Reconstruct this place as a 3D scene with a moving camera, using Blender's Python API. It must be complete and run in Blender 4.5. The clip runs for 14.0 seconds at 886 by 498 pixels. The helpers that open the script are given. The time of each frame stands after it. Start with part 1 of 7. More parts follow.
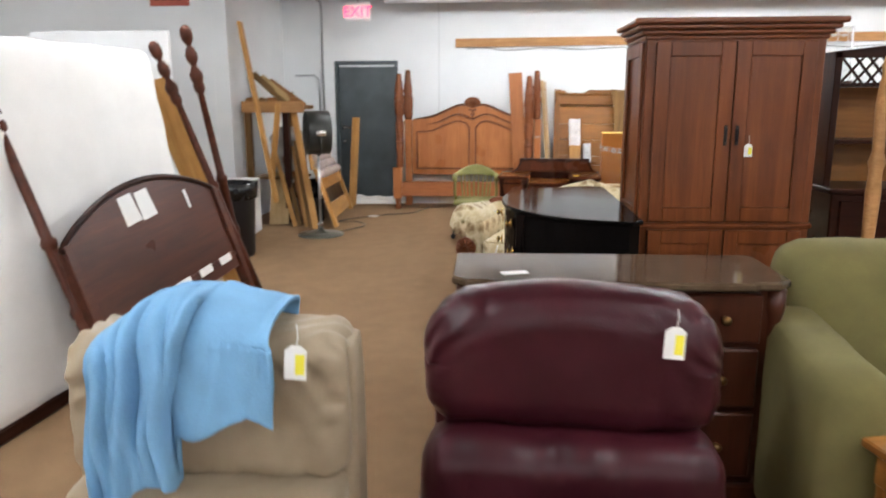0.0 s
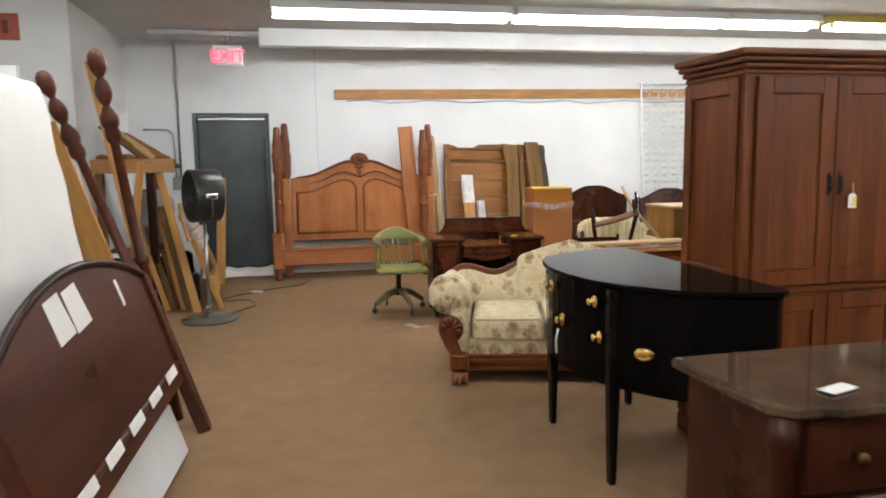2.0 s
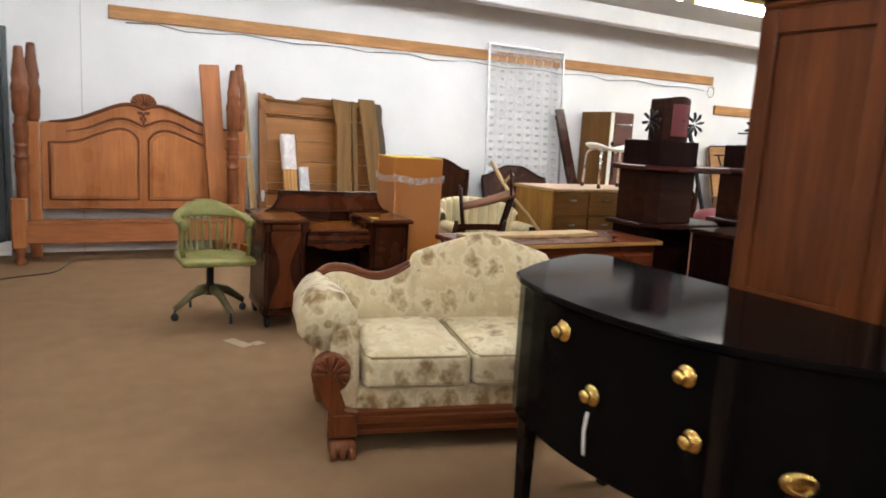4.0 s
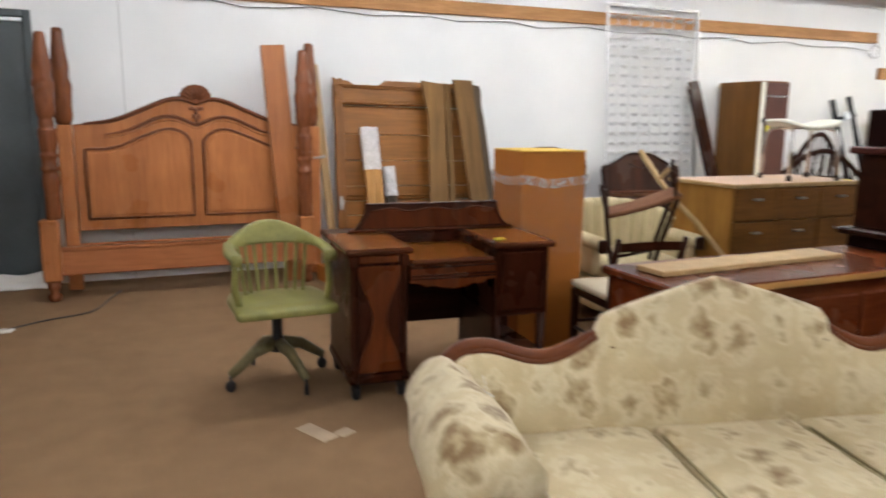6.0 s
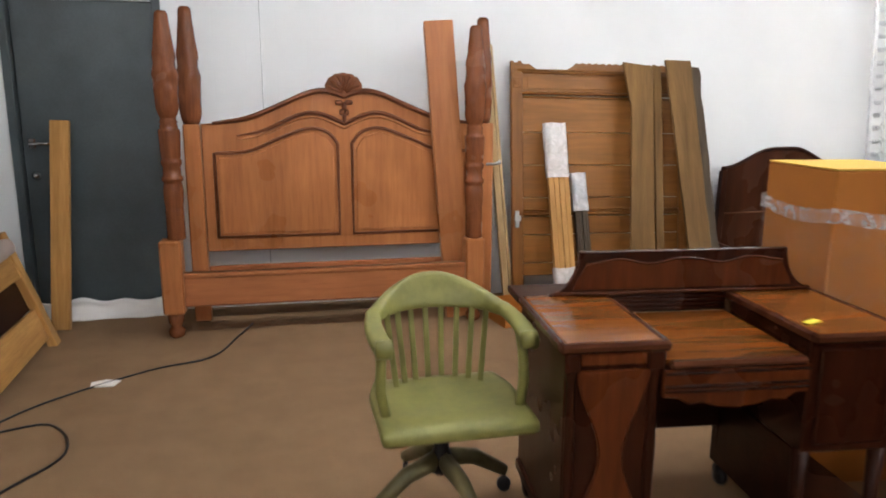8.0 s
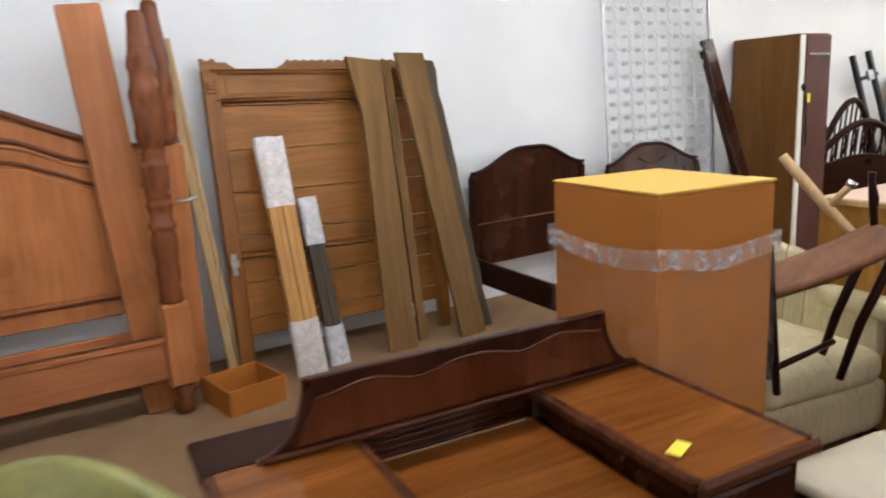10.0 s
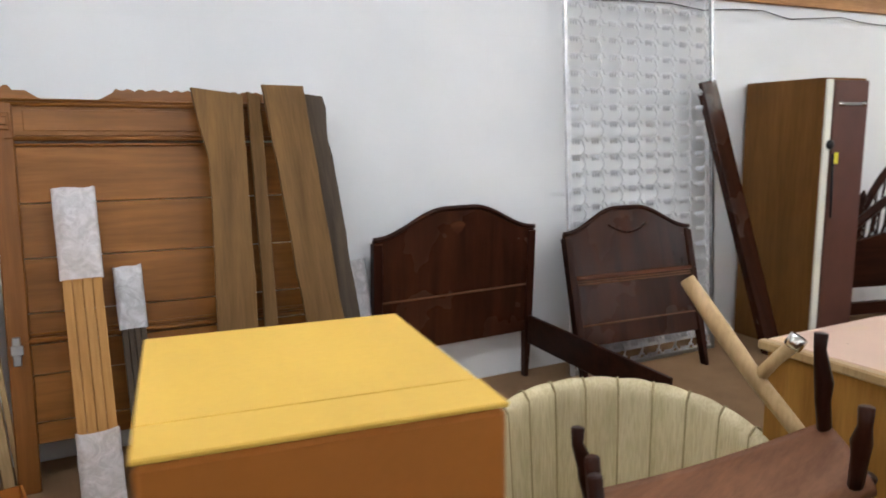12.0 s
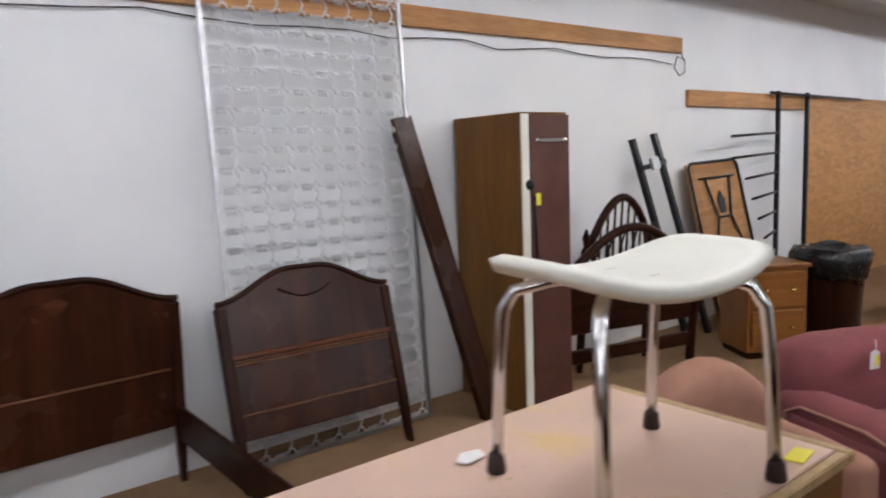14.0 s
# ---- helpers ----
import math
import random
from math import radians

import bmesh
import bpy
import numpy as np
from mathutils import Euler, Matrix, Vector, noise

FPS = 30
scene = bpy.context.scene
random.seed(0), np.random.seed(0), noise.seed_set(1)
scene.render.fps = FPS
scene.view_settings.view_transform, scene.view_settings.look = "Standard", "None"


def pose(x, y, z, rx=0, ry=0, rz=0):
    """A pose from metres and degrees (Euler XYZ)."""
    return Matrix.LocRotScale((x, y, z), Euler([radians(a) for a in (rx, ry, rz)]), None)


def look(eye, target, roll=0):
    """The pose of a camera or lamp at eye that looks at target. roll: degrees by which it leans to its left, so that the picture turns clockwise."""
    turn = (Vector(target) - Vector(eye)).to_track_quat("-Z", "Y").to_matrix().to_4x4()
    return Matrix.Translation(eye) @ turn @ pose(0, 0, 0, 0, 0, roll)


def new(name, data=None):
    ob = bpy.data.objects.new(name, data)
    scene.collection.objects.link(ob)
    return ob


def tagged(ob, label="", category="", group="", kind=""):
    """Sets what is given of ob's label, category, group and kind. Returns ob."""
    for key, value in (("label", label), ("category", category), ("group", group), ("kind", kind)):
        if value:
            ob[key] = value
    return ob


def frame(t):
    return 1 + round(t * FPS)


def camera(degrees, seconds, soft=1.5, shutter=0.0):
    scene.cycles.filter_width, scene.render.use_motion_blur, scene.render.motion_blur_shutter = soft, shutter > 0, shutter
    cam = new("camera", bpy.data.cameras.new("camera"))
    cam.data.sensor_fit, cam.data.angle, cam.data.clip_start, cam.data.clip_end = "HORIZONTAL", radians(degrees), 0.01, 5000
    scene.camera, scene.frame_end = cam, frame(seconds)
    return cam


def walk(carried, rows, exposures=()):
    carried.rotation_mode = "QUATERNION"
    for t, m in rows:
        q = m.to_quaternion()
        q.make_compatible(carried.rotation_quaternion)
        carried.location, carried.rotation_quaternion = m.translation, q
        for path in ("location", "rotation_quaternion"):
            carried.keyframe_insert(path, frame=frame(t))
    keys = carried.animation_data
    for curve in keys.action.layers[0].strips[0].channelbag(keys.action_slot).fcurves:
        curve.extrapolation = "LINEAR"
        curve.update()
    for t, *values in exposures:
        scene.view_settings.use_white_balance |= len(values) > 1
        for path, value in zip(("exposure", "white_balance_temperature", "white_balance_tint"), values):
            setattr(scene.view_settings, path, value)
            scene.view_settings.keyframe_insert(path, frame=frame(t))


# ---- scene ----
cam = camera(63.5, 14.0, 1.8, 0.5)
PATH = [
    (0, (1.227, -0.352, 1.498), (1.068, 1.6, 1.097), -0.2),
    (0.5, (0.881, -0.161, 1.486), (0.903, 1.814, 1.178), -1.2),
    (1, (0.526, 0.061, 1.457), (0.705, 2.034, 1.184), -1.3),
    (1.5, (0.211, 0.336, 1.466), (0.587, 2.282, 1.2), 0.1),
    (2, (0.0, 0.737, 1.456), (0.396, 2.682, 1.211), -0.9),
    (2.5, (-0.15, 1.145, 1.449), (0.555, 2.993, 1.153), 0.5),
    (2.7, (-0.229, 1.282, 1.455), (0.559, 3.093, 1.142), 1.0),
    (4.8, (0.122, 3.226, 1.327), (1.241, 4.844, 0.964), 3.1),
    (5, (0.169, 3.345, 1.332), (1.358, 4.9, 0.924), 2.0),
    (5.5, (0.236, 3.671, 1.361), (1.317, 5.306, 0.964), 1.7),
    (6, (0.308, 4.037, 1.338), (1.097, 5.839, 0.98), 0.7),
    (6.5, (0.375, 4.421, 1.356), (0.991, 6.29, 0.996), 0.4),
    (7, (0.495, 4.742, 1.371), (0.86, 6.672, 0.997), 0.9),
    (7.5, (0.522, 5.099, 1.356), (0.846, 7.036, 0.978), 1.4),
    (8, (0.504, 5.395, 1.381), (0.896, 7.315, 0.986), 0.1),
    (8.2, (0.561, 5.566, 1.383), (0.932, 7.497, 1.021), -0.7),
    (8.5, (0.554, 5.737, 1.361), (0.992, 7.66, 1.029), -0.7),
    (8.6, (0.576, 5.812, 1.358), (1.075, 7.721, 1.032), -1.1),
    (9, (0.614, 6.03, 1.37), (1.377, 7.834, 0.964), -3.3),
    (11.4, (1.906, 6.727, 1.445), (3.023, 8.344, 1.069), -2.6),
    (11.5, (1.963, 6.757, 1.444), (3.015, 8.422, 1.094), -2.5),
    (11.8, (2.161, 6.805, 1.465), (3.094, 8.544, 1.141), -0.2),
    (12, (2.281, 6.817, 1.47), (3.177, 8.576, 1.146), -0.7),
    (12.3, (2.502, 6.745, 1.462), (3.283, 8.559, 1.144), -0.1),
    (12.5, (2.736, 6.739, 1.456), (3.678, 8.472, 1.123), -2.3),
    (13, (2.938, 6.762, 1.489), (4.156, 8.3, 1.1), -3.9),
    (13.5, (3.232, 6.847, 1.532), (4.417, 8.437, 1.273), -3.4),
    (14, (3.537, 6.861, 1.521), (4.775, 8.411, 1.273), -2.1),
]
EXPOSURES = [(0, 0.5, 5950, 7.5), (1.5, 0.25, 6150, 6.5), (5, 0.22, 6150, 9), (6.8, 0.02, 6100, 9), (8.4, 0.17, 6050, 9), (9, 0.15, 6000, 9), (11.8, -0.22, 5900, 9), (14, -0.45, 5800, 13)]
walk(cam, [(t, look(eye, target, roll)) for t, eye, target, roll in PATH], EXPOSURES)

# ---------------------------------------------------------------- world and light
world = bpy.data.worlds.new("world")
scene.world = world
world.use_nodes = True
world.node_tree.nodes["Background"].inputs[0].default_value = (0.9, 0.95, 1.0, 1)
world.node_tree.nodes["Background"].inputs[1].default_value = 0.02
LAMP = 36.0

# ---------------------------------------------------------------- materials


def nodes_of(name):
    m = bpy.data.materials.new(name)
    m.use_nodes = True
    nt = m.node_tree
    return m, nt, nt.nodes["Principled BSDF"]


def add(nt, kind, **sets):
    n = nt.nodes.new(kind)
    for k, v in sets.items():
        n.inputs[k].default_value = v
    return n


def ramp(nt, fac, stops):
    r = nt.nodes.new("ShaderNodeValToRGB")
    while len(r.color_ramp.elements) < len(stops):
        r.color_ramp.elements.new(0.5)
    for e, (p, c) in zip(r.color_ramp.elements, stops):
        e.position, e.color = p, (*c, 1)
    nt.links.new(fac, r.inputs[0])
    return r.outputs[0]


def coords(nt, scale=(1, 1, 1)):
    tc = nt.nodes.new("ShaderNodeTexCoord")
    mp = nt.nodes.new("ShaderNodeMapping")
    mp.inputs["Scale"].default_value = scale
    nt.links.new(tc.outputs["Object"], mp.inputs["Vector"])
    return mp.outputs[0]


def noise_tex(nt, vec, scale, detail=4.0, rough=0.55, dist=0.0):
    n = add(nt, "ShaderNodeTexNoise", Scale=scale, Detail=detail, Roughness=rough, Distortion=dist)
    nt.links.new(vec, n.inputs["Vector"])
    return n.outputs[0]


def mixc(nt, kind, fac, a, b):
    n = nt.nodes.new("ShaderNodeMix")
    n.data_type, n.blend_type = "RGBA", kind
    for s, v in ((0, fac), (6, a), (7, b)):
        if hasattr(v, "links"):
            nt.links.new(v, n.inputs[s])
        else:
            n.inputs[s].default_value = (*v, 1) if isinstance(v, tuple) else v
    return n.outputs[2]


def bump(nt, bs, height, strength, dist=0.01):
    b = add(nt, "ShaderNodeBump", Strength=strength, Distance=dist)
    nt.links.new(height, b.inputs["Height"])
    nt.links.new(b.outputs[0], bs.inputs["Normal"])


def rough_from(nt, bs, fac, lo, hi):
    r = add(nt, "ShaderNodeMapRange")
    r.inputs[3].default_value, r.inputs[4].default_value = lo, hi
    nt.links.new(fac, r.inputs[0])
    nt.links.new(r.outputs[0], bs.inputs["Roughness"])


def wood(name, dark, light, axis="z", rough=0.38, size=1.0, wear=0.12, coat=0.0):
    m, nt, bs = nodes_of(name)
    along, across = 1.3 / size, 16 / size
    sc = {"x": (along, across, across), "y": (across, along, across), "z": (across, across, along)}[axis]
    grain = noise_tex(nt, coords(nt, sc), 1.0, 6, 0.62, 0.6)
    fine = noise_tex(nt, coords(nt, tuple(s * 6 for s in sc)), 1.0, 3, 0.6)
    big = noise_tex(nt, coords(nt), 2.3, 3)
    c = ramp(nt, grain, [(0.3, dark), (0.52, tuple((a + b) / 2 for a, b in zip(dark, light))), (0.72, light)])
    c = mixc(nt, "MULTIPLY", 0.35, c, ramp(nt, fine, [(0.35, (0.55, 0.5, 0.45)), (0.6, (1, 1, 1))]))
    c = mixc(nt, "MULTIPLY", 0.6, c, ramp(nt, big, [(0.3, (0.72, 0.7, 0.68)), (0.7, (1.12, 1.1, 1.08))]))
    info = nt.nodes.new("ShaderNodeObjectInfo")
    c = mixc(nt, "MULTIPLY", 0.5, c, ramp(nt, info.outputs["Random"], [(0.0, (0.86, 0.85, 0.84)), (1.0, (1.08, 1.06, 1.04))]))
    nt.links.new(c, bs.inputs["Base Color"])
    rough_from(nt, bs, big, rough - wear, rough + wear * 1.4)
    bs.inputs["Specular IOR Level"].default_value = 0.22
    bs.inputs["Coat Weight"].default_value = coat
    bs.inputs["Coat Roughness"].default_value = 0.15
    bump(nt, bs, fine, 0.12, 0.004)
    return m


def plain(name, col, rough=0.6, metal=0.0, var=0.15, scale=6.0, fine=120.0, rel=0.1, coat=0.0, dist=0.003, spec=0.4):
    m, nt, bs = nodes_of(name)
    v = coords(nt)
    a = noise_tex(nt, v, scale, 5)
    b = noise_tex(nt, v, fine, 2)
    lo, hi = tuple(c * (1 - var) for c in col), tuple(min(1, c * (1 + var)) for c in col)
    c = ramp(nt, a, [(0.3, lo), (0.7, hi)])
    c = mixc(nt, "MULTIPLY", 0.5 * min(1, var * 4), c, ramp(nt, b, [(0.3, (0.8, 0.8, 0.8)), (0.7, (1.08, 1.08, 1.08))]))
    nt.links.new(c, bs.inputs["Base Color"])
    bs.inputs["Metallic"].default_value = metal
    bs.inputs["Specular IOR Level"].default_value = spec
    bs.inputs["Coat Weight"].default_value = coat
    rough_from(nt, bs, a, max(0.03, rough - 0.08), min(1, rough + 0.1))
    if rel:
        bump(nt, bs, b, rel, dist)
    return m


def emit(name, col, power):
    m, nt, bs = nodes_of(name)
    bs.inputs["Base Color"].default_value = (*col, 1)
    bs.inputs["Emission Color"].default_value = (*col, 1)
    bs.inputs["Emission Strength"].default_value = power
    return m


def carpet_mat():
    m, nt, bs = nodes_of("carpet_pile")
    v = coords(nt)
    a, b, c = noise_tex(nt, v, 0.7, 4), noise_tex(nt, v, 6, 5), noise_tex(nt, v, 260, 2)
    col = ramp(nt, b, [(0.3, (0.242, 0.150, 0.081)), (0.7, (0.280, 0.175, 0.095))])
    col = mixc(nt, "MULTIPLY", 0.8, col, ramp(nt, a, [(0.3, (0.90, 0.89, 0.88)), (0.7, (1.04, 1.04, 1.04))]))
    col = mixc(nt, "MULTIPLY", 0.7, col, ramp(nt, c, [(0.3, (0.6, 0.58, 0.55)), (0.65, (1.1, 1.1, 1.1))]))
    nt.links.new(col, bs.inputs["Base Color"])
    bs.inputs["Roughness"].default_value = 0.95
    bs.inputs["Specular IOR Level"].default_value = 0.15
    bump(nt, bs, c, 0.5, 0.006)
    return m


def block_wall_mat():
    m, nt, bs = nodes_of("painted_block_wall")
    tc = nt.nodes.new("ShaderNodeTexCoord")
    sep = nt.nodes.new("ShaderNodeSeparateXYZ")
    nt.links.new(tc.outputs["Object"], sep.inputs[0])
    su = add(nt, "ShaderNodeMath")
    su.operation = "ADD"
    nt.links.new(sep.outputs[0], su.inputs[0])
    nt.links.new(sep.outputs[1], su.inputs[1])
    cb = nt.nodes.new("ShaderNodeCombineXYZ")
    nt.links.new(su.outputs[0], cb.inputs[0])
    nt.links.new(sep.outputs[2], cb.inputs[1])
    br = add(nt, "ShaderNodeTexBrick", Scale=1.0)
    br.inputs["Mortar Size"].default_value = 0.006
    br.inputs["Mortar Smooth"].default_value = 0.6
    br.inputs["Brick Width"].default_value = 0.4
    br.inputs["Row Height"].default_value = 0.2
    nt.links.new(cb.outputs[0], br.inputs["Vector"])
    a, b = noise_tex(nt, coords(nt), 1.1, 4), noise_tex(nt, coords(nt), 45, 4)
    col = ramp(nt, a, [(0.3, (0.70, 0.715, 0.73)), (0.7, (0.78, 0.79, 0.80))])
    col = mixc(nt, "MULTIPLY", 0.012, col, br.outputs[0])
    nt.links.new(col, bs.inputs["Base Color"])
    rough_from(nt, bs, b, 0.5, 0.7)
    mm = add(nt, "ShaderNodeMath")
    mm.operation = "MULTIPLY_ADD"
    nt.links.new(b, mm.inputs[0])
    mm.inputs[1].default_value = 0.35
    inv = add(nt, "ShaderNodeMath")
    inv.operation = "MULTIPLY"
    inv.inputs[1].default_value = -0.35
    nt.links.new(br.outputs["Fac"], inv.inputs[0])
    nt.links.new(inv.outputs[0], mm.inputs[2])
    bump(nt, bs, mm.outputs[0], 0.13, 0.004)
    return m


def floral_mat():
    m, nt, bs = nodes_of("floral_brocade")
    v = coords(nt)
    w = noise_tex(nt, v, 9, 3)
    vo = add(nt, "ShaderNodeTexVoronoi", Scale=8.0, Randomness=0.35)
    ad = nt.nodes.new("ShaderNodeMix")
    ad.data_type, ad.blend_type = "RGBA", "LINEAR_LIGHT"
    ad.inputs[0].default_value = 0.05
    nz = add(nt, "ShaderNodeTexNoise", Scale=22, Detail=3)
    nt.links.new(v, nz.inputs["Vector"])
    nt.links.new(coords(nt, (1.0, 0.75, 0.75)), ad.inputs[6])
    nt.links.new(nz.outputs[1], ad.inputs[7])
    nt.links.new(ad.outputs[2], vo.inputs["Vector"])
    spots = ramp(nt, vo.outputs["Distance"], [(0.22, (1, 1, 1)), (0.46, (0, 0, 0))])
    leaf = ramp(nt, noise_tex(nt, v, 30, 4), [(0.34, (0.35, 0.35, 0.35)), (0.52, (1, 1, 1))])
    fac = mixc(nt, "MULTIPLY", 1.0, spots, leaf)
    base = ramp(nt, w, [(0.35, (0.55, 0.44, 0.25)), (0.7, (0.64, 0.53, 0.32))])
    halo = ramp(nt, vo.outputs["Distance"], [(0.36, (0, 0, 0)), (0.50, (0.8, 0.8, 0.8)), (0.62, (0, 0, 0))])
    base = mixc(nt, "MIX", halo, base, (0.70, 0.61, 0.41))
    col = mixc(nt, "MIX", fac, base, (0.25, 0.155, 0.065))
    wv = noise_tex(nt, v, 300, 2)
    col = mixc(nt, "MULTIPLY", 0.4, col, ramp(nt, wv, [(0.3, (0.7, 0.7, 0.7)), (0.7, (1.1, 1.1, 1.1))]))
    nt.links.new(col, bs.inputs["Base Color"])
    bs.inputs["Roughness"].default_value = 0.75
    bs.inputs["Sheen Weight"].default_value = 0.15
    bump(nt, bs, wv, 0.3, 0.003)
    return m


def leather(name, dark, light, rough):
    m, nt, bs = nodes_of(name)
    v = coords(nt)
    a, b = noise_tex(nt, v, 4, 5), noise_tex(nt, v, 7, 3, 0.5, 0.3)
    vo = add(nt, "ShaderNodeTexVoronoi", Scale=240)
    nt.links.new(v, vo.inputs["Vector"])
    nt.links.new(ramp(nt, a, [(0.3, dark), (0.7, light)]), bs.inputs["Base Color"])
    bs.inputs["Specular IOR Level"].default_value = 0.22
    rough_from(nt, bs, a, rough - 0.08, rough + 0.10)
    b1 = add(nt, "ShaderNodeBump", Strength=0.25, Distance=0.002)
    nt.links.new(vo.outputs["Distance"], b1.inputs["Height"])
    b2 = add(nt, "ShaderNodeBump", Strength=0.3, Distance=0.02)
    nt.links.new(b, b2.inputs["Height"])
    nt.links.new(b1.outputs[0], b2.inputs["Normal"])
    nt.links.new(b2.outputs[0], bs.inputs["Normal"])
    return m


def osb_mat():
    m, nt, bs = nodes_of("strand_board")
    vo = add(nt, "ShaderNodeTexVoronoi", Scale=1.0)
    nt.links.new(coords(nt, (9, 9, 26)), vo.inputs["Vector"])
    a = noise_tex(nt, coords(nt), 1.4, 3)
    col = mixc(nt, "MIX", 0.5, ramp(nt, vo.outputs["Color"], [(0.1, (0.25, 0.115, 0.035)), (0.9, (0.50, 0.26, 0.09))]), (0.42, 0.21, 0.065))
    col = mixc(nt, "MULTIPLY", 0.5, col, ramp(nt, a, [(0.3, (0.75, 0.72, 0.7)), (0.7, (1.1, 1.1, 1.1))]))
    nt.links.new(col, bs.inputs["Base Color"])
    bs.inputs["Roughness"].default_value = 0.6
    bump(nt, bs, vo.outputs["Distance"], 0.25, 0.004)
    return m


def worn_laminate():
    m, nt, bs = nodes_of("worn_pink_laminate")
    v = coords(nt)
    a, b, d = noise_tex(nt, v, 3, 5), noise_tex(nt, v, 5.5, 4, 0.6, 0.5), noise_tex(nt, v, 34, 3)
    c = ramp(nt, a, [(0.3, (0.52, 0.36, 0.275)), (0.7, (0.62, 0.43, 0.325))])
    c = mixc(nt, "MIX", ramp(nt, b, [(0.54, (0, 0, 0)), (0.70, (0.8, 0.8, 0.8))]), c, (0.58, 0.40, 0.15))
    c = mixc(nt, "MIX", ramp(nt, d, [(0.70, (0, 0, 0)), (0.75, (0.7, 0.7, 0.7))]), c, (0.30, 0.19, 0.12))
    nt.links.new(c, bs.inputs["Base Color"])
    rough_from(nt, bs, a, 0.32, 0.5)
    return m


def film_mat(name, lo, hi, dist=0.02):
    m, nt, bs = nodes_of(name)
    v = coords(nt)
    n = noise_tex(nt, v, 17, 4, 0.6, 1.4)
    bs.inputs["Base Color"].default_value = (0.85, 0.85, 0.88, 1)
    bs.inputs["Roughness"].default_value = 0.18
    al = ramp(nt, n, [(0.40, (lo, lo, lo)), (0.70, (hi, hi, hi))])
    nt.links.new(al, bs.inputs["Alpha"])
    bump(nt, bs, n, 0.8, dist)
    return m


FLAT = Matrix(((1, 0, 0, 0), (0, 0, 1, 0), (0, -1, 0, 0), (0, 0, 0, 1)))
M = {}
M["carpet"] = carpet_mat()
M["wall"] = block_wall_mat()
M["ceiling"] = plain("ceiling_paint", (0.55, 0.55, 0.53), 0.8, var=0.06, scale=1.5, fine=60)
M["white_paint"] = plain("white_paint", (0.74, 0.75, 0.76), 0.5, var=0.05, scale=2)
M["door"] = plain("slate_door_paint", (0.058, 0.072, 0.078), 0.4, var=0.28, scale=2.2, fine=70, rel=0.06)
M["oak_board"] = wood("oak_board", (0.33, 0.165, 0.06), (0.50, 0.27, 0.11), "x", 0.5)
M["osb"] = osb_mat()
M["cherry"] = wood("cherry_armoire_wood", (0.09, 0.025, 0.008), (0.205, 0.062, 0.018), "z", 0.3, 1.4)
M["cherry_x"] = wood("cherry_rail_wood", (0.09, 0.025, 0.008), (0.19, 0.058, 0.018), "x", 0.3, 1.4)
M["rose"] = wood("rose_mahogany", (0.32, 0.118, 0.041), (0.44, 0.174, 0.062), "z", 0.28, 2.2)
M["rose_x"] = wood("rose_mahogany_rail", (0.30, 0.108, 0.042), (0.42, 0.164, 0.066), "x", 0.30, 2.2)
M["rose_dark"] = wood("turned_post_wood", (0.125, 0.040, 0.016), (0.245, 0.084, 0.033), "z", 0.22, 1.0)
M["moulding"] = wood("dark_moulding_wood", (0.10, 0.030, 0.012), (0.18, 0.058, 0.022), "x", 0.3)
M["mahog"] = wood("dark_mahogany", (0.014, 0.0042, 0.0025), (0.04, 0.012, 0.006), "x", 0.3, 1.3)
M["mahog_z"] = wood("dark_mahogany_upright", (0.014, 0.0042, 0.0025), (0.04, 0.012, 0.006), "z", 0.3, 1.3)
M["hb_red"] = wood("red_mahogany_panel", (0.020, 0.0062, 0.003), (0.058, 0.018, 0.008), "z", 0.24, 2.2)
M["desk"] = wood("vanity_walnut", (0.018, 0.0042, 0.002), (0.05, 0.0125, 0.005), "z", 0.26, 1.1)
M["desk_edge"] = wood("vanity_edge_walnut", (0.05, 0.016, 0.008), (0.12, 0.042, 0.02), "x", 0.2, 1.0)
M["desk_red"] = wood("vanity_red_veneer", (0.066, 0.0150, 0.0048), (0.130, 0.034, 0.0098), "z", 0.26, 1.0)
M["desk_top"] = wood("vanity_top_veneer", (0.115, 0.034, 0.006), (0.27, 0.092, 0.018), "x", 0.18, 1.6, 0.06)
M["oak_old"] = wood("old_oak", (0.185, 0.072, 0.014), (0.31, 0.133, 0.030), "x", 0.36, 1.8)
M["oak_old_z"] = wood("old_oak_upright", (0.175, 0.066, 0.014), (0.29, 0.120, 0.028), "z", 0.36, 1.8)
M["raw"] = wood("rough_sawn_wood", (0.112, 0.059, 0.018), (0.222, 0.124, 0.042), "z", 0.65, 1.2)
M["raw_grey"] = wood("weathered_wood", (0.046, 0.033, 0.022), (0.108, 0.080, 0.055), "z", 0.7, 1.0)
M["pine"] = wood("yellow_pine", (0.4, 0.2, 0.055), (0.58, 0.33, 0.11), "z", 0.5, 1.4)
M["pine_x"] = wood("yellow_pine_rail", (0.4, 0.2, 0.055), (0.58, 0.33, 0.11), "x", 0.5, 1.4)
M["pale"] = wood("pale_turned_wood", (0.40, 0.27, 0.125), (0.54, 0.39, 0.20), "z", 0.45)
M["maple"] = wood("maple_dresser_side", (0.25, 0.118, 0.02), (0.40, 0.205, 0.043), "z", 0.45, 1.2)
M["maple_front"] = wood("walnut_veneer_drawer", (0.135, 0.056, 0.010), (0.21, 0.095, 0.02), "x", 0.42, 1.2)
M["wardrobe_side"] = wood("brown_plywood", (0.15, 0.066, 0.012), (0.235, 0.108, 0.023), "z", 0.5, 1.6)
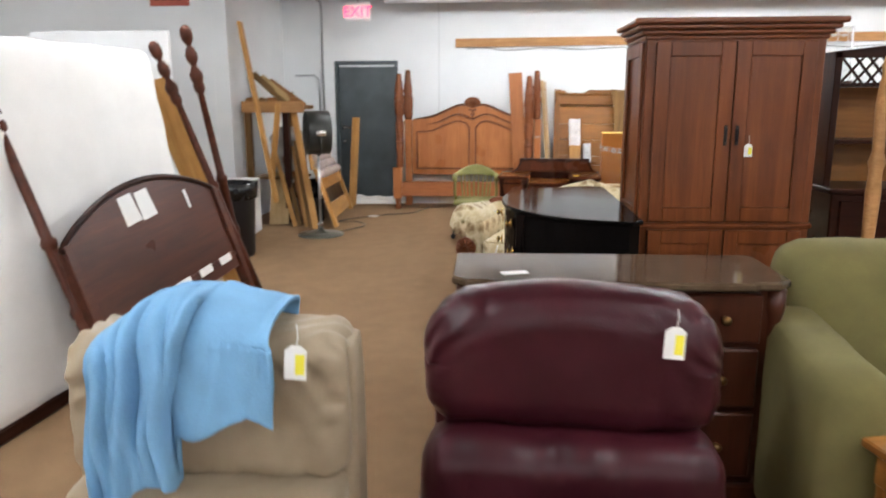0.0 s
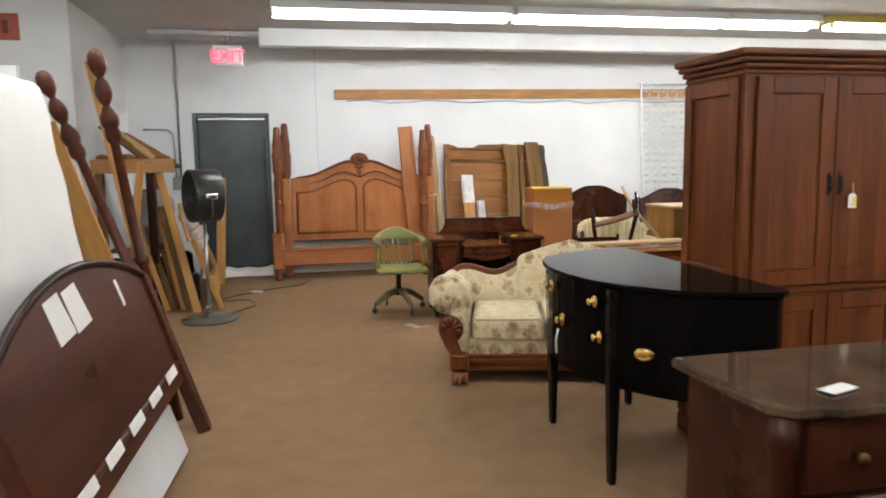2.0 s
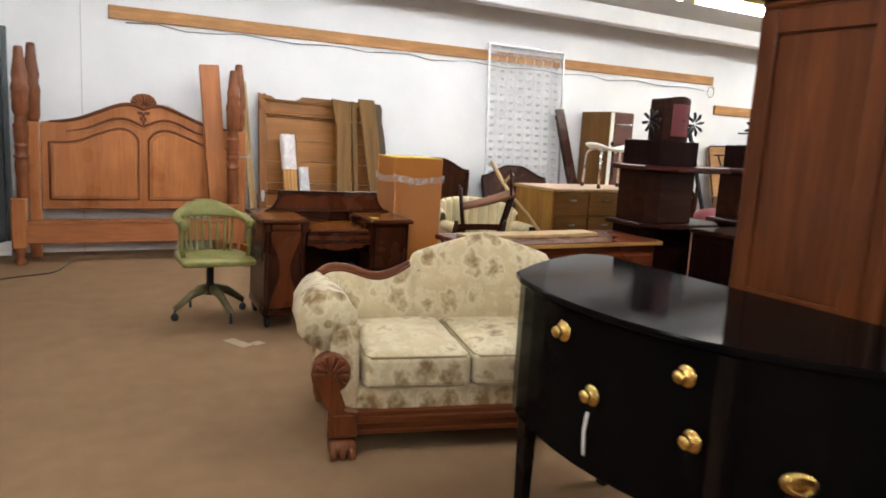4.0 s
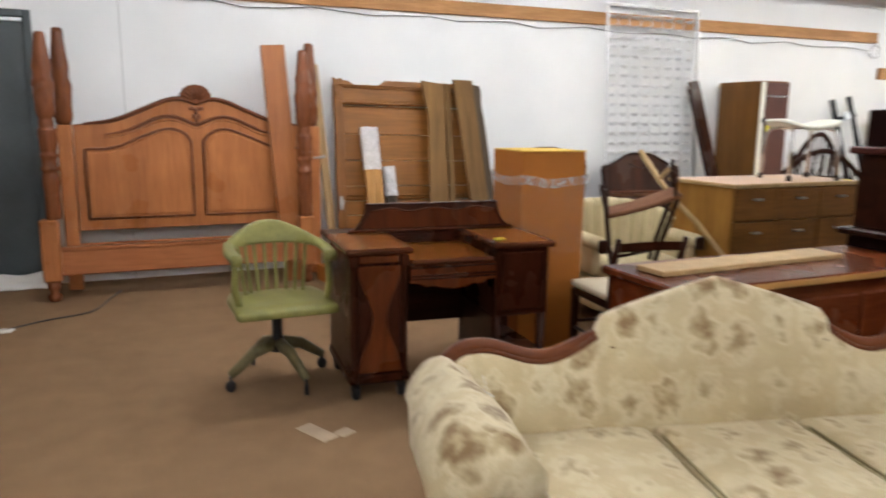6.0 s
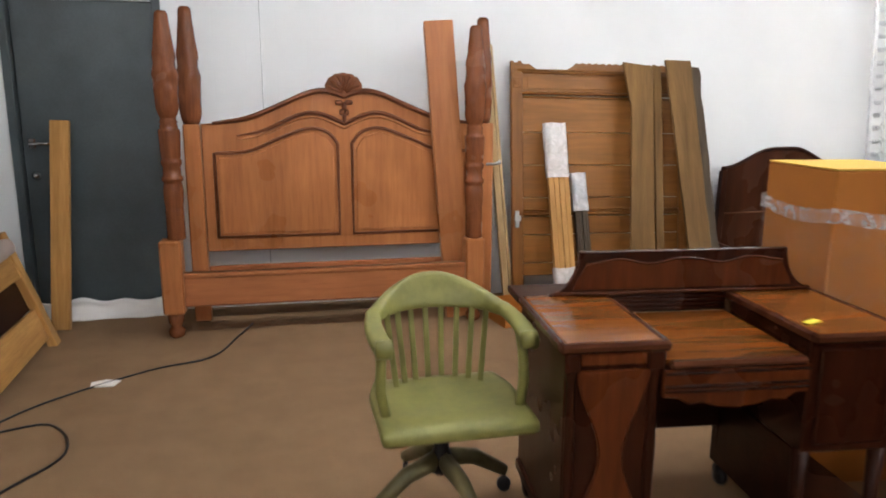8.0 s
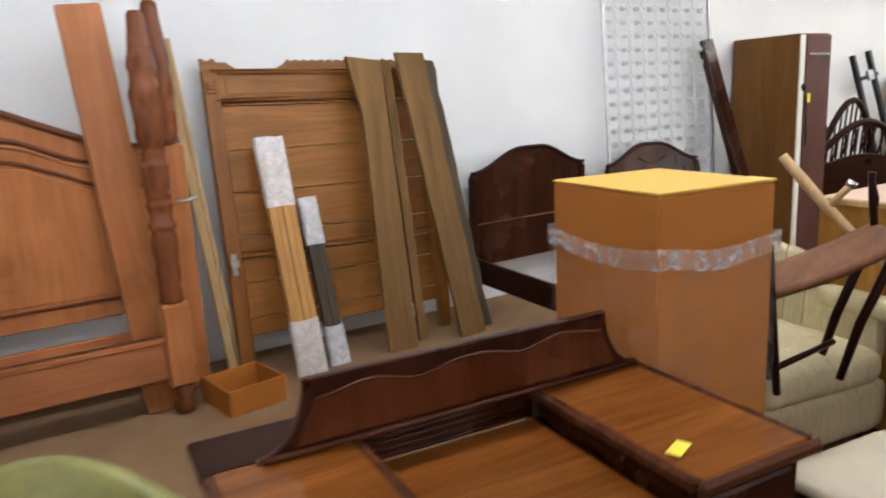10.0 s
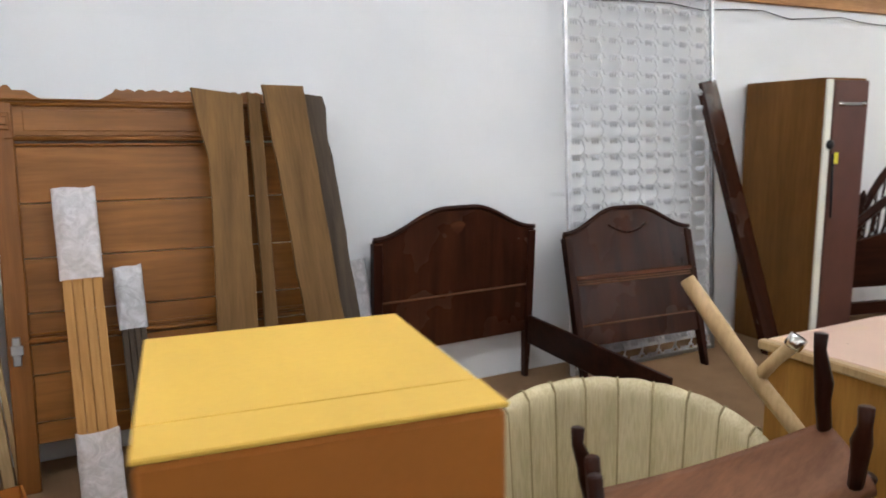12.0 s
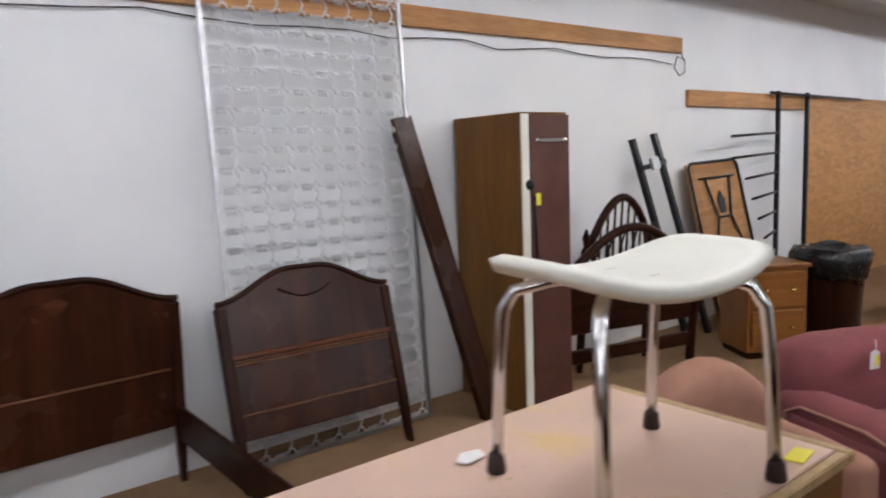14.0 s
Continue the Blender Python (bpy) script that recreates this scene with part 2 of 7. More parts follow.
M["wardrobe_front"] = plain("maroon_door_paint", (0.082, 0.03, 0.021), 0.4, var=0.2)
M["seat_brown"] = wood("worn_brown_seat", (0.115, 0.046, 0.019), (0.20, 0.088, 0.040), "x", 0.6)
M["cedar"] = wood("red_cedar", (0.085, 0.018, 0.006), (0.17, 0.042, 0.013), "x", 0.26, 1.2)
M["black"] = plain("black_lacquer", (0.005, 0.0042, 0.004), 0.055, var=0.25, scale=3, rel=0)
M["black_z"] = wood("black_lacquered_leg", (0.004, 0.003, 0.003), (0.012, 0.008, 0.007), "z", 0.25, 1.0, 0.06)
M["espresso"] = wood("espresso_cabinet_wood", (0.006, 0.002, 0.002), (0.018, 0.006, 0.005), "z", 0.3)
for key in ("black", "black_z", "espresso", "mahog"):
    M[key].node_tree.nodes["Principled BSDF"].inputs["Specular IOR Level"].default_value = 0.16
for key, level in (("black", 0.022), ("espresso", 0.05), ("mahog", 0.10), ("mahog_z", 0.12)):
    M[key].node_tree.nodes["Principled BSDF"].inputs["Specular IOR Level"].default_value = level
M["head_red"] = wood("red_mahogany_head", (0.048, 0.013, 0.0065), (0.105, 0.031, 0.015), "x", 0.3, 1.6)
M["dresser_red"] = wood("red_mahogany_dresser", (0.028, 0.0075, 0.0035), (0.072, 0.020, 0.009), "z", 0.3, 1.4)
M["red_dark"] = wood("dark_red_shelf_wood", (0.035, 0.007, 0.005), (0.075, 0.016, 0.011), "x", 0.28, 1.3)
M["brass"] = plain("brass", (0.72, 0.49, 0.16), 0.22, 1.0, 0.15, 30)
M["brass_dull"] = plain("tarnished_brass", (0.20, 0.13, 0.05), 0.4, 1.0, 0.25, 30)
M["chrome"] = plain("chrome", (0.72, 0.72, 0.72), 0.12, 1.0, 0.05, 20, rel=0)
M["steel"] = plain("dull_steel", (0.42, 0.43, 0.44), 0.35, 1.0, 0.12, 20)
M["iron"] = plain("black_iron", (0.018, 0.018, 0.02), 0.4, 0.6, 0.2)
M["fan_black"] = plain("fan_black", (0.03, 0.031, 0.028), 0.3, 0.2, 0.2)
M["fan_base"] = plain("fan_base_enamel", (0.12, 0.12, 0.10), 0.28, 0.3, 0.15)
M["plastic_black"] = plain("black_plastic", (0.010, 0.010, 0.012), 0.4, var=0.15)
M["bag"] = plain("black_bag_film", (0.008, 0.008, 0.009), 0.25, var=0.2, scale=14, rel=0.3)
M["plastic_white"] = plain("ivory_plastic", (0.74, 0.73, 0.64), 0.35, var=0.05)
M["rubber"] = plain("brown_rubber", (0.028, 0.013, 0.009), 0.6, var=0.1)
M["green"] = plain("worn_green_paint", (0.20, 0.19, 0.052), 0.42, var=0.2, scale=9, fine=40, rel=0.08)
M["green_dark"] = plain("old_green_paint", (0.125, 0.105, 0.045), 0.5, var=0.3, scale=9, fine=40)
M["floral"] = floral_mat()
M["ivory_cloth"] = wood("ivory_channel_cloth", (0.56, 0.49, 0.295), (0.70, 0.62, 0.41), "z", 0.85, 0.5, 0.05)
M["seam"] = plain("olive_seam_cloth", (0.31, 0.25, 0.135), 0.9)
M["cream_vinyl"] = plain("cream_seat_vinyl", (0.50, 0.44, 0.32), 0.5, var=0.08)
M["burgundy"] = leather("burgundy_leather", (0.024, 0.004, 0.007), (0.050, 0.0095, 0.014), 0.29)
M["tan_leather"] = leather("taupe_leather", (0.25, 0.19, 0.125), (0.35, 0.275, 0.19), 0.45)
M["olive"] = plain("olive_velvet", (0.135, 0.113, 0.038), 0.9, var=0.12, scale=7, fine=260, rel=0.3)
M["blue"] = plain("blue_fleece", (0.175, 0.345, 0.545), 0.95, var=0.09, scale=8, fine=200, rel=0.5, dist=0.004)
M["mauve"] = plain("mauve_velvet", (0.215, 0.062, 0.068), 0.9, var=0.18, scale=5, fine=220, rel=0.3)
M["dusty"] = plain("dusty_brown_cloth", (0.34, 0.175, 0.118), 0.9, var=0.12, fine=220, rel=0.3)
M["pink_top"] = worn_laminate()
M["sheet"] = plain("white_mattress_cover", (0.80, 0.78, 0.76), 0.6, var=0.05, scale=3, fine=90, rel=0.25)
# One cardboard in two colours: shade toned into the sides, light into the lid.
M["card"] = plain("shaded_brown_cardboard", (0.335, 0.114, 0.012), 0.75, var=0.07, scale=3, fine=90)
M["card_top"] = plain("lit_cardboard_lid", (0.59, 0.37, 0.056), 0.6, var=0.06, scale=3, fine=90)
M["film"] = film_mat("stretch_film", 0.0, 0.11)
M["film_ridge"] = film_mat("bunched_stretch_film", 0.14, 0.48)
M["film_dense"] = film_mat("dense_film", 0.50, 0.72, 0.008)
M["tape"] = plain("old_tape", (0.42, 0.32, 0.22), 0.6)
M["paper"] = plain("white_paper", (0.80, 0.79, 0.77), 0.8, var=0.04)
M["yellow_label"] = plain("yellow_sticker", (0.80, 0.72, 0.05), 0.6, var=0.05)
M["marble"] = plain("brown_marble", (0.07, 0.046, 0.028), 0.06, var=0.5, scale=11, fine=40, rel=0, spec=0.25)
M["mesh_wire"] = plain("galvanised_wire", (0.66, 0.67, 0.69), 0.3, 0.35, 0.15, 12)
M["blue_plastic"] = plain("blue_plastic", (0.02, 0.05, 0.42), 0.4)
M["plush"] = plain("grey_pink_plush", (0.44, 0.36, 0.33), 0.95, var=0.12, fine=200, rel=0.5)
M["grey_cloth"] = plain("grey_cloth", (0.30, 0.29, 0.28), 0.9, var=0.15, fine=200, rel=0.3)
M["red_sign"] = plain("red_sign_paint", (0.38, 0.09, 0.06), 0.6)
M["red_mirror"] = plain("dim_red_panel", (0.11, 0.012, 0.016), 0.3)
M["yellow_metal"] = plain("yellow_housing", (0.48, 0.38, 0.10), 0.45, var=0.08)
M["lamp"] = emit("lamp_lens", (1.0, 0.97, 0.93), LAMP)
M["exit_red"] = emit("exit_red_glow", (1.0, 0.03, 0.09), 3.0)
M["exit_white"] = plain("exit_housing", (0.78, 0.74, 0.74), 0.4, var=0.04)


# ---------------------------------------------------------------- mesh tools
class G:
    """Collects faces for one mesh."""

    def __init__(self):
        self.v, self.f, self.s = [], [], []

    def put(self, vs, fs, m=None, smooth=False):
        n = len(self.v)
        for p in vs:
            p = Vector(p)
            self.v.append(m @ p if m else p)
        for f in fs:
            self.f.append([n + i for i in f])
            self.s.append(smooth)
        return self

    def box(self, x0, y0, z0, x1, y1, z1, b=0.004, m=None):
        x0, x1 = sorted((x0, x1))
        y0, y1 = sorted((y0, y1))
        z0, z1 = sorted((z0, z1))
        b = min(b, (x1 - x0) * 0.45, (y1 - y0) * 0.45, (z1 - z0) * 0.45)
        vs, idx = [], {}
        for i in (0, 1):
            for j in (0, 1):
                for k in (0, 1):
                    c = ((x0, x1)[i], (y0, y1)[j], (z0, z1)[k])
                    d = ((b, -b)[i], (b, -b)[j], (b, -b)[k])
                    for a in range(3):
                        idx[i, j, k, a] = len(vs)
                        vs.append(tuple(c[q] if q == a else c[q] + d[q] for q in range(3)))
        fs = []
        for a in range(3):
            o = [q for q in range(3) if q != a]
            for side in (0, 1):
                loop = []
                for p, q in ((0, 0), (1, 0), (1, 1), (0, 1)):
                    key = [0, 0, 0]
                    key[a], key[o[0]], key[o[1]] = side, p, q
                    loop.append(idx[(*key, a)])
                if (side == 0) != (a == 1):
                    loop.reverse()
                fs.append(loop)
            for p in (0, 1):
                for q in (0, 1):
                    k0, k1 = [0, 0, 0], [0, 0, 0]
                    k0[o[0]], k0[o[1]], k0[a] = p, q, 0
                    k1[o[0]], k1[o[1]], k1[a] = p, q, 1
                    loop = [idx[(*k0, o[0])], idx[(*k1, o[0])], idx[(*k1, o[1])], idx[(*k0, o[1])]]
                    if (p == q) != (a == 1):
                        loop.reverse()
                    fs.append(loop)
        for i in (0, 1):
            for j in (0, 1):
                for k in (0, 1):
                    loop = [idx[i, j, k, a] for a in range(3)]
                    if (i + j + k) % 2 == 0:
                        loop.reverse()
                    fs.append(loop)
        return self.put(vs, fs, m)

    def lathe(self, prof, m=None, seg=16):
        vs, fs = [], []
        for r, z in prof:
            for i in range(seg):
                a = 2 * math.pi * i / seg
                vs.append((r * math.cos(a), r * math.sin(a), z))
        for k in range(len(prof) - 1):
            for i in range(seg):
                j = (i + 1) % seg
                fs.append([k * seg + i, k * seg + j, (k + 1) * seg + j, (k + 1) * seg + i])
        fs.append(list(range(seg))[::-1])
        fs.append([(len(prof) - 1) * seg + i for i in range(seg)])
        return self.put(vs, fs, m, True)

    def tube(self, pts, r, seg=8, m=None):
        pts = [Vector(p) for p in pts]
        rs = r if isinstance(r, (list, tuple)) else [r] * len(pts)
        vs, fs = [], []
        side = None
        for i, p in enumerate(pts):
            d = (pts[min(i + 1, len(pts) - 1)] - pts[max(i - 1, 0)]).normalized()
            if side is None:
                side = d.cross(Vector((0, 0, 1)))
                if side.length < 0.1:
                    side = d.cross(Vector((1, 0, 0)))
            side = (side - d * side.dot(d)).normalized()
            up = d.cross(side)
            for k in range(seg):
                a = 2 * math.pi * k / seg
                vs.append(p + (side * math.cos(a) + up * math.sin(a)) * rs[i])
        for i in range(len(pts) - 1):
            for k in range(seg):
                j = (k + 1) % seg
                fs.append([i * seg + k, i * seg + j, (i + 1) * seg + j, (i + 1) * seg + k])
        fs.append(list(range(seg))[::-1])
        fs.append([(len(pts) - 1) * seg + k for k in range(seg)])
        return self.put(vs, fs, m, True)

    def prism(self, out, y0, y1, b=0.004, m=None):
        """An outline in x and z, counter-clockwise seen from -y, drawn out from y0 to y1."""
        n = len(out)
        ins = []
        for i in range(n):
            p, q, r = Vector(out[i - 1]), Vector(out[i]), Vector(out[(i + 1) % n])
            d1, d2 = (q - p).normalized(), (r - q).normalized()
            nn = Vector((-d1.y, d1.x)) + Vector((-d2.y, d2.x))
            nn = nn.normalized() if nn.length > 1e-6 else Vector((-d1.y, d1.x))
            ins.append(q + nn * b)
        rings = [[(p.x, y0, p.y) for p in ins], [(p[0], y0 + b, p[1]) for p in out], [(p[0], y1 - b, p[1]) for p in out], [(p.x, y1, p.y) for p in ins]]
        vs = [p for ring in rings for p in ring]
        fs = [list(range(n)), [3 * n + i for i in range(n)][::-1]]
        for k in range(3):
            for i in range(n):
                j = (i + 1) % n
                fs.append([k * n + j, k * n + i, (k + 1) * n + i, (k + 1) * n + j])
        return self.put(vs, fs, m)

    def cushion(self, c, size, r=0.05, puff=0.0, wob=0.0, n=10, m=None, seed=0.0, power=2.0):
        hx, hy, hz = (s / 2 for s in size)
        r = min(r, hx * 0.98, hy * 0.98, hz * 0.98)
        vs, fs, seen = [], [], {}

        def vert(p):
            key = tuple(round(q, 5) for q in p)
            if key not in seen:
                p = Vector(p)
                full = Vector((p.x * hx, p.y * hy, p.z * hz))
                core = Vector((max(-hx + r, min(hx - r, full.x)), max(-hy + r, min(hy - r, full.y)), max(-hz + r, min(hz - r, full.z))))
                d = full - core
                q = core + d.normalized() * r if d.length > 1e-6 else full
                bul = puff * (1 - abs(p.x) ** power) * (1 - abs(p.y) ** power) * (1 if abs(p.z) > 0.5 else abs(p.z))
                q.z += bul * (1 if p.z > 0 else -1)
                if wob:
                    q += noise.noise_vector(Vector((q.x * 6 + seed, q.y * 6, q.z * 6))) * wob
                seen[key] = len(vs)
                vs.append(q + Vector(c))
            return seen[key]

        for a in range(3):
            o = [q for q in range(3) if q != a]
            for s in (-1, 1):
                for i in range(n):
                    for j in range(n):
                        loop = []
                        for di, dj in ((0, 0), (1, 0), (1, 1), (0, 1)):
                            p = [0, 0, 0]
                            p[a], p[o[0]], p[o[1]] = s, 2 * (i + di) / n - 1, 2 * (j + dj) / n - 1
                            loop.append(vert(p))
                        if (s < 0) != (a == 1):
                            loop.reverse()
                        fs.append(loop)
        return self.put(vs, fs, m, True)

    def surf(self, fn, nu, nv, m=None, smooth=True):
        vs = [fn(i / nu, j / nv) for i in range(nu + 1) for j in range(nv + 1)]
        fs = [[i * (nv + 1) + j, (i + 1) * (nv + 1) + j, (i + 1) * (nv + 1) + j + 1, i * (nv + 1) + j + 1] for i in range(nu) for j in range(nv)]
        return self.put(vs, fs, m, smooth)

    def mesh(self, name):
        me = bpy.data.meshes.new(name)
        me.from_pydata([tuple(p) for p in self.v], [], self.f)
        me.polygons.foreach_set("use_smooth", self.s)
        me.update()
        return me


def part(name, g, mat, parent=None, label="", m=None):
    me = g.mesh(name) if isinstance(g, G) else g
    if not me.materials:
        me.materials.append(M[mat])
    ob = new(name, me)
    if parent is not None:
        ob.parent = parent
    if m is not None:
        ob.matrix_local = m
    if label:
        tagged(ob, label)
    return ob


def thing(name, m, label, category, group=""):
    ob = new(name)
    ob.empty_display_size = 0.1
    ob.matrix_world = m
    return tagged(ob, label, category, group)


def solo(name, g, mat, label, category, m=None, group="", kind=""):
    ob = part(name, g, mat, None, "", m)
    return tagged(ob, label, category, group, kind)


def lean(foot, top, xdir=(1, 0, 0)):
    """A pose at foot whose z runs to top and whose x lies near xdir."""
    f, t = Vector(foot), Vector(top)
    z = (t - f).normalized()
    y = z.cross(Vector(xdir)).normalized()
    x = y.cross(z)
    return Matrix.Translation(f) @ Matrix((x, y, z)).transposed().to_4x4()


def thick(ob, t):
    s = ob.modifiers.new("thickness", "SOLIDIFY")
    s.thickness, s.offset = t, 0
    return ob


def price_tag(m, group="price tags", size=1.0, sticker=True):
    t = thing("price_tag", m, "small white paper price tag with a yellow sticker on a string", "tag", group)
    w, hh = 0.035 * size, 0.055 * size
    part("card", G().prism([(-w / 2, -hh), (w / 2, -hh), (w / 2, -0.012), (w / 5, 0), (-w / 5, 0), (-w / 2, -0.012)], -0.0008, 0.0008, 0.0003), "paper", t)
    part("string", G().tube([(0, 0, -0.005), (0.004, 0, 0.02), (0, 0.002, 0.045)], 0.0012, 5), "paper", t)
    if sticker:
        part("sticker", G().box(0, -0.002, -hh + 0.012, w * 0.42, -0.0012, -0.02, 0.0003), "yellow_label", t)
    return t


# ---------------------------------------------------------------- the shell
def structure(name, g, mat):
    return tagged(part(name, g, mat), kind="structure")


structure("floor", G().box(-8, -5, -0.15, 17.2, 10.6, 0, 0.001), "carpet")
structure("ceiling", G().box(-8, -5, 3.0, 17.2, 10.6, 3.15, 0.001), "ceiling")
DX0, DX1, DZ = -1.25, -0.305, 2.1
g = G()
g.box(-2.2, 10.4, 0, DX0, 10.6, 3.0, 0.001)
g.box(DX1, 10.4, 0, 17.2, 10.6, 3.0, 0.001)
g.box(DX0, 10.4, DZ, DX1, 10.6, 3.0, 0.001)
structure("wall_north", g, "wall")
structure("wall_alcove", G().box(-2.2, 8.19, 0, -2.02, 10.4, 3.0, 0.001), "wall")
structure("wall_return", G().box(-8, 8.19, 0, -2.2, 8.4, 3.0, 0.001), "wall")
structure("wall_west", G().box(-8.2, -5, 0, -8, 8.4, 3.0, 0.001), "wall")
structure("wall_south", G().box(-8.2, -5.2, 0, 17.4, -5, 3.0, 0.001), "wall")
structure("wall_east", G().box(17.2, -5, 0, 17.4, 10.6, 3.0, 0.001), "wall")
structure("wall_backing", G().box(DX0 - 0.1, 10.6, 0, DX1 + 0.1, 10.7, 2.2, 0.001), "wall")
structure("ceiling_soffit", G().box(-0.35, 9.42, 2.80, 17.2, 9.62, 3.0, 0.01), "white_paint")

# the steel door in the back wall
d = tagged(new("door_1"), "closed slate-grey steel door with a lever handle", "door", kind="structure")
d.matrix_world = pose(DX0, 10.4, 0)
W = DX1 - DX0
g = G()
g.box(0, -0.02, 0, 0.05, 0.14, DZ, 0.004)
g.box(W - 0.05, -0.02, 0, W, 0.14, DZ, 0.004)
g.box(0.05, -0.02, DZ - 0.05, W - 0.05, 0.14, DZ, 0.004)
part("door_frame", g, "door", d)
part("door_leaf", G().box(0.055, 0.03, 0.012, W - 0.055, 0.075, DZ - 0.055, 0.004), "door", d)
part("closer_rail", G().box(0.06, 0.005, DZ - 0.085, W - 0.06, 0.028, DZ - 0.055, 0.003), "steel", d)
hd = part("door_handle", G().box(0.09, 0.012, 1.10, 0.13, 0.03, 1.17, 0.006).tube([(0.11, 0.02, 1.135), (0.11, -0.03, 1.135), (0.25, -0.035, 1.135)], 0.010), "chrome", d, "chrome lever handle")
part("door_lock", G().lathe([(0.028, 0), (0.03, 0.008), (0.018, 0.014), (0.016, 0.03)], pose(0.115, 0.03, 0.93, 90)), "chrome", d, "chrome lock cylinder")


def crumple(u, v, L, H):
    x = u * L
    a = noise.noise(Vector((x * 7, v * 3, 1.3)))
    return Vector((x, -0.03 - 0.09 * (1 - v) ** 2 + 0.03 * a, 0.004 + H * v * (0.8 + 0.35 * noise.noise(Vector((x * 5, 0.2, 4))))))


thick(solo("plastic_sheet", G().surf(lambda u, v: crumple(u, v, 0.9, 0.13), 60, 8), "sheet", "crumpled white plastic sheet along the foot of the door", "plastic sheet", pose(-1.22, 10.36, 0)), 0.003)

# long boards screwed to the wall
solo("wall_board", G().box(0, -0.04, -0.062, 8.42, 0, 0.062, 0.004), "oak_board", "long orange-stained wooden board screwed along the white wall", "board", pose(0.545, 10.398, 2.338, 0, -0.35, 0))
solo("wall_board", G().box(0, -0.04, -0.07, 4.4, 0, 0.07, 0.004), "oak_board", "lower orange-stained board above the strand board panels", "board", pose(9.07, 10.398, 1.965, 0, 0, 0))
g = G()
pts = [(0.7 + i * 0.28, 10.375, 2.25 + 0.018 * math.sin(i * 1.9) - 0.012 * (i % 5 == 2)) for i in range(30)]
solo("wall_cable", G().tube(pts, 0.004, 5), "plastic_black", "thin dark cable strung along the wall below the board", "cable")
solo("cable_loop", G().tube([(8.96, 10.37, 2.33), (9.0, 10.36, 2.26), (8.98, 10.35, 2.17), (8.9, 10.35, 2.14), (8.85, 10.36, 2.2), (8.9, 10.37, 2.3), (9.02, 10.37, 2.28)], 0.004, 5), "plastic_black", "loop of thin dark cable at the end of the board", "cable")
pan = tagged(new("wall_panelling"), "rough strand board sheets covering the end of the wall", "panelling", kind="structure")
for i in range(4):
    part("panel", G().box(11.3 + i * 1.22, 10.36, 0, 11.3 + i * 1.22 + 1.215, 10.375, 1.9, 0.003), "osb", pan)
s = thing("paper_notice", pose(14.28, 10.355, 1.4), "white paper notice pinned on the strand board", "notice")
part("sheet", G().box(-0.22, -0.004, -0.16, 0.22, 0, 0.16, 0.001), "paper", s)
for i in range(4):
    part("text_line", G().box(-0.15, -0.006, 0.08 - i * 0.06, 0.15 - 0.05 * (i % 2), -0.005, 0.095 - i * 0.06, 0.0005), "plastic_black", s)

# Thin grey strip added in place of a hairline seam in the wall.
structure("trim", G().box(0.300, 10.396, 0, 0.306, 10.401, 2.98, 0.0008), "steel")

# conduit, junction box and exit sign
c = thing("electrical_conduit", pose(-1.42, 10.36, 0), "grey steel conduit with a switch box beside the door", "conduit")
part("pipe", G().tube([(0, 0.02, 1.3), (0, 0.02, 2.86), (0.0, -0.02, 2.93), (0.0, -0.8, 2.95)], 0.013), "steel", c)
part("pipe", G().tube([(-0.06, 0.02, 1.3), (-0.06, 0.02, 1.75), (-0.075, 0.02, 1.85), (-0.14, 0.02, 1.9), (-0.42, 0.02, 1.9)], 0.011), "steel", c)
part("switch_box", G().box(-0.1, -0.03, 1.14, 0.04, 0.038, 1.3, 0.008), "steel", c)
part("channel", G().box(-0.15, -0.84, 2.92, 1.95, -0.78, 2.975, 0.005), "steel", c, "flat steel channel under the ceiling")
e = thing("exit_sign", pose(-0.71, 9.55, 2.57), "white exit sign with glowing red letters hung from the ceiling", "exit sign")
part("housing", G().box(-0.165, -0.03, 0, 0.165, 0.03, 0.245, 0.012), "exit_white", e)
part("hanger", G().tube([(0, 0, 0.24), (0, 0, 0.43)], 0.012), "steel", e)
tx = bpy.data.curves.new("exit_text", "FONT")
tx.body, tx.size, tx.extrude, tx.align_x = "EXIT", 0.19, 0.003, "CENTER"
tmp = bpy.data.objects.new("tmp_text", tx)
scene.collection.objects.link(tmp)
bpy.context.view_layer.update()
me = bpy.data.meshes.new_from_object(tmp.evaluated_get(bpy.context.evaluated_depsgraph_get()))
bpy.data.objects.remove(tmp)
me.materials.clear()
part("letters", me, "exit_red", e, "glowing red letters EXIT", Matrix.Translation((0, -0.034, 0.055)) @ Matrix.Rotation(radians(90), 4, "X"))


# ceiling lights
def ceiling_light(x, y, length, housing="white_paint"):
    t = thing("ceiling_light", pose(x, y, 3.0), "long fluorescent ceiling light, switched on" if housing == "white_paint" else "long fluorescent ceiling light with a yellow housing", "ceiling light", "ceiling lights")
    hl = length / 2
    part("housing", G().prism([(-0.17, -0.085), (0.17, -0.085), (0.13, -0.002), (-0.13, -0.002)], -hl, hl, 0.004), housing, t, m=pose(0, 0, 0, 0, 0, 90))
    for s in (-1, 1):
        part("tube", G().lathe([(0.010, -hl + 0.02), (0.024, -hl + 0.03), (0.024, hl - 0.03), (0.010, hl - 0.02)], pose(0, s * 0.085, -0.112, 0, 90, 0), 10), "lamp", t, "glowing white tube")
        for q in (-1, 1):
            part("lamp_holder", G().box(q * (hl - 0.02) - 0.012, s * 0.085 - 0.02, -0.14, q * (hl - 0.02) + 0.012, s * 0.085 + 0.02, -0.085, 0.004), housing, t)
    return t


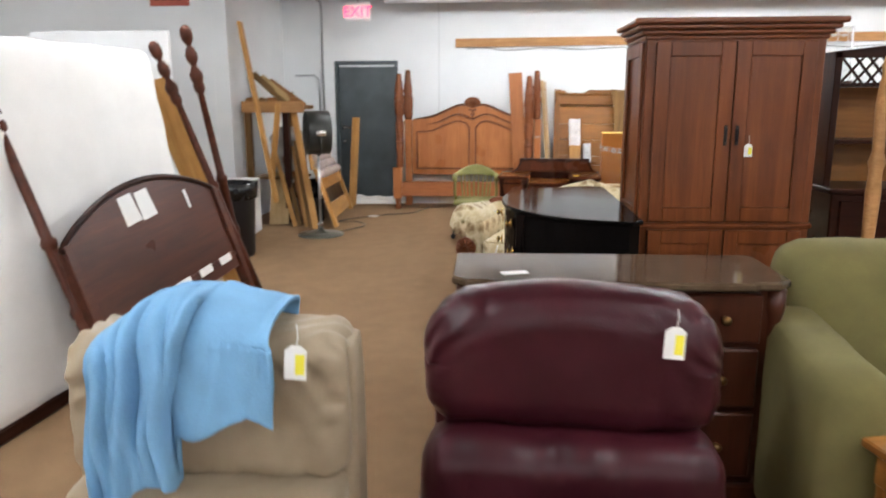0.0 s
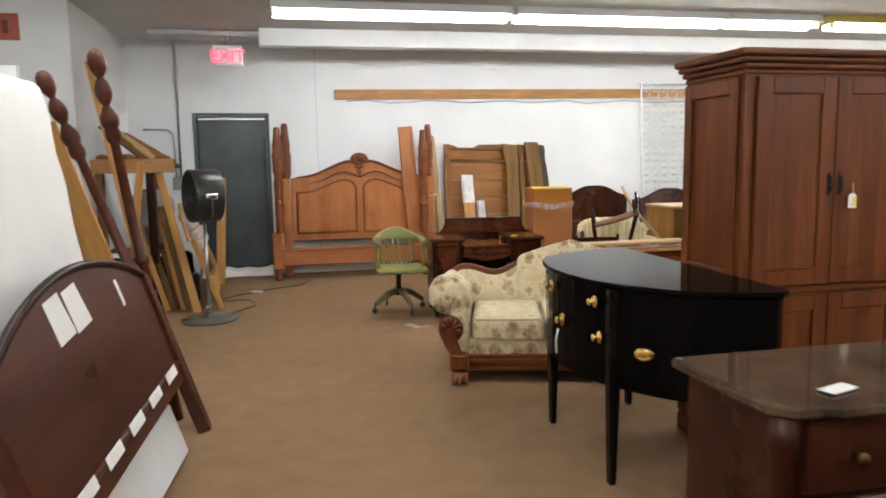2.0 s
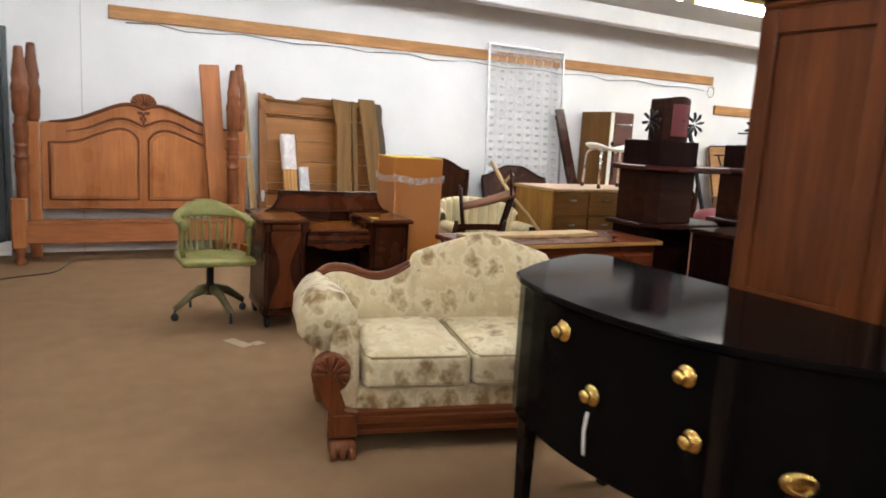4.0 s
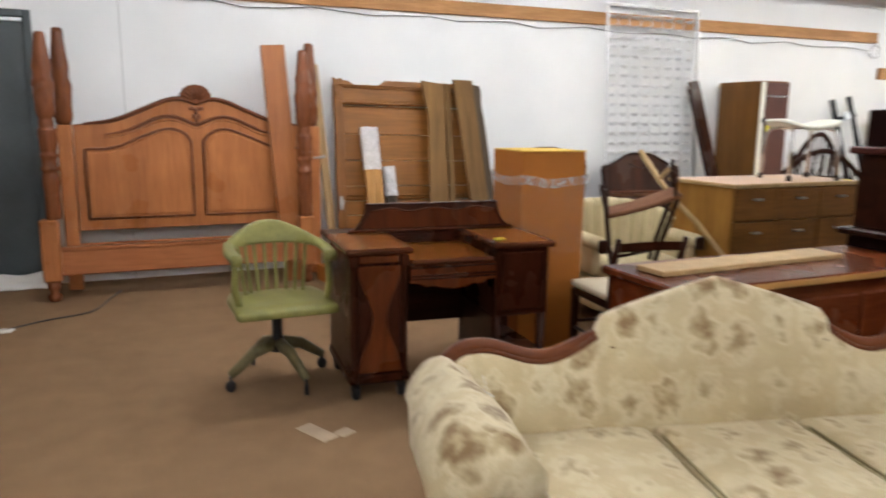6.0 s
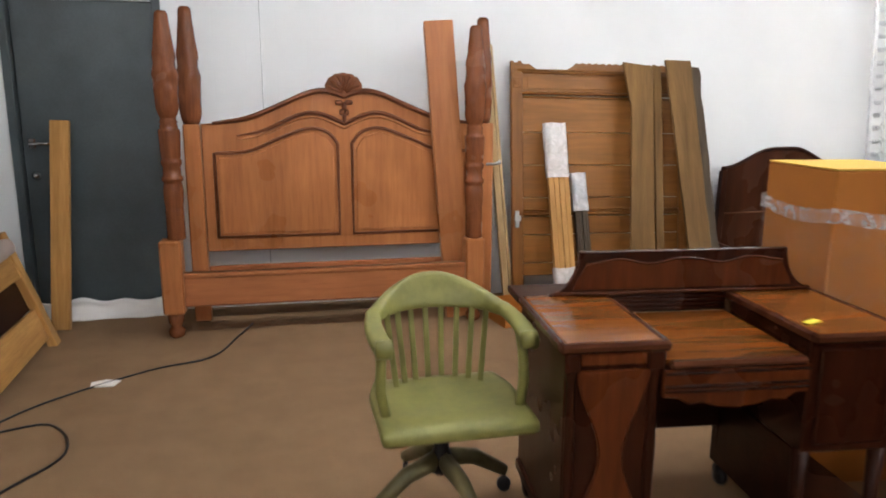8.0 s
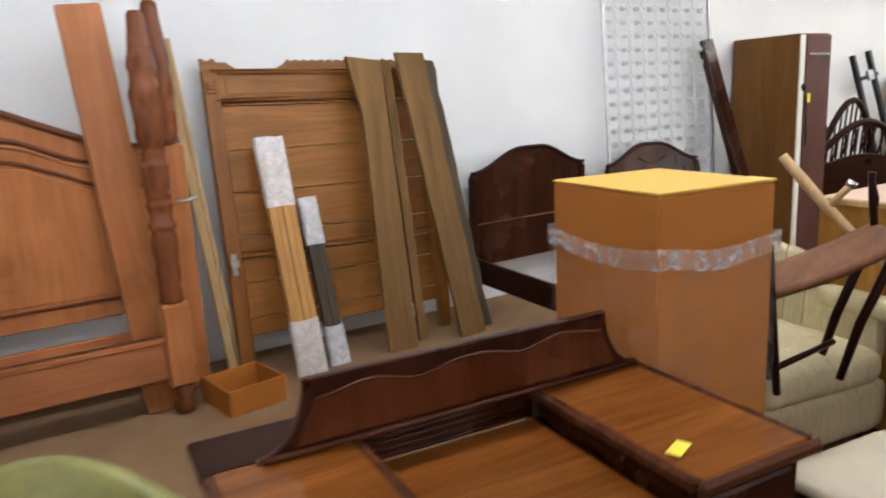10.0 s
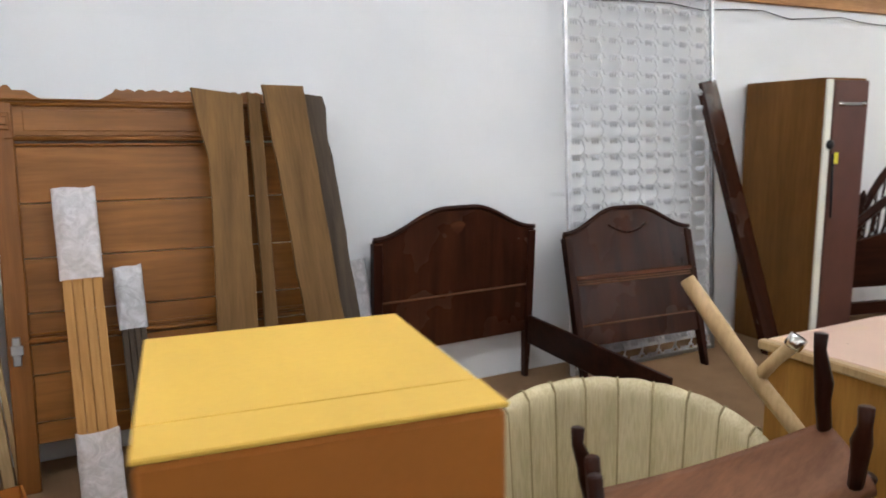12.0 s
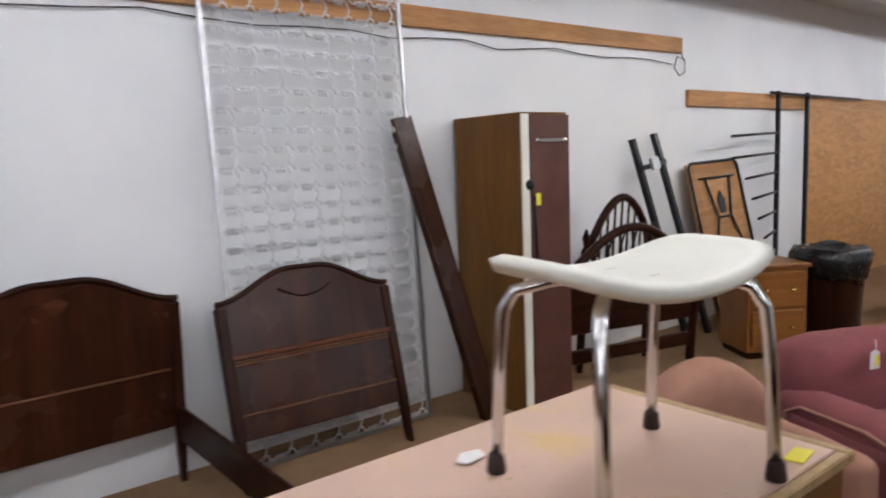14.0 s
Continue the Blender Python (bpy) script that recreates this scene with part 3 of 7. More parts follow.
for x, l in ((1.03, 2.4), (3.47, 2.4), (5.25, 1.1)):
    ceiling_light(x, 8.05, l)
for x in (7.1, 9.5):
    ceiling_light(x, 8.05, 2.3, "yellow_metal")
for y in (4.4, 0.7, -2.8):
    for x in (-4.5, -0.6, 3.4, 7.4, 12.5):
        ceiling_light(x, y, 2.4)
# Unseen lights added to brighten the east end of the back wall.
for x in (11.6, 13.9, 16.0):
    ceiling_light(x, 8.05, 2.2)

# ---------------------------------------------------------------- seating near the start
def recliner(m, leathername, label, wide=0.84, top=1.0, crown=0.05, corner=0.11, wings=True):
    """Faces -y; the back's upper edge stands at y 0. crown lifts the middle of the head, corner rounds it."""
    t = thing("recliner", m, label, "recliner", "recliners")
    hw = wide / 2
    g = G().cushion((0, 0.02, top - 0.17), (wide * 0.98, 0.24, 0.36), corner, 0.0, 0.006, 52, seed=hw * 9)
    for v in g.v:
        low = math.exp(-max(0, v.z - (top - 0.335)) / 0.07)
        side = math.exp(-max(0, hw * 0.97 - abs(v.x)) / 0.05)
        edge = math.exp(-max(0, hw * 0.90 - abs(v.x)) / 0.07) * math.exp(-max(0, top - 0.03 - v.z) / 0.10)
        cr = noise.noise(Vector((v.x * 20, v.z * 4, 3 + hw))) + 0.6 * noise.noise(Vector((v.x * 44, v.z * 8, 8)))
        v.y -= 0.013 * cr * low
        v.y += 0.010 * side * noise.noise(Vector((v.x * 6, v.z * 34, v.y * 12)))
        v.y -= 0.016 * edge * math.sin((v.z + abs(v.x)) * 70 + 3 * noise.noise(Vector((v.x * 9, v.z * 9, 4))))
        v.z += 0.007 * edge * math.sin((v.y - abs(v.x)) * 90)
        v.z += crown * (1 - (v.x / hw) ** 2) * (v.z > top - 0.2)
        v.z -= crown * max(0, (abs(v.x) / hw - 0.7)) * (v.z > top - 0.15)
    part("head_pillow", g, leathername, t)
    g = G().cushion((0, -0.06, top - 0.53), (wide * 0.97, 0.26, 0.40), min(0.09, corner), 0.0, 0.012, 52, seed=3 + hw)
    for v in g.v:
        high = math.exp(-max(0, (top - 0.34) - v.z) / 0.12)
        fold = abs(math.sin(v.x * 17 + 2.6 * noise.noise(Vector((v.x * 5, v.z * 5, hw))))) ** 3
        v.y -= high * (0.016 * fold + 0.012 * noise.noise(Vector((v.x * 17 + 4, v.z * 4, 5 + hw))) + 0.006 * noise.noise(Vector((v.x * 44, v.z * 7, 9))))
    part("back_cushion", g, leathername, t)
    part("back_shell", G().cushion((0, 0.12, 0.5), (wide * 0.94, 0.1, top - 0.2), 0.045, 0, 0.004, 8), leathername, t)
    part("seat_cushion", G().cushion((0, -0.36, 0.30), (wide * 0.66, 0.56, 0.16), 0.07, 0.03, 0.01, 10), leathername, t)
    for s in (-1, 1):
        part("armrest", G().cushion((s * (hw - 0.08), -0.3, 0.25), (0.17, 0.66, 0.36), 0.075, 0, 0.008, 10, seed=s), leathername, t)
        if wings:
            part("side_wing", G().cushion((s * (hw - 0.015), 0.06, top - 0.40), (0.05, 0.17, 0.74), 0.022, 0, 0.004, 8), leathername, t)
    part("base", G().box(-hw + 0.08, -0.6, 0, hw - 0.08, 0.1, 0.12, 0.01), "plastic_black", t)
    return t


recliner(pose(1.425, 1.57, 0, 0, 0, -2), "burgundy", "dark burgundy leather recliner with a pillowed head roll and creases", 0.84, 0.945, 0.06, 0.115, False)
price_tag(pose(1.67, 1.405, 0.945, -6, 4, 0), size=1.5)
recliner(pose(0.53, 1.26, 0, 0, 0, 3), "tan_leather", "taupe leather recliner with creased corners and a blanket over it", 0.685, 0.955, 0.015, 0.06)
price_tag(pose(0.79, 1.09, 0.985, -4, 3, 0), size=1.4)


def throw(u, v):
    # u across, v from behind over the top and down the front; two lobes part at a deep fold
    uf0 = 0.47
    hem = 0.622 - 0.03 * u - 0.13 * min(1, max(0, (u - uf0) / 0.04)) + 0.018 * math.sin(u * 13) + 0.03 * min(1, max(0, (0.15 - u) / 0.15))
    s = -0.1 + v * (hem + 0.1)
    top = 0.972
    if s < 0:
        y, z = 0.145 - 0.02 * s, top + s
    elif s < 0.3:
        a = s / 0.3 * math.pi
        y, z = 0.145 * math.cos(a), top + 0.05 * math.sin(a)
    else:
        y, z = -0.15 - 0.07 * (s - 0.3), top - (s - 0.3)
    spread = 0.93 + 0.12 * min(1, max(0, s) / 0.45)
    x = (u - 0.52) * 0.395 * spread + 0.004 * math.sin(s * 23)
    z -= 0.16 * max(0, 0.22 - u) + 0.03 * max(0, u - 0.9)
    z += 0.050 * math.sin(math.pi * min(1, max(0, (u - 0.04) / 0.9))) * math.exp(-((s - 0.16) / 0.13) ** 2)
    k = min(1, max(0, (s - 0.02) / 0.18))
    uf = uf0 + 0.27 * max(0, 1 - max(0, s) / 0.42) ** 1.3          # line of the deep fold
    d = uf - u
    f = 0.030 * noise.noise(Vector((x * 7, s * 2.2, 0.4)))
    if d > 0:
        f += k * 0.044 * math.exp(-d / 0.13) * min(1, d / 0.015)
        f += k * ((0.012 + 0.010 * noise.noise(Vector((u * 5, s * 4, 1)))) * math.sin(u * 30 + 4.0 * s + 3.2 * noise.noise(Vector((u * 4, s * 3.5, 7)))) * min(1, d / 0.1) + 0.005 * math.sin(u * 71 - 9 * s + 3 * noise.noise(Vector((u * 6, s * 6, 4)))))
    else:
        f -= k * 0.020 * math.exp(d / 0.07)
        f += k * (0.012 * math.sin((u * 9 - s * 11) + 1.2) + 0.007 * noise.noise(Vector((u * 15, s * 9, 5))))
    f += k * 0.010 * noise.noise(Vector((x * 26, s * 9, 2)))
    return Vector((x, y - f - (0.03 if y < 0 else -0.02), z + 0.35 * abs(f)))


thick(solo("blanket", G().surf(throw, 150, 110), "blue", "light blue fleece blanket draped in folds over the taupe recliner", "blanket", pose(0.535, 1.235, 0, 0, 0, 3)), 0.012)

# olive armchair
t = thing("armchair", pose(2.73, 2.1, 0, 0, 0, -6), "olive green velvet armchair with square arms and a high back", "armchair")
part("back_cushion", G().cushion((0.05, 0.33, 0.62), (1.05, 0.28, 0.72), 0.12, 0, 0.012, 12), "olive", t)
part("seat_cushion", G().cushion((0.05, -0.1, 0.4), (0.72, 0.66, 0.2), 0.07, 0.03, 0.01, 10), "olive", t)
for s in (-1, 1):
    part("armrest", G().cushion((0.05 + s * 0.49, -0.12, 0.37), (0.23, 0.8, 0.74), 0.07, 0, 0.008, 10, seed=s), "olive", t)
part("base", G().box(-0.3, -0.42, 0.02, 0.42, 0.4, 0.3, 0.02), "olive", t)
# small side table
t = thing("side_table", pose(2.31, 1.42, 0, 0, 0, 12), "small brown wooden side table with a light worn edge", "side table")
part("tabletop", G().box(-0.02, -0.2, 0.54, 0.4, 0.2, 0.57, 0.006), "oak_old", t)
part("apron", G().box(0.01, -0.17, 0.44, 0.37, 0.17, 0.538, 0.004), "oak_old", t)
for x in (0.02, 0.33):
    for y in (-0.17, 0.14):
        part("leg", G().prism([(0.006, 0), (0.024, 0), (0.03, 0.439), (0, 0.439)], 0, 0.03, 0.003, pose(x, y, 0)), "oak_old_z", t)

# ---------------------------------------------------------------- marble topped dresser
t = thing("dresser", pose(1.055, 2.12, 0, 0, 0, 1.0) @ Matrix.Diagonal((1, 1, 1.016, 1)), "red mahogany dresser with a glossy brown marble top", "dresser")
part("body", G().box(0.04, 0.04, 0.1, 1.16, 0.44, 0.835, 0.006), "dresser_red", t)
part("plinth", G().box(0.02, 0.02, 0.0, 1.18, 0.45, 0.1, 0.01), "dresser_red", t)
out = [(0.05, 0), (0.12, 0.0), (0.15, -0.02), (1.05, -0.02), (1.08, 0.0), (1.15, 0), (1.2, 0.05), (1.2, 0.46), (0, 0.46), (0, 0.05)]
part("top", G().prism(out, -0.868, -0.836, 0.008, FLAT), "marble", t, "polished brown marble top with a lobed edge")
for c_ in (0.05, 1.15):
    part("corner_column", G().lathe([(0.035, 0.1), (0.035, 0.16), (0.024, 0.2), (0.028, 0.5), (0.024, 0.72), (0.035, 0.76), (0.035, 0.834)], pose(c_, 0.05, 0), 14), "dresser_red", t)
for r, (z0, z1) in enumerate(((0.64, 0.82), (0.4, 0.62), (0.13, 0.38))):
    for k in range(2):
        x0 = 0.1 + k * 0.505
        dr = part("drawer", G().box(x0, 0.018, z0, x0 + 0.495, 0.05, z1, 0.008), "dresser_red", t)
        for q in (0.13, 0.365):
            part("knob", G().lathe([(0.012, 0), (0.009, 0.012), (0.018, 0.022), (0.012, 0.03)], pose(x0 + q, 0.018, (z0 + z1) / 2, 90), 12), "brass_dull", dr, "dull brass knob")
part("paper_slip", G().box(0, 0, 0, 0.1, 0.045, 0.003, 0.0008), "paper", None, "", pose(1.24, 2.17, 0.886, 0, 0, 18))
tagged(bpy.data.objects["paper_slip"], "white paper price slip lying on the marble top", "paper slip")

# ---------------------------------------------------------------- sideboard
SB = [(1.35, 4.51), (1.335, 3.58), (1.88, 3.2), (1.94, 3.25), (1.94, 4.72), (1.86, 4.77)]


def bowed():
    p = [Vector(q) for q in SB]
    o = [p[0] + (p[1] - p[0]) * (i / 10) - Vector((0.11 * math.sin(math.pi * i / 10) ** 0.7, 0)) for i in range(11)]
    n2 = Vector((-0.6, -0.8))
    o += [p[1] + (p[2] - p[1]) * (i / 10) + n2 * 0.09 * math.sin(math.pi * i / 10) for i in range(1, 11)]
    o += [p[3], p[4]]
    n3 = Vector((-0.5, 0.85))
    o += [p[5] + (p[0] - p[5]) * (i / 8) + n3 * 0.03 * math.sin(math.pi * i / 8) for i in range(8)]
    return [(q.x - 1.32, q.y - 3.58) for q in o]


sb = thing("sideboard", pose(1.32, 3.58, 0) @ Matrix.Diagonal((1, 1, 1.012, 1)), "black lacquered bow-front sideboard with brass pulls on tapered legs", "sideboard")
OUT = bowed()
part("top", G().prism(OUT, -0.905, -0.882, 0.005, FLAT), "black", sb)
inner = [(0.32 + (x - 0.32) * 0.955, 0.42 + (y - 0.42) * 0.975) for x, y in OUT]
part("body", G().prism(inner, -0.882, -0.44, 0.004, FLAT), "black", sb)
for lx, ly in ((0.03, 0.80), (0.02, 0.02), (0.42, -0.28), (0.57, 0.98), (0.57, -0.24)):
    part("leg", G().prism([(-0.014, 0), (0.014, 0), (0.028, 0.5), (0.028, 0.88), (-0.028, 0.88), (-0.028, 0.5)], -0.024, 0.024, 0.003, pose(lx, ly, 0)), "black_z", sb, "tapered square leg")


def knob(parent, m, r=0.03):
    rose_ = part("pull", G().lathe([(r, 0), (r * 1.02, 0.003), (r * 0.75, 0.006), (r * 0.35, 0.010), (r * 0.3, 0.018), (r * 0.62, 0.024), (r * 0.55, 0.032), (r * 0.2, 0.036)], m, 18), "brass", parent, "round brass pull with a domed knob")


for y, z in ((0.52, 0.815), (0.11, 0.81), (0.38, 0.672), (0.08, 0.655)):
    knob(sb, pose(0.020 - 0.102 * math.sin(math.pi * y / 0.93) ** 0.7, y, z, 0, -90, 0))
g = G().lathe([(0.034, -0.02), (0.035, 0.003), (0.022, 0.006), (0.006, 0.008)], Matrix.Diagonal((1, 1.5, 1, 1)), 20)
g.tube([(0.0, -0.03, 0.008), (0.012, -0.026, 0.02), (0.02, 0, 0.024), (0.012, 0.026, 0.02), (0, 0.03, 0.008)], 0.004, 6)
part("bail_pull", g, "brass", sb, "oval brass plate with a bail handle", Matrix.Translation((0.085, -0.14, 0.625)) @ Matrix.Rotation(radians(-126.9), 4, "Z") @ Matrix.Rotation(radians(90), 4, "Y") @ Matrix.Scale(0.8, 4))
part("key_tassel", G().tube([(-0.108, 0.36, 0.635), (-0.12, 0.355, 0.585), (-0.119, 0.35, 0.52)], 0.005, 5), "paper", sb, "pale string tassel")
tagged(part("paper_slip", G().box(0, 0, 0, 0.09, 0.04, 0.003, 0.0008), "paper", None, "", pose(1.45, 4.36, 0.908, 0, 0, -40)), "white price slip lying on the black sideboard", "paper slip")
tagged(thick(part("blue_bag", G().surf(lambda u, v: Vector((0.12 * u + 0.02 * math.sin(v * 9), 0.03 * math.sin(u * 6 + v * 4), 0.2 * v * (1 - 0.3 * u))), 14, 14), "blue_plastic", None, "", pose(1.55, 4.69, 0.40, 0, 0, 30)), 0.003), "blue plastic bag hung on the end of the sideboard", "bag")

# ---------------------------------------------------------------- armoire
ar = thing("armoire", pose(1.99, 3.64, 0, 0, 0, 1.5) @ Matrix.Diagonal((1, 1, 1.013, 1)), "tall reddish cherry armoire with two panelled doors and a flared cornice", "armoire")
AW, AD = 0.93, 0.50
g = G()
g.box(0, 0.02, 0.08, AW, AD, 1.80, 0.006)
part("body", g, "cherry", ar)
part("plinth", G().box(-0.012, 0.0, 0, AW + 0.012, AD, 0.1, 0.008), "cherry_x", ar)
for k, (o, z0, z1) in enumerate(((0.012, 1.795, 1.82), (0.03, 1.82, 1.845), (0.055, 1.845, 1.87), (0.078, 1.87, 1.90))):
    part("cornice", G().box(-o, 0.02 - o, z0, AW + o, AD, z1 - 0.0004, 0.008), "cherry_x", ar)
part("waist_moulding", G().box(-0.012, 0.004, 0.80, AW + 0.012, AD - 0.01, 0.83, 0.008), "cherry_x", ar)


def panel_door(parent, x0, x1, z0, z1, y, st, mat, name="door", rec=0.012):
    dd = part(name, G().box(x0, y, z0, x0 + st, y + 0.022, z1, 0.003).box(x1 - st, y, z0, x1, y + 0.022, z1, 0.003).box(x0 + st, y, z0, x1 - st, y + 0.022, z0 + st, 0.003).box(x0 + st, y, z1 - st, x1 - st, y + 0.022, z1, 0.003), mat, parent)
    part("door_panel", G().box(x0 + st, y + rec, z0 + st, x1 - st, y + 0.021, z1 - st, 0.002), mat, dd)
    return dd


d1 = panel_door(ar, 0.05, 0.462, 0.84, 1.785, -0.004, 0.075, "cherry")
d2 = panel_door(ar, 0.468, 0.88, 0.84, 1.785, -0.004, 0.075, "cherry")
panel_door(ar, 0.05, 0.462, 0.115, 0.79, -0.004, 0.075, "cherry")
panel_door(ar, 0.468, 0.88, 0.115, 0.79, -0.004, 0.075, "cherry")
for dd, x in ((d1, 0.435), (d2, 0.495)):
    part("handle", G().tube([(x, -0.004, 1.34), (x, -0.018, 1.335), (x, -0.022, 1.30), (x, -0.018, 1.27), (x, -0.004, 1.265)], 0.004, 8).box(x - 0.009, -0.008, 1.25, x + 0.009, -0.0035, 1.355, 0.003), "iron", dd, "dark metal bail handle")
g = G()
for z0, z1 in ((0.84, 1.785), (0.115, 0.79)):
    g.box(-0.016, 0.06, z0, 0.001, 0.12, z1, 0.003).box(-0.016, AD - 0.07, z0, 0.001, AD - 0.01, z1, 0.003)
    g.box(-0.016, 0.12, z0, 0.001, AD - 0.07, z0 + 0.07, 0.003).box(-0.016, 0.12, z1 - 0.07, 0.001, AD - 0.07, z1, 0.003)
part("side_frame", g, "cherry", ar)
price_tag(pose(2.545, 3.632, 1.275), size=1.25)

# ---------------------------------------------------------------- hutch with lattice and bedpost beside the armoire
hu = thing("hutch", pose(3.14, 3.95, 0, 0, 0, 0), "dark wooden hutch with a lattice crest and open shelves", "hutch")
part("base_cabinet", G().box(0, 0, 0.0, 1.1, 0.45, 0.97, 0.008), "mahog", hu)
part("counter", G().box(-0.02, -0.02, 0.97, 1.12, 0.46, 1.0, 0.006), "mahog", hu)
for x in (0, 1.06):
    part("side_panel", G().box(x, 0.12, 1.0, x + 0.04, 0.45, 1.78, 0.004), "mahog_z", hu)
for z in (1.25, 1.58):
    part("shelf", G().box(0.04, 0.13, z, 1.06, 0.44, z + 0.022, 0.003), "mahog", hu)
part("back_panel", G().box(0.04, 0.44, 1.0, 1.06, 0.45, 1.58, 0.002), "oak_old", hu)
part("crest_rail", G().prism([(0, 1.74), (1.1, 1.74), (1.1, 1.78), (0.55, 1.84), (0, 1.78)], 0.12, 0.15, 0.004), "mahog", hu)
for i in range(14):
    for s in (-1, 1):
        x = 0.05 + i * 0.075
        part("lattice_slat", G().box(-0.008, 0, -0.1, 0.008, 0.008, 0.1, 0.002, pose(x + 0.05, 0.125 + 0.009 * (s > 0), 1.67, 0, s * 40, 0)), "mahog_z", hu)
part("drawer", G().box(0.05, -0.015, 0.72, 1.05, 0.004, 0.93, 0.004), "mahog", hu)
for k in range(2):
    panel_door(hu, 0.05 + k * 0.503, 0.548 + k * 0.503, 0.12, 0.69, -0.016, 0.06, "mahog")


def bedpost(z1, k=1.0):
    a = [(0.036, 0), (0.036, 0.02), (0.026, 0.05), (0.034, 0.08), (0.03, 0.12), (0.022, 0.16), (0.034, 0.22), (0.036, 0.3), (0.03, 0.34), (0.04, 0.37), (0.04, 0.40), (0.028, 0.43), (0.036, 0.6), (0.03, 0.66), (0.04, 0.69), (0.026, 0.72), (0.034, 0.86), (0.026, 0.92), (0.018, 0.95), (0.024, 0.97), (0.012, 1.0)]
    return [(r * k, z * z1) for r, z in a]


t = thing("bed_post", pose(3.17, 3.55, 0), "orange-brown turned bed post standing beside the armoire", "bed post")
part("shaft", G().lathe(bedpost(1.72, 1.05), None, 14), "oak_board", t)

# ---------------------------------------------------------------- sofa
so = thing("sofa", pose(0.97, 5.22, 0, 0, 0, -15), "cream floral brocade sofa with scrolled arms and a carved frame", "sofa")
SL = 1.68
SM = SL / 2
part("front_rail", G().box(0.03, 0.0, 0.085, SL - 0.03, 0.05, 0.195, 0.012), "cherry_x", so, "carved dark mahogany rail")
for y, z0, z1 in ((-0.014, 0.135, 0.165), (-0.008, 0.085, 0.105)):
    part("rail_moulding", G().box(0.03, y, z0, SL - 0.03, -0.0005, z1, 0.005), "cherry_x", so)
for x in (0.03, SL - 0.07):
    part("side_rail", G().box(x, 0.05, 0.085, x + 0.04, 0.74, 0.195, 0.01), "cherry_x", so)
part("back_rail", G().box(0.07, 0.72, 0.085, SL - 0.07, 0.76, 0.195, 0.008), "cherry_x", so)
for x, y in ((0.045, 0.03), (SL - 0.045, 0.03), (0.03, 0.70), (SL - 0.03, 0.70)):
    g = G().cushion((x, y - 0.02, 0.04), (0.12, 0.14, 0.08), 0.036, 0, 0.004, 6).box(x - 0.045, y - 0.045, 0.07, x + 0.045, y + 0.045, 0.12, 0.012)
    for k in (-1, 0, 1):
        g.tube([(x + k * 0.034, y - 0.05, 0.06), (x + k * 0.038, y - 0.09, 0.035), (x + k * 0.04, y - 0.105, 0.006)], [0.018, 0.017, 0.010], 6)
    part("foot", g, "rose_dark", so, "carved claw foot")
part("seat_deck", G().cushion((SM, 0.345, 0.235), (SL - 0.16, 0.67, 0.13), 0.025, 0, 0.004, 12), "floral", so)
CW = 0.478
for k in range(3):
    cx = SM + (k - 1) * CW
    g = G().cushion((cx, 0.30, 0.36), (CW - 0.006, 0.64, 0.15), 0.035, 0.026, 0.006, 18, seed=k * 5.0)
    sc_ = part("seat_cushion", g, "floral", so)
    xa, xb = cx - CW / 2 + 0.012, cx + CW / 2 - 0.012
    for z in (0.424, 0.297):
        part("piping", G().tube([(xa, 0.55, z), (xa, 0.02, z), (xa + 0.022, -0.012, z), (xb - 0.022, -0.012, z), (xb, 0.02, z), (xb, 0.55, z)], 0.005, 6), "seam", sc_, "olive piping")


def back_top(x):
    """Height of the back at x: a pointed centre panel between two swept shoulders."""
    d = abs(x - SM)
    if d < 0.375:
        return 0.735 + 0.12 * (1 - d / 0.375) ** 0.85
    if d < 0.385:
        return 0.735 - 0.05 * (d - 0.375) / 0.01
    if d < 0.56:
        return 0.685 - 0.075 * math.sin((d - 0.385) / 0.175 * math.pi / 2)
    return 0.61 + 0.045 * (0.5 - 0.5 * math.cos(min(1.0, (d - 0.56) / 0.2) * math.pi)) - 0.06 * max(0, (d - 0.79) / 0.09) ** 2


def back_surf(u, v):
    x = -0.03 + u * (SL + 0.06)
    h = back_top(x)
    a = v * 2
    end = 0.05 * max(0, (abs(x - SM) - 0.70) / 0.17) ** 2
    if a < 1:
        return Vector((x, 0.60 + 0.09 * a - 0.03 * math.sin(math.pi * a) - end, 0.34 + (h - 0.34) * a))
    if a < 1.16:
        q = (a - 1) / 0.16
        return Vector((x, 0.69 + 0.06 * q - end * (1 - q), h + 0.012 * math.sin(q * math.pi)))
    return Vector((x, 0.75 - 0.02 * (a - 1.16), h - (h - 0.12) * (a - 1.16) / 0.84))


part("backrest", G().surf(back_surf, 120, 32), "floral", so)
for s in (-1, 1):
    q = [SM + s * (0.388 + 0.478 * i / 26) for i in range(27)]
    part("crest_moulding", G().tube([(x, 0.718 - 0.05 * max(0, (abs(x - SM) - 0.70) / 0.17) ** 2, back_top(x) + 0.014) for x in q], [0.014 + 0.010 * min(1, i / 4) for i in range(27)], 10).tube([(x, 0.695 - 0.05 * max(0, (abs(x - SM) - 0.70) / 0.17) ** 2, back_top(x) + 0.004) for x in q], 0.009, 6), "cherry_x", so, "carved dark crest rail")
part("seam", G().tube([(SM - 0.36 + 0.72 * i / 20, 0.657, 0.665 + 0.014 * math.sin(math.pi * i / 20)) for i in range(21)], 0.0035, 5), "moulding", so, "dark piping seam")
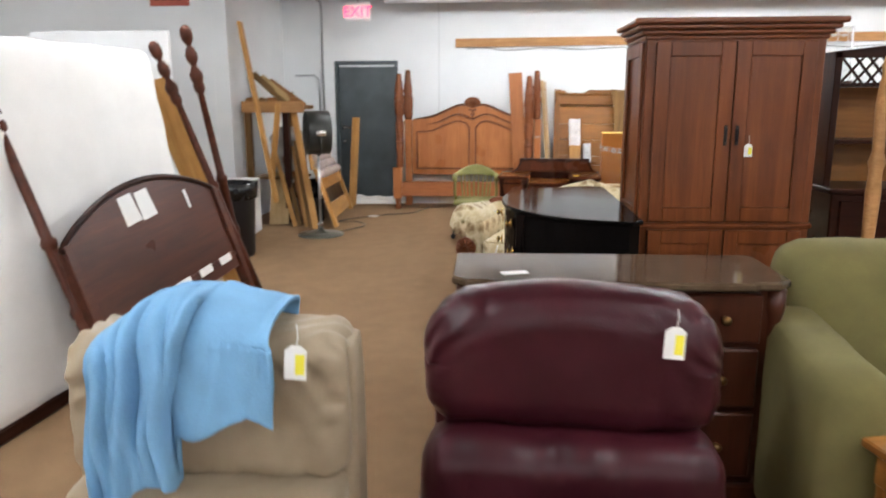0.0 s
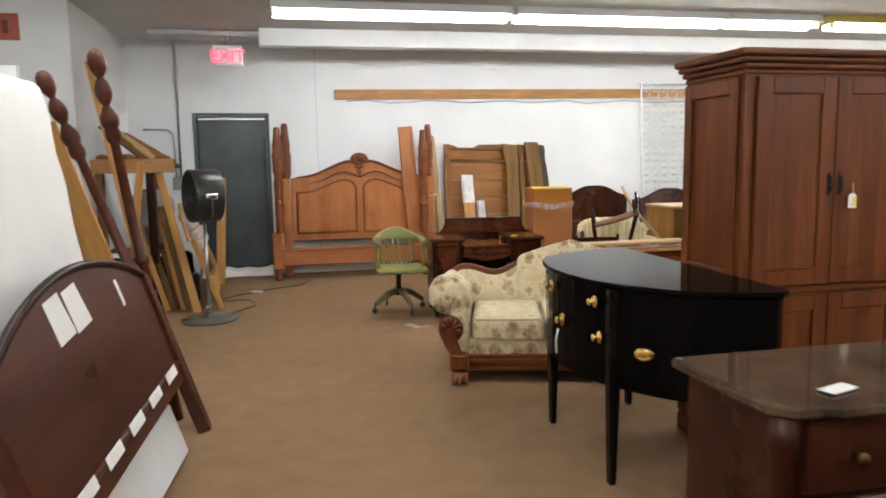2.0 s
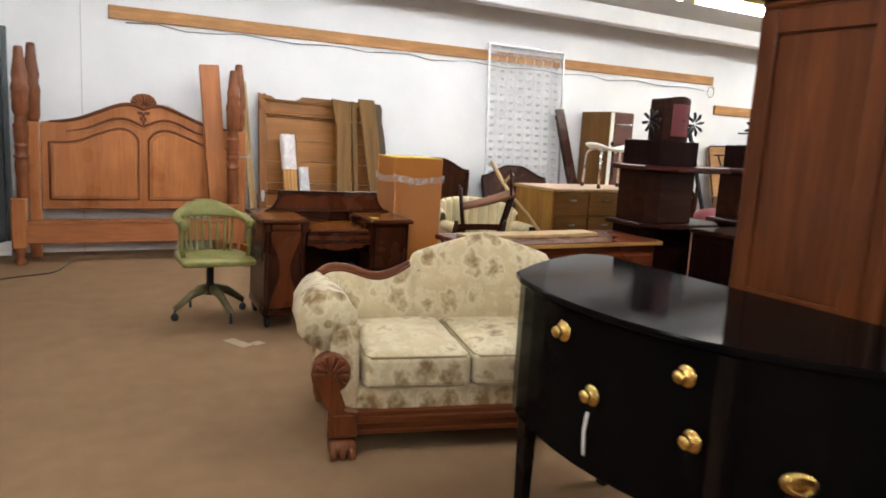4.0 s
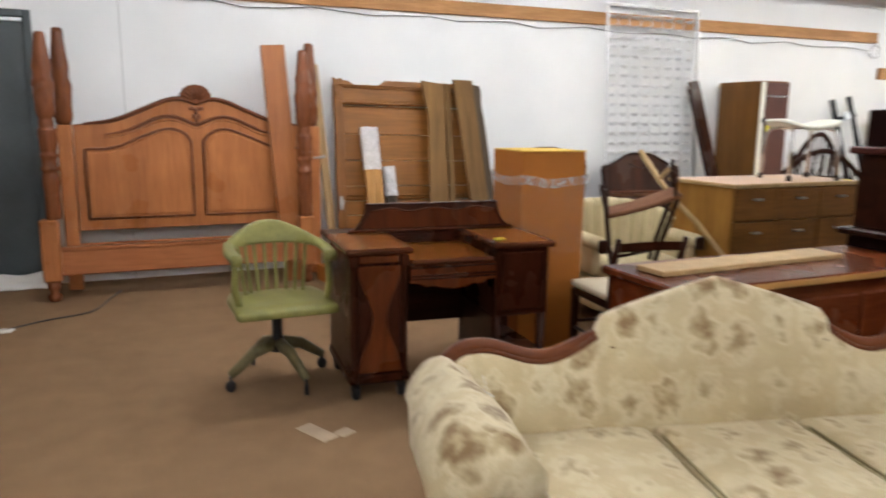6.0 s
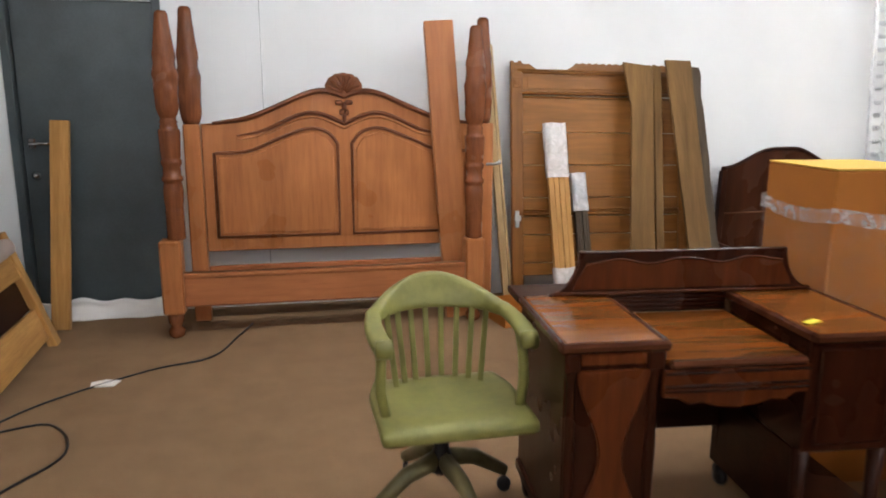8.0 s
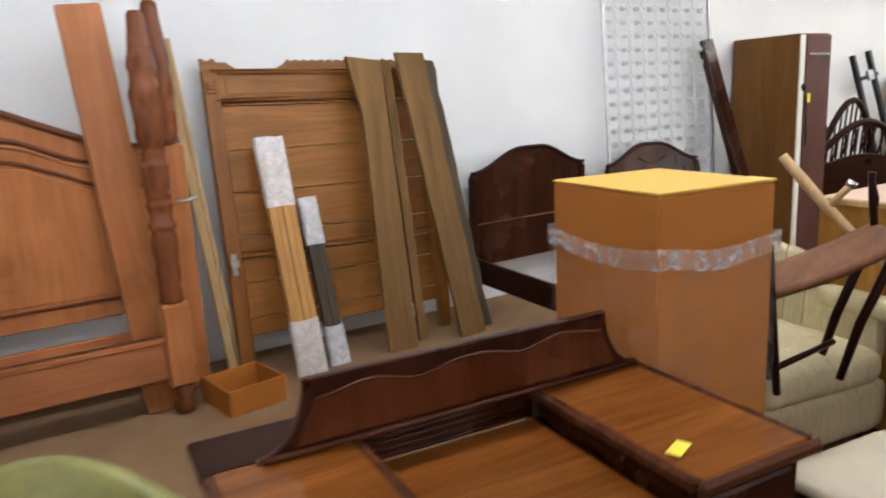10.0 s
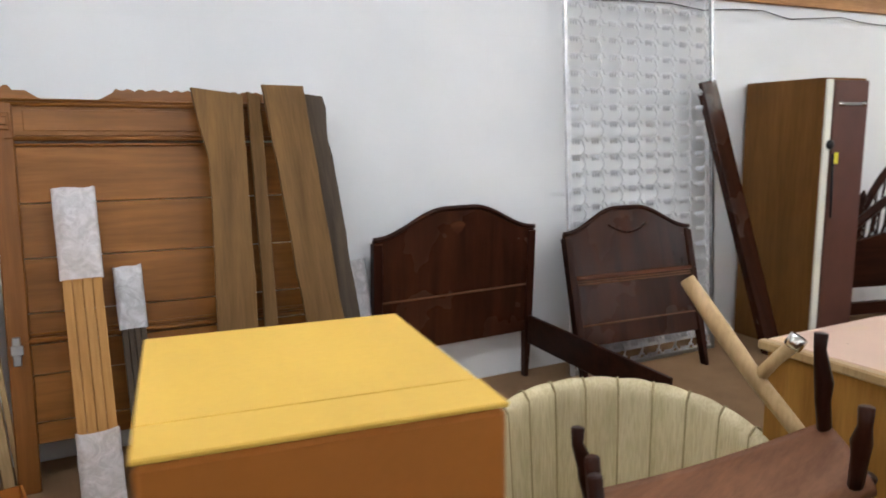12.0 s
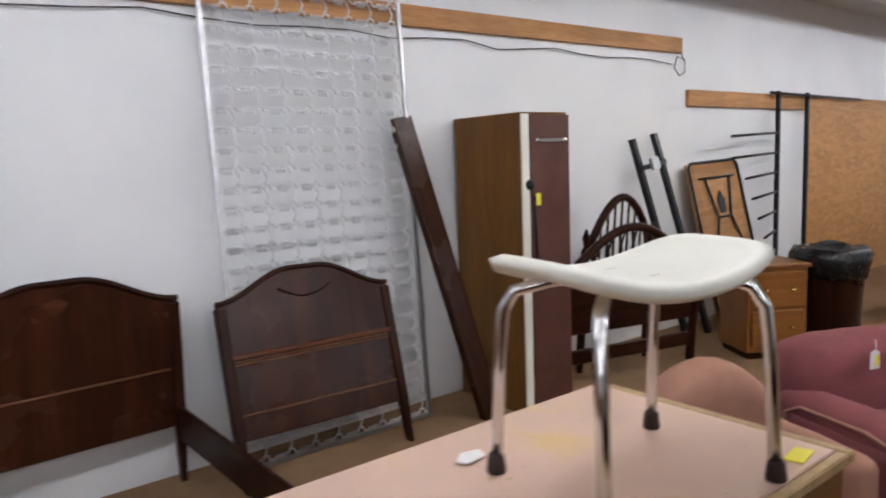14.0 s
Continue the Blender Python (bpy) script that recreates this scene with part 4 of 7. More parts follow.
for s in (-1, 1):
    xr = SM + s * (SM + 0.03)
    g = G()
    g.lathe([(0.02, -0.385), (0.06, -0.383), (0.085, -0.372), (0.096, -0.34), (0.104, -0.2), (0.116, 0.0), (0.130, 0.25), (0.118, 0.335), (0.03, 0.35)], Matrix.Translation((xr, 0.345, 0.58)) @ Matrix.Rotation(radians(90), 4, "X"), 36)
    for v in g.v:
        a = math.atan2(v.z - 0.58, v.x - xr)
        rr = math.hypot(v.x - xr, v.z - 0.58)
        f = (0.010 * math.sin(v.y * 38 + 2.2 * math.sin(a * 2)) + 0.012 * noise.noise(Vector((a * 2.2, v.y * 9, s)))) * min(1, rr / 0.1)
        v.x += f * math.cos(a)
        v.z += f * math.sin(a) - 0.05 * max(0, v.y)
    arm = part("armrest", g, "floral", so, "fat rolled arm with gathered cloth")
    g = G().cushion((xr - s * 0.075, 0.345, 0.37), (0.14, 0.70, 0.40), 0.04, 0, 0.008, 12)
    part("arm_side", g, "floral", so)
    part("gathered_end", G().lathe([(0.018, 0), (0.016, 0.006), (0.006, 0.009)], pose(xr, -0.034, 0.58, 90), 14), "seam", arm)
    mir = Matrix.Translation((0 if s < 0 else SL, 0, 0)) @ Matrix.Diagonal((1 if s < 0 else -1, 1, 1, 1))
    ctr, r0 = Vector((-0.012, 0.365)), 0.082
    out = [(-0.02, 0.085), (0.105, 0.085), (0.105, 0.20), (0.055, 0.215)] + [(ctr.x + r0 * math.cos(a), ctr.y + r0 * 1.08 * math.sin(a)) for a in [radians(-60 + 20 * i) for i in range(14)]] + [(-0.05, 0.25), (-0.02, 0.20)]
    fc = part("arm_facing", G().prism(out, -0.035, 0.03, 0.010, mir), "cherry", so, "carved mahogany arm front")
    for k in range(8):
        a = radians(-40 + k * 32)
        q0, q1 = ctr + Vector((0.018 * math.cos(a), 0.018 * math.sin(a))), ctr + Vector((0.070 * math.cos(a), 0.074 * math.sin(a)))
        ends = [mir @ Vector((p.x, -0.038, p.y)) for p in (q0, q1)]
        part("fan_carving", G().tube(ends, [0.005, 0.012], 6), "moulding", fc, "carved fan rib")
    part("block_panel", G().box(0.0, -0.045, 0.10, 0.09, -0.034, 0.19, 0.005, mir), "cherry", fc)
price_tag(pose(1.165, 5.70, 0.60, -10, 0, -15), size=1.5)

# ---------------------------------------------------------------- chest behind the loveseat
ch = thing("cedar_chest", pose(2.12, 6.0, 0, 0, 0, 0) @ Matrix.Diagonal((0.93, 1, 1, 1)), "long red cedar chest with a pale worn lid edge", "chest")
part("body", G().box(0.03, 0.03, 0.06, 1.57, 0.47, 0.70, 0.008), "cedar", ch)
part("lid", G().box(0, 0, 0.70, 1.6, 0.5, 0.735, 0.008), "cedar", ch)
part("lid_edge", G().box(-0.004, -0.006, 0.705, 1.604, -0.001, 0.73, 0.001), "pine_x", ch, "pale worn lid edge")
part("plinth", G().prism([(0, 0), (0.16, 0), (0.22, 0.05), (1.38, 0.05), (1.44, 0), (1.6, 0), (1.6, 0.1), (0, 0.1)], 0, 0.03, 0.005, pose(0, 0.0, 0)), "cedar", ch)
for k in range(3):
    part("front_panel", G().box(0.07 + k * 0.5, 0.015, 0.14, 0.53 + k * 0.5, 0.031, 0.64, 0.01), "cedar", ch)
solo("shelf_board", G().box(0, 0, 0, 1.05, 0.16, 0.022, 0.003), "pale", "loose pale board lying on the red chest", "board", pose(2.2, 6.2, 0.736, 0, 0, 2))


# ---------------------------------------------------------------- vanity desk
vd = thing("vanity_desk", pose(1.2, 7.15, 0, 0, 0, -4.5) @ Matrix.Diagonal((1.045, 1, 1, 1)), "dark walnut knee-hole vanity desk with a scalloped back board on casters", "vanity desk")
VW, VD = 1.0, 0.56
for nm, xa, xb in (("left_top", -0.012, 0.295), ("right_top", 0.70, VW + 0.012)):
    q = part(nm, G().box(xa + 0.02, 0.008, 0.716, xb - 0.02, VD - 0.05, 0.741, 0.004), "desk_top", vd, "orange-brown figured veneer top")
    part("edge_moulding", G().box(xa, -0.012, 0.712, xb, 0.009, 0.743, 0.009), "desk_edge", q, "dark rounded edge moulding")
    part("edge_moulding", G().box(xa, 0.0095, 0.712, xa + 0.021, VD - 0.05, 0.743, 0.007), "desk_edge", q)
    part("edge_moulding", G().box(xb - 0.021, 0.0095, 0.712, xb, VD - 0.05, 0.743, 0.007), "desk_edge", q)
part("rear_ledge", G().box(-0.012, VD - 0.048, 0.712, VW + 0.012, VD + 0.12, 0.738, 0.005), "mahog", vd, "dark plain ledge behind the back board")
part("well_top", G().box(0.296, 0.032, 0.655, 0.699, VD - 0.062, 0.672, 0.003), "desk_top", vd, "lower veneered centre top")
part("well_edge", G().box(0.296, -0.004, 0.650, 0.699, 0.031, 0.676, 0.010), "desk_edge", vd, "dark rounded edge moulding")
g = G().box(0.296, VD - 0.06, 0.672, 0.699, VD - 0.049, 0.742, 0.003)
for z in (0.682, 0.698, 0.714, 0.729):
    g.tube([(0.298, VD - 0.062, z), (0.697, VD - 0.062, z)], 0.0055, 6)
part("well_back", g, "desk", vd, "reeded dark rail")
part("pedestal", G().box(0.01, 0.02, 0.10, 0.275, VD - 0.01, 0.715, 0.006), "desk", vd)
hour = []
for i in range(25):
    z = 0.14 + 0.52 * i / 24
    hour.append((z, 0.068 + 0.034 * math.cos((z - 0.14) / 0.52 * 2 * math.pi)))
outl = [(0.1425 - w, z) for z, w in hour][::-1] + [(0.1425 + w, z) for z, w in hour]
part("door_panel", G().prism(outl, 0.004, 0.021, 0.005), "desk_red", vd, "shaped reddish veneer door panel")
for x in (0.028, 0.257):
    part("pilaster", G().lathe([(0.02, 0.1), (0.02, 0.15), (0.013, 0.17), (0.016, 0.42), (0.013, 0.62), (0.02, 0.65), (0.022, 0.714)], pose(x, 0.02, 0), 12), "desk", vd)
for x in (0.004, 0.236):
    part("corner_block", G().box(x, -0.002, 0.655, x + 0.045, 0.03, 0.711, 0.005), "desk", vd)
part("frieze", G().box(0.05, 0.004, 0.672, 0.235, 0.02, 0.709, 0.004), "desk_red", vd)
part("pedestal_base", G().box(0.0, 0.005, 0.085, 0.285, VD - 0.01, 0.13, 0.008), "desk", vd)
dw = part("centre_drawer", G().prism([(0.285, 0.565), (0.33, 0.560), (0.36, 0.540), (0.40, 0.545), (0.44, 0.530), (0.50, 0.524), (0.56, 0.530), (0.60, 0.545), (0.64, 0.540), (0.67, 0.560), (0.71, 0.565), (0.71, 0.650), (0.285, 0.650)], 0.012, 0.04, 0.005), "desk_red", vd)
for z in (0.583, 0.598, 0.638):
    part("reed", G().tube([(0.289, 0.011, z), (0.706, 0.011, z)], 0.005, 6), "desk", dw)
part("drawer_case", G().box(0.29, 0.04, 0.56, 0.70, VD - 0.03, 0.654, 0.003), "desk", vd)
part("modesty_panel", G().box(0.28, VD - 0.06, 0.23, 0.72, VD - 0.04, 0.655, 0.003), "mahog", vd)
part("right_cabinet", G().box(0.712, 0.025, 0.36, VW - 0.01, VD - 0.01, 0.715, 0.006).box(0.74, 0.012, 0.39, VW - 0.04, 0.026, 0.69, 0.006), "desk", vd)
part("side_panel", G().box(0.712, 0.03, 0.08, 0.728, VD - 0.02, 0.36, 0.003), "mahog", vd)
part("low_shelf", G().box(0.728, 0.03, 0.12, VW - 0.015, VD - 0.03, 0.165, 0.008), "desk", vd)
for x, y in ((0.035, 0.05), (0.25, 0.05), (0.035, VD - 0.06), (0.25, VD - 0.06), (0.73, 0.05), (VW - 0.03, 0.05), (0.73, VD - 0.06), (VW - 0.03, VD - 0.06)):
    hi = 0.1 if x < 0.5 else 0.37
    lg = part("leg", G().lathe([(0.012, 0.035), (0.018, 0.045), (0.016, 0.07), (0.026, hi)], pose(x, y, 0), 10), "mahog_z", vd)
    part("caster", G().lathe([(0.010, -0.017), (0.026, -0.014), (0.033, 0), (0.026, 0.014), (0.010, 0.017)], pose(x, y - 0.012, 0.033, 0, 90, 10), 14).box(x - 0.022, y - 0.02, 0.045, x + 0.022, y + 0.014, 0.078, 0.006), "iron", lg, "dark ball caster")
flare = [(0.09, 0.742), (1.0, 0.742)] + [(1.0 - 0.095 * math.sin(math.pi / 2 * k / 8), 0.750 + 0.144 * (1 - math.cos(math.pi / 2 * k / 8))) for k in range(9)][::1]
flare += [(1.09 - x, z) for x, z in flare[2:]][::-1]
bb_ = part("back_board", G().prism(flare, VD - 0.072, VD - 0.05, 0.004), "desk", vd, "dark back board with flared ends")


def scallop(x):
    u = (x - 0.205) / 0.68
    return 0.848 + 0.016 * math.exp(-((u - 0.5) / 0.13) ** 2) + 0.017 * (math.exp(-((u - 0.16) / 0.10) ** 2) + math.exp(-((u - 0.84) / 0.10) ** 2)) - 0.006 * (math.exp(-((u - 0.32) / 0.07) ** 2) + math.exp(-((u - 0.68) / 0.07) ** 2))


XS = [0.205 + 0.68 * k / 48 for k in range(49)]
part("inset_panel", G().prism([(0.165, 0.762), (0.925, 0.762), (0.915, 0.79), (0.89, 0.835)] + [(x, scallop(x)) for x in XS][::-1] + [(0.20, 0.835), (0.175, 0.79)], VD - 0.076, VD - 0.0715, 0.001), "desk_red", bb_, "reddish panel with a scalloped upper edge")
part("scallop_bead", G().tube([(x, VD - 0.077, scallop(x) + 0.003) for x in XS], 0.0045, 6), "desk_edge", bb_, "raised scalloped bead")
part("foot_bead", G().tube([(0.10, VD - 0.078, 0.750), (0.99, VD - 0.078, 0.750)], 0.007, 8), "desk_edge", bb_)
tagged(part("sticker", G().box(0, 0, 0, 0.06, 0.03, 0.002, 0.0005), "yellow_label", None, "", pose(1.98, 7.17, 0.744, 0, 0, 20)), "yellow price sticker on the desk top", "sticker")

# ---------------------------------------------------------------- green swivel chair
gc = thing("swivel_chair", pose(0.950, 7.60, 0, 0, 0, 1) @ Matrix.Diagonal((0.88, 0.92, 1, 1)), "worn green painted wooden swivel armchair with a slatted curved back", "swivel chair")
g = G().cushion((0, -0.10, 0.437), (0.55, 0.47, 0.045), 0.02, 0.0, 0.0, 20)
for v in g.v:
    v.z -= 0.014 * math.exp(-((abs(v.x) - 0.11) / 0.09) ** 2 - ((v.y + 0.07) / 0.16) ** 2) * (v.z > 0.437)
    v.z -= 0.010 * max(0, (-0.22 - v.y) / 0.11) ** 2
    if v.y > 0.0:
        v.x *= 1 - 0.9 * v.y
part("seat", g, "green", gc)


def rail(u, v):
    """The bent rail: level arms that run back into a broad upright crest."""
    a = radians(-14 + 208 * u)
    e = max(0, (0.17 - min(u, 1 - u)) / 0.17)
    x, y = 0.262 * math.cos(a), -0.045 + 0.225 * math.sin(a)
    if e:
        y -= 0.15 * e
        x = math.copysign(0.252 + 0.012 * math.sin(e * math.pi), x)
    back = max(0, math.sin(a)) ** 2.2
    hgt = 0.036 + 0.080 * back
    z = 0.684 + 0.012 * back - 0.018 * e ** 2
    th = 0.030 - 0.014 * back + 0.006 * e
    w = v * 2 * math.pi
    nx, ny = math.cos(a), math.sin(a)
    cw, sw = math.cos(w), math.sin(w)
    cw, sw = math.copysign(abs(cw) ** 0.7, cw), math.copysign(abs(sw) ** 0.7, sw)
    return Vector((x + nx * th * cw, y + ny * th * cw + 0.03 * back * sw, z + hgt * 0.5 * (1 + sw)))


part("arm_rail", G().surf(rail, 60, 16), "green", gc, "bent arm rail with a broad crest")
for s in (-1, 1):
    part("arm_scroll", G().lathe([(0.012, -0.03), (0.028, -0.026), (0.030, 0.026), (0.012, 0.03)], pose(s * 0.252, -0.245, 0.682, 0, 90, 0), 14), "green", gc, "rolled arm end")
for i in range(8):
    a = radians(40 + 100 * i / 7)
    p0 = Vector((0.215 * math.cos(a), -0.09 + 0.21 * math.sin(a), 0.452))
    p1 = Vector((0.255 * math.cos(a), -0.045 + 0.222 * math.sin(a) - 0.02, 0.705))
    part("slat", G().box(-0.011, -0.006, 0, 0.011, 0.006, (p1 - p0).length, 0.003, lean(p0, p1, (1, 0, 0))), "green", gc)
for s in (-1, 1):
    part("arm_post", G().tube([(s * 0.240, -0.20, 0.45), (s * 0.258, -0.19, 0.53), (s * 0.254, -0.185, 0.62), (s * 0.252, -0.17, 0.69)], [0.017, 0.020, 0.018, 0.024], 10), "green", gc)
part("pedestal", G().lathe([(0.045, 0.16), (0.05, 0.2), (0.03, 0.24), (0.028, 0.35), (0.07, 0.38), (0.12, 0.405), (0.12, 0.414)], None, 14), "iron", gc, "dark iron swivel post")
for k in range(4):
    a = radians(18 + 90 * k)
    dx, dy = math.cos(a), math.sin(a)
    lg = part("leg", G().tube([(dx * 0.03, dy * 0.03, 0.2), (dx * 0.15, dy * 0.15, 0.175), (dx * 0.3, dy * 0.3, 0.085)], [0.034, 0.03, 0.022], 8), "green_dark", gc)
    part("caster", G().lathe([(0.012, -0.012), (0.028, -0.010), (0.03, 0), (0.028, 0.010), (0.012, 0.012)], pose(dx * 0.30, dy * 0.30, 0.031, 0, 90, 18 + 90 * k + 60), 12).tube([(dx * 0.30, dy * 0.30, 0.03), (dx * 0.30, dy * 0.30, 0.08)], 0.009, 6), "plastic_black", lg)

# ---------------------------------------------------------------- tall wrapped carton
bx = thing("cardboard_box", pose(2.303, 7.51, 0, 0, 0, -6.5), "tall brown cardboard box wrapped with a band of clear film", "box")
BW, BD, BH = 0.39, 0.44, 1.162
# Sides use the shade-darkened cardboard, flaps the light-brightened one.
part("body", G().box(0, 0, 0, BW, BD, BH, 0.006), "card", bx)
part("lid_flap", G().box(-0.002, 0.0, BH + 0.001, BW + 0.003, 0.085, BH + 0.008, 0.002).box(-0.002, 0.09, BH + 0.001, BW + 0.003, BD, BH + 0.006, 0.002), "card_top", bx, "folded lid flaps in a light-brightened yellow")


def band(z0, z1, off, ph):
    def fn(u, v):
        p = u * 4
        k, f = int(p) % 4, p - int(p)
        c4 = [(-off, -off), (BW + off, -off), (BW + off, BD + off), (-off, BD + off)]
        a, b = c4[k], c4[(k + 1) % 4]
        x, y = a[0] + (b[0] - a[0]) * f, a[1] + (b[1] - a[1]) * f
        z = z0 + (z1 - z0) * v - 0.022 * math.sin(math.pi * f) + 0.006 * noise.noise(Vector((u * 13 + ph, v * 3, 1)))
        n_ = 0.008 * noise.noise(Vector((u * 40, v * 5 + ph, 3)))
        return Vector((x + n_, y + n_, z))
    return fn


part("film_band", G().surf(band(0.60, 1.035, 0.007, 0), 160, 14), "film", bx, "clear crinkled stretch film")
part("film_band", G().surf(band(0.985, 1.038, 0.013, 5), 160, 8), "film_ridge", bx, "bunched edge of the film")


# ---------------------------------------------------------------- dining chairs, tub chair, pole
def dining_chair(m, back, label):
    t = thing("dining_chair", m, label, "dining chair", "dark dining chairs")
    part("seat", G().cushion((0, 0.2, 0.45), (0.43, 0.40, 0.045), 0.02, 0.012, 0.0, 10), "cream_vinyl", t, "cream vinyl seat pad")
    part("seat_frame", G().box(-0.2, 0.01, 0.385, 0.2, 0.39, 0.43, 0.006), "mahog", t)
    for x in (-0.195, 0.195):
        part("leg", G().prism([(-0.013, 0), (0.013, 0), (0.02, 0.42), (-0.02, 0.42)], -0.018, 0.018, 0.003, pose(x * 0.98, 0.375, 0)), "mahog_z", t)
        part("back_post", G().tube([(x, -0.04, 0), (x, 0.0, 0.42), (x, -0.012, 0.65), (x, -0.05, back)], [0.016, 0.021, 0.019, 0.015], 8), "mahog_z", t)
        part("stretcher", G().tube([(x, -0.02, 0.2), (x, 0.37, 0.2)], 0.009, 6), "mahog_z", t)
    for z, hh in ((back - 0.16, 0.05), (back - 0.05, 0.045)) if back < 0.9 else ((0.6, 0.04), (back - 0.12, 0.10)):
        part("slat", G().surf(lambda u, v, z=z, hh=hh: Vector((-0.19 + 0.38 * u, -0.03 + 0.025 * math.cos((u - 0.5) * math.pi) + (0.012 if v < 0.5 else -0.0), z - hh / 2 + hh * (2 * abs(v - 0.5)) * 1.0)), 14, 8), "hb_red", t)
    for y in (0.0, 0.375):
        part("stretcher", G().tube([(-0.19, y, 0.23), (0.19, y, 0.23)], 0.009, 6), "mahog_z", t)
    return t


dining_chair(pose(2.70, 6.91, 0, 0, 0, -6), 0.76, "dark wooden side chair with a cream seat beside the carton")

uc = thing("upturned_chair", pose(3.1, 7.53, 0.5, 0, 0, 7), "dark brown wooden chair turned upside down on the tub chair", "chair")
SEAT = [Vector(c) for c in ((-0.075, 0.140, 0.250), (0.285, -0.102, 0.385), (0.045, 0.300, 0.275), (0.38, 0.033, 0.428))]
part("seat", G().surf(lambda u, v: SEAT[0].lerp(SEAT[1], u).lerp(SEAT[2].lerp(SEAT[3], u), v) + Vector((0, 0, -0.012 * math.sin(math.pi * u) + 0.008 * math.sin(math.pi * v))), 18, 8), "seat_brown", uc, "worn reddish brown seat board")
thick(bpy.data.objects[uc.children[-1].name], 0.022)
for bx_, by_, x, y, hh in ((0.0, 0.24, -0.02, 0.27, 0.44), (0.27, -0.075, 0.233, -0.099, 0.54), (0.36, 0.02, 0.353, 0.042, 0.605)):
    mx, my = (bx_ * 0.45 + x * 0.55), (by_ * 0.45 + y * 0.55)
    lz = 0.27 if bx_ < 0.1 else 0.38
    part("leg", G().tube([(bx_, by_, lz), (mx, my, lz + (hh - lz) * 0.45), (mx, my, lz + (hh - lz) * 0.6), (x, y, hh - 0.03), (x, y, hh)], [0.012, 0.014, 0.017, 0.011, 0.0125], 9), "mahog_z", uc)
for x, y in ((-0.10, 0.15), (-0.055, 0.20)):
    part("back_post", G().tube([(x, y, 0.42), (x + 0.03, y, 0.2), (x + 0.09, y, -0.10)], [0.013, 0.015, 0.013], 8), "mahog_z", uc)
for x, y, z in ((0.30, -0.08, 0.40), (0.36, 0.02, 0.42)):
    part("back_post", G().tube([(x, y, z), (x - 0.02, y + 0.10, 0.1), (x - 0.05, y + 0.14, -0.10)], [0.016, 0.016, 0.013], 8), "mahog_z", uc)
part("stretcher", G().tube([(-0.01, 0.17, -0.02), (0.28, 0.10, 0.02)], 0.011, 8), "mahog", uc)

tc_ = thing("tub_chair", pose(3.40, 8.02, 0, 0, 0, -8) @ Matrix.Diagonal((1.06, 1.03, 0.98, 1)), "ivory channel-backed tub chair with pale wooden arm tips", "tub chair")


def channel(u, v):
    a = radians(-10 + 200 * u)
    rib = 0.05 * abs(math.sin((u + 0.006 * math.sin(u * 40)) * 13 * math.pi)) ** 0.5
    sx, sy = 0.38, 0.36
    hgt = 0.775 - 0.10 * (abs(u - 0.5) * 2) ** 2.2
    w = v * 2
    if w < 1:
        z, r = 0.42 + (hgt - 0.42) * w, 0.84 + 0.05 * w - rib
    elif w < 1.2:
        q = (w - 1) / 0.2
        z, r = hgt + (0.02 + 0.25 * rib) * math.sin(q * math.pi), 0.89 + 0.11 * q - rib * (1 - 0.6 * q)
    else:
        z, r = hgt - (hgt - 0.1) * (w - 1.2) / 0.8, 1.0 - 0.06 * (w - 1.2)
    return Vector((sx * r * math.cos(a), sy * r * math.sin(a), z))


part("back_shell", G().surf(channel, 104, 22), "ivory_cloth", tc_)
# Channel seams, coloured dark to deepen the shade in the creases.
for k in range(1, 13):
    u = k / 13
    part("seam", G().tube([channel(u, v_ / 40) + Vector((0, 0, 0.002)) for v_ in range(1, 26)], 0.0035, 5), "seam", tc_)
part("seat_cushion", G().cushion((0, -0.06, 0.38), (0.58, 0.6, 0.14), 0.06, 0.03, 0.006, 10), "ivory_cloth", tc_)
part("seat_base", G().cushion((0, -0.04, 0.22), (0.66, 0.62, 0.22), 0.05, 0, 0, 8), "ivory_cloth", tc_)
for s in (-1, 1):
    part("armrest", G().cushion((s * 0.33, -0.2, 0.58), (0.1, 0.34, 0.09), 0.042, 0, 0, 8).cushion((s * 0.33, -0.16, 0.47), (0.07, 0.28, 0.22), 0.03, 0, 0, 6), "ivory_cloth", tc_)
    part("arm_tip", G().cushion((s * 0.33, -0.38, 0.57), (0.06, 0.04, 0.09), 0.018, 0, 0, 6), "mahog_z", tc_, "dark wooden arm tip")
    for y in (-0.3, 0.22):
        part("leg", G().lathe([(0.014, 0), (0.024, 0.12)], pose(s * 0.26, y, 0), 10), "mahog_z", tc_)

pl = thing("wooden_crutch", pose(3.45, 7.94, 0), "pale bent wooden pole with a metal capped branch", "pole")
part("shaft", G().tube([(0.0, 0.0, 1.145), (0.02, -0.075, 1.055), (0.04, -0.16, 0.96), (0.08, -0.27, 0.84), (0.15, -0.42, 0.70), (0.24, -0.58, 0.5), (0.3, -0.72, 0.0)], [0.017, 0.02, 0.018, 0.016, 0.016, 0.015, 0.014], 10), "pale", pl)
br = part("branch", G().tube([(0.04, -0.16, 0.96), (0.06, -0.19, 1.01), (0.08, -0.21, 1.04)], [0.014, 0.013, 0.014], 8), "pale", pl)
part("cap", G().tube([(0.078, -0.208, 1.036), (0.086, -0.218, 1.058)], 0.018, 10), "chrome", br, "shiny metal cap")

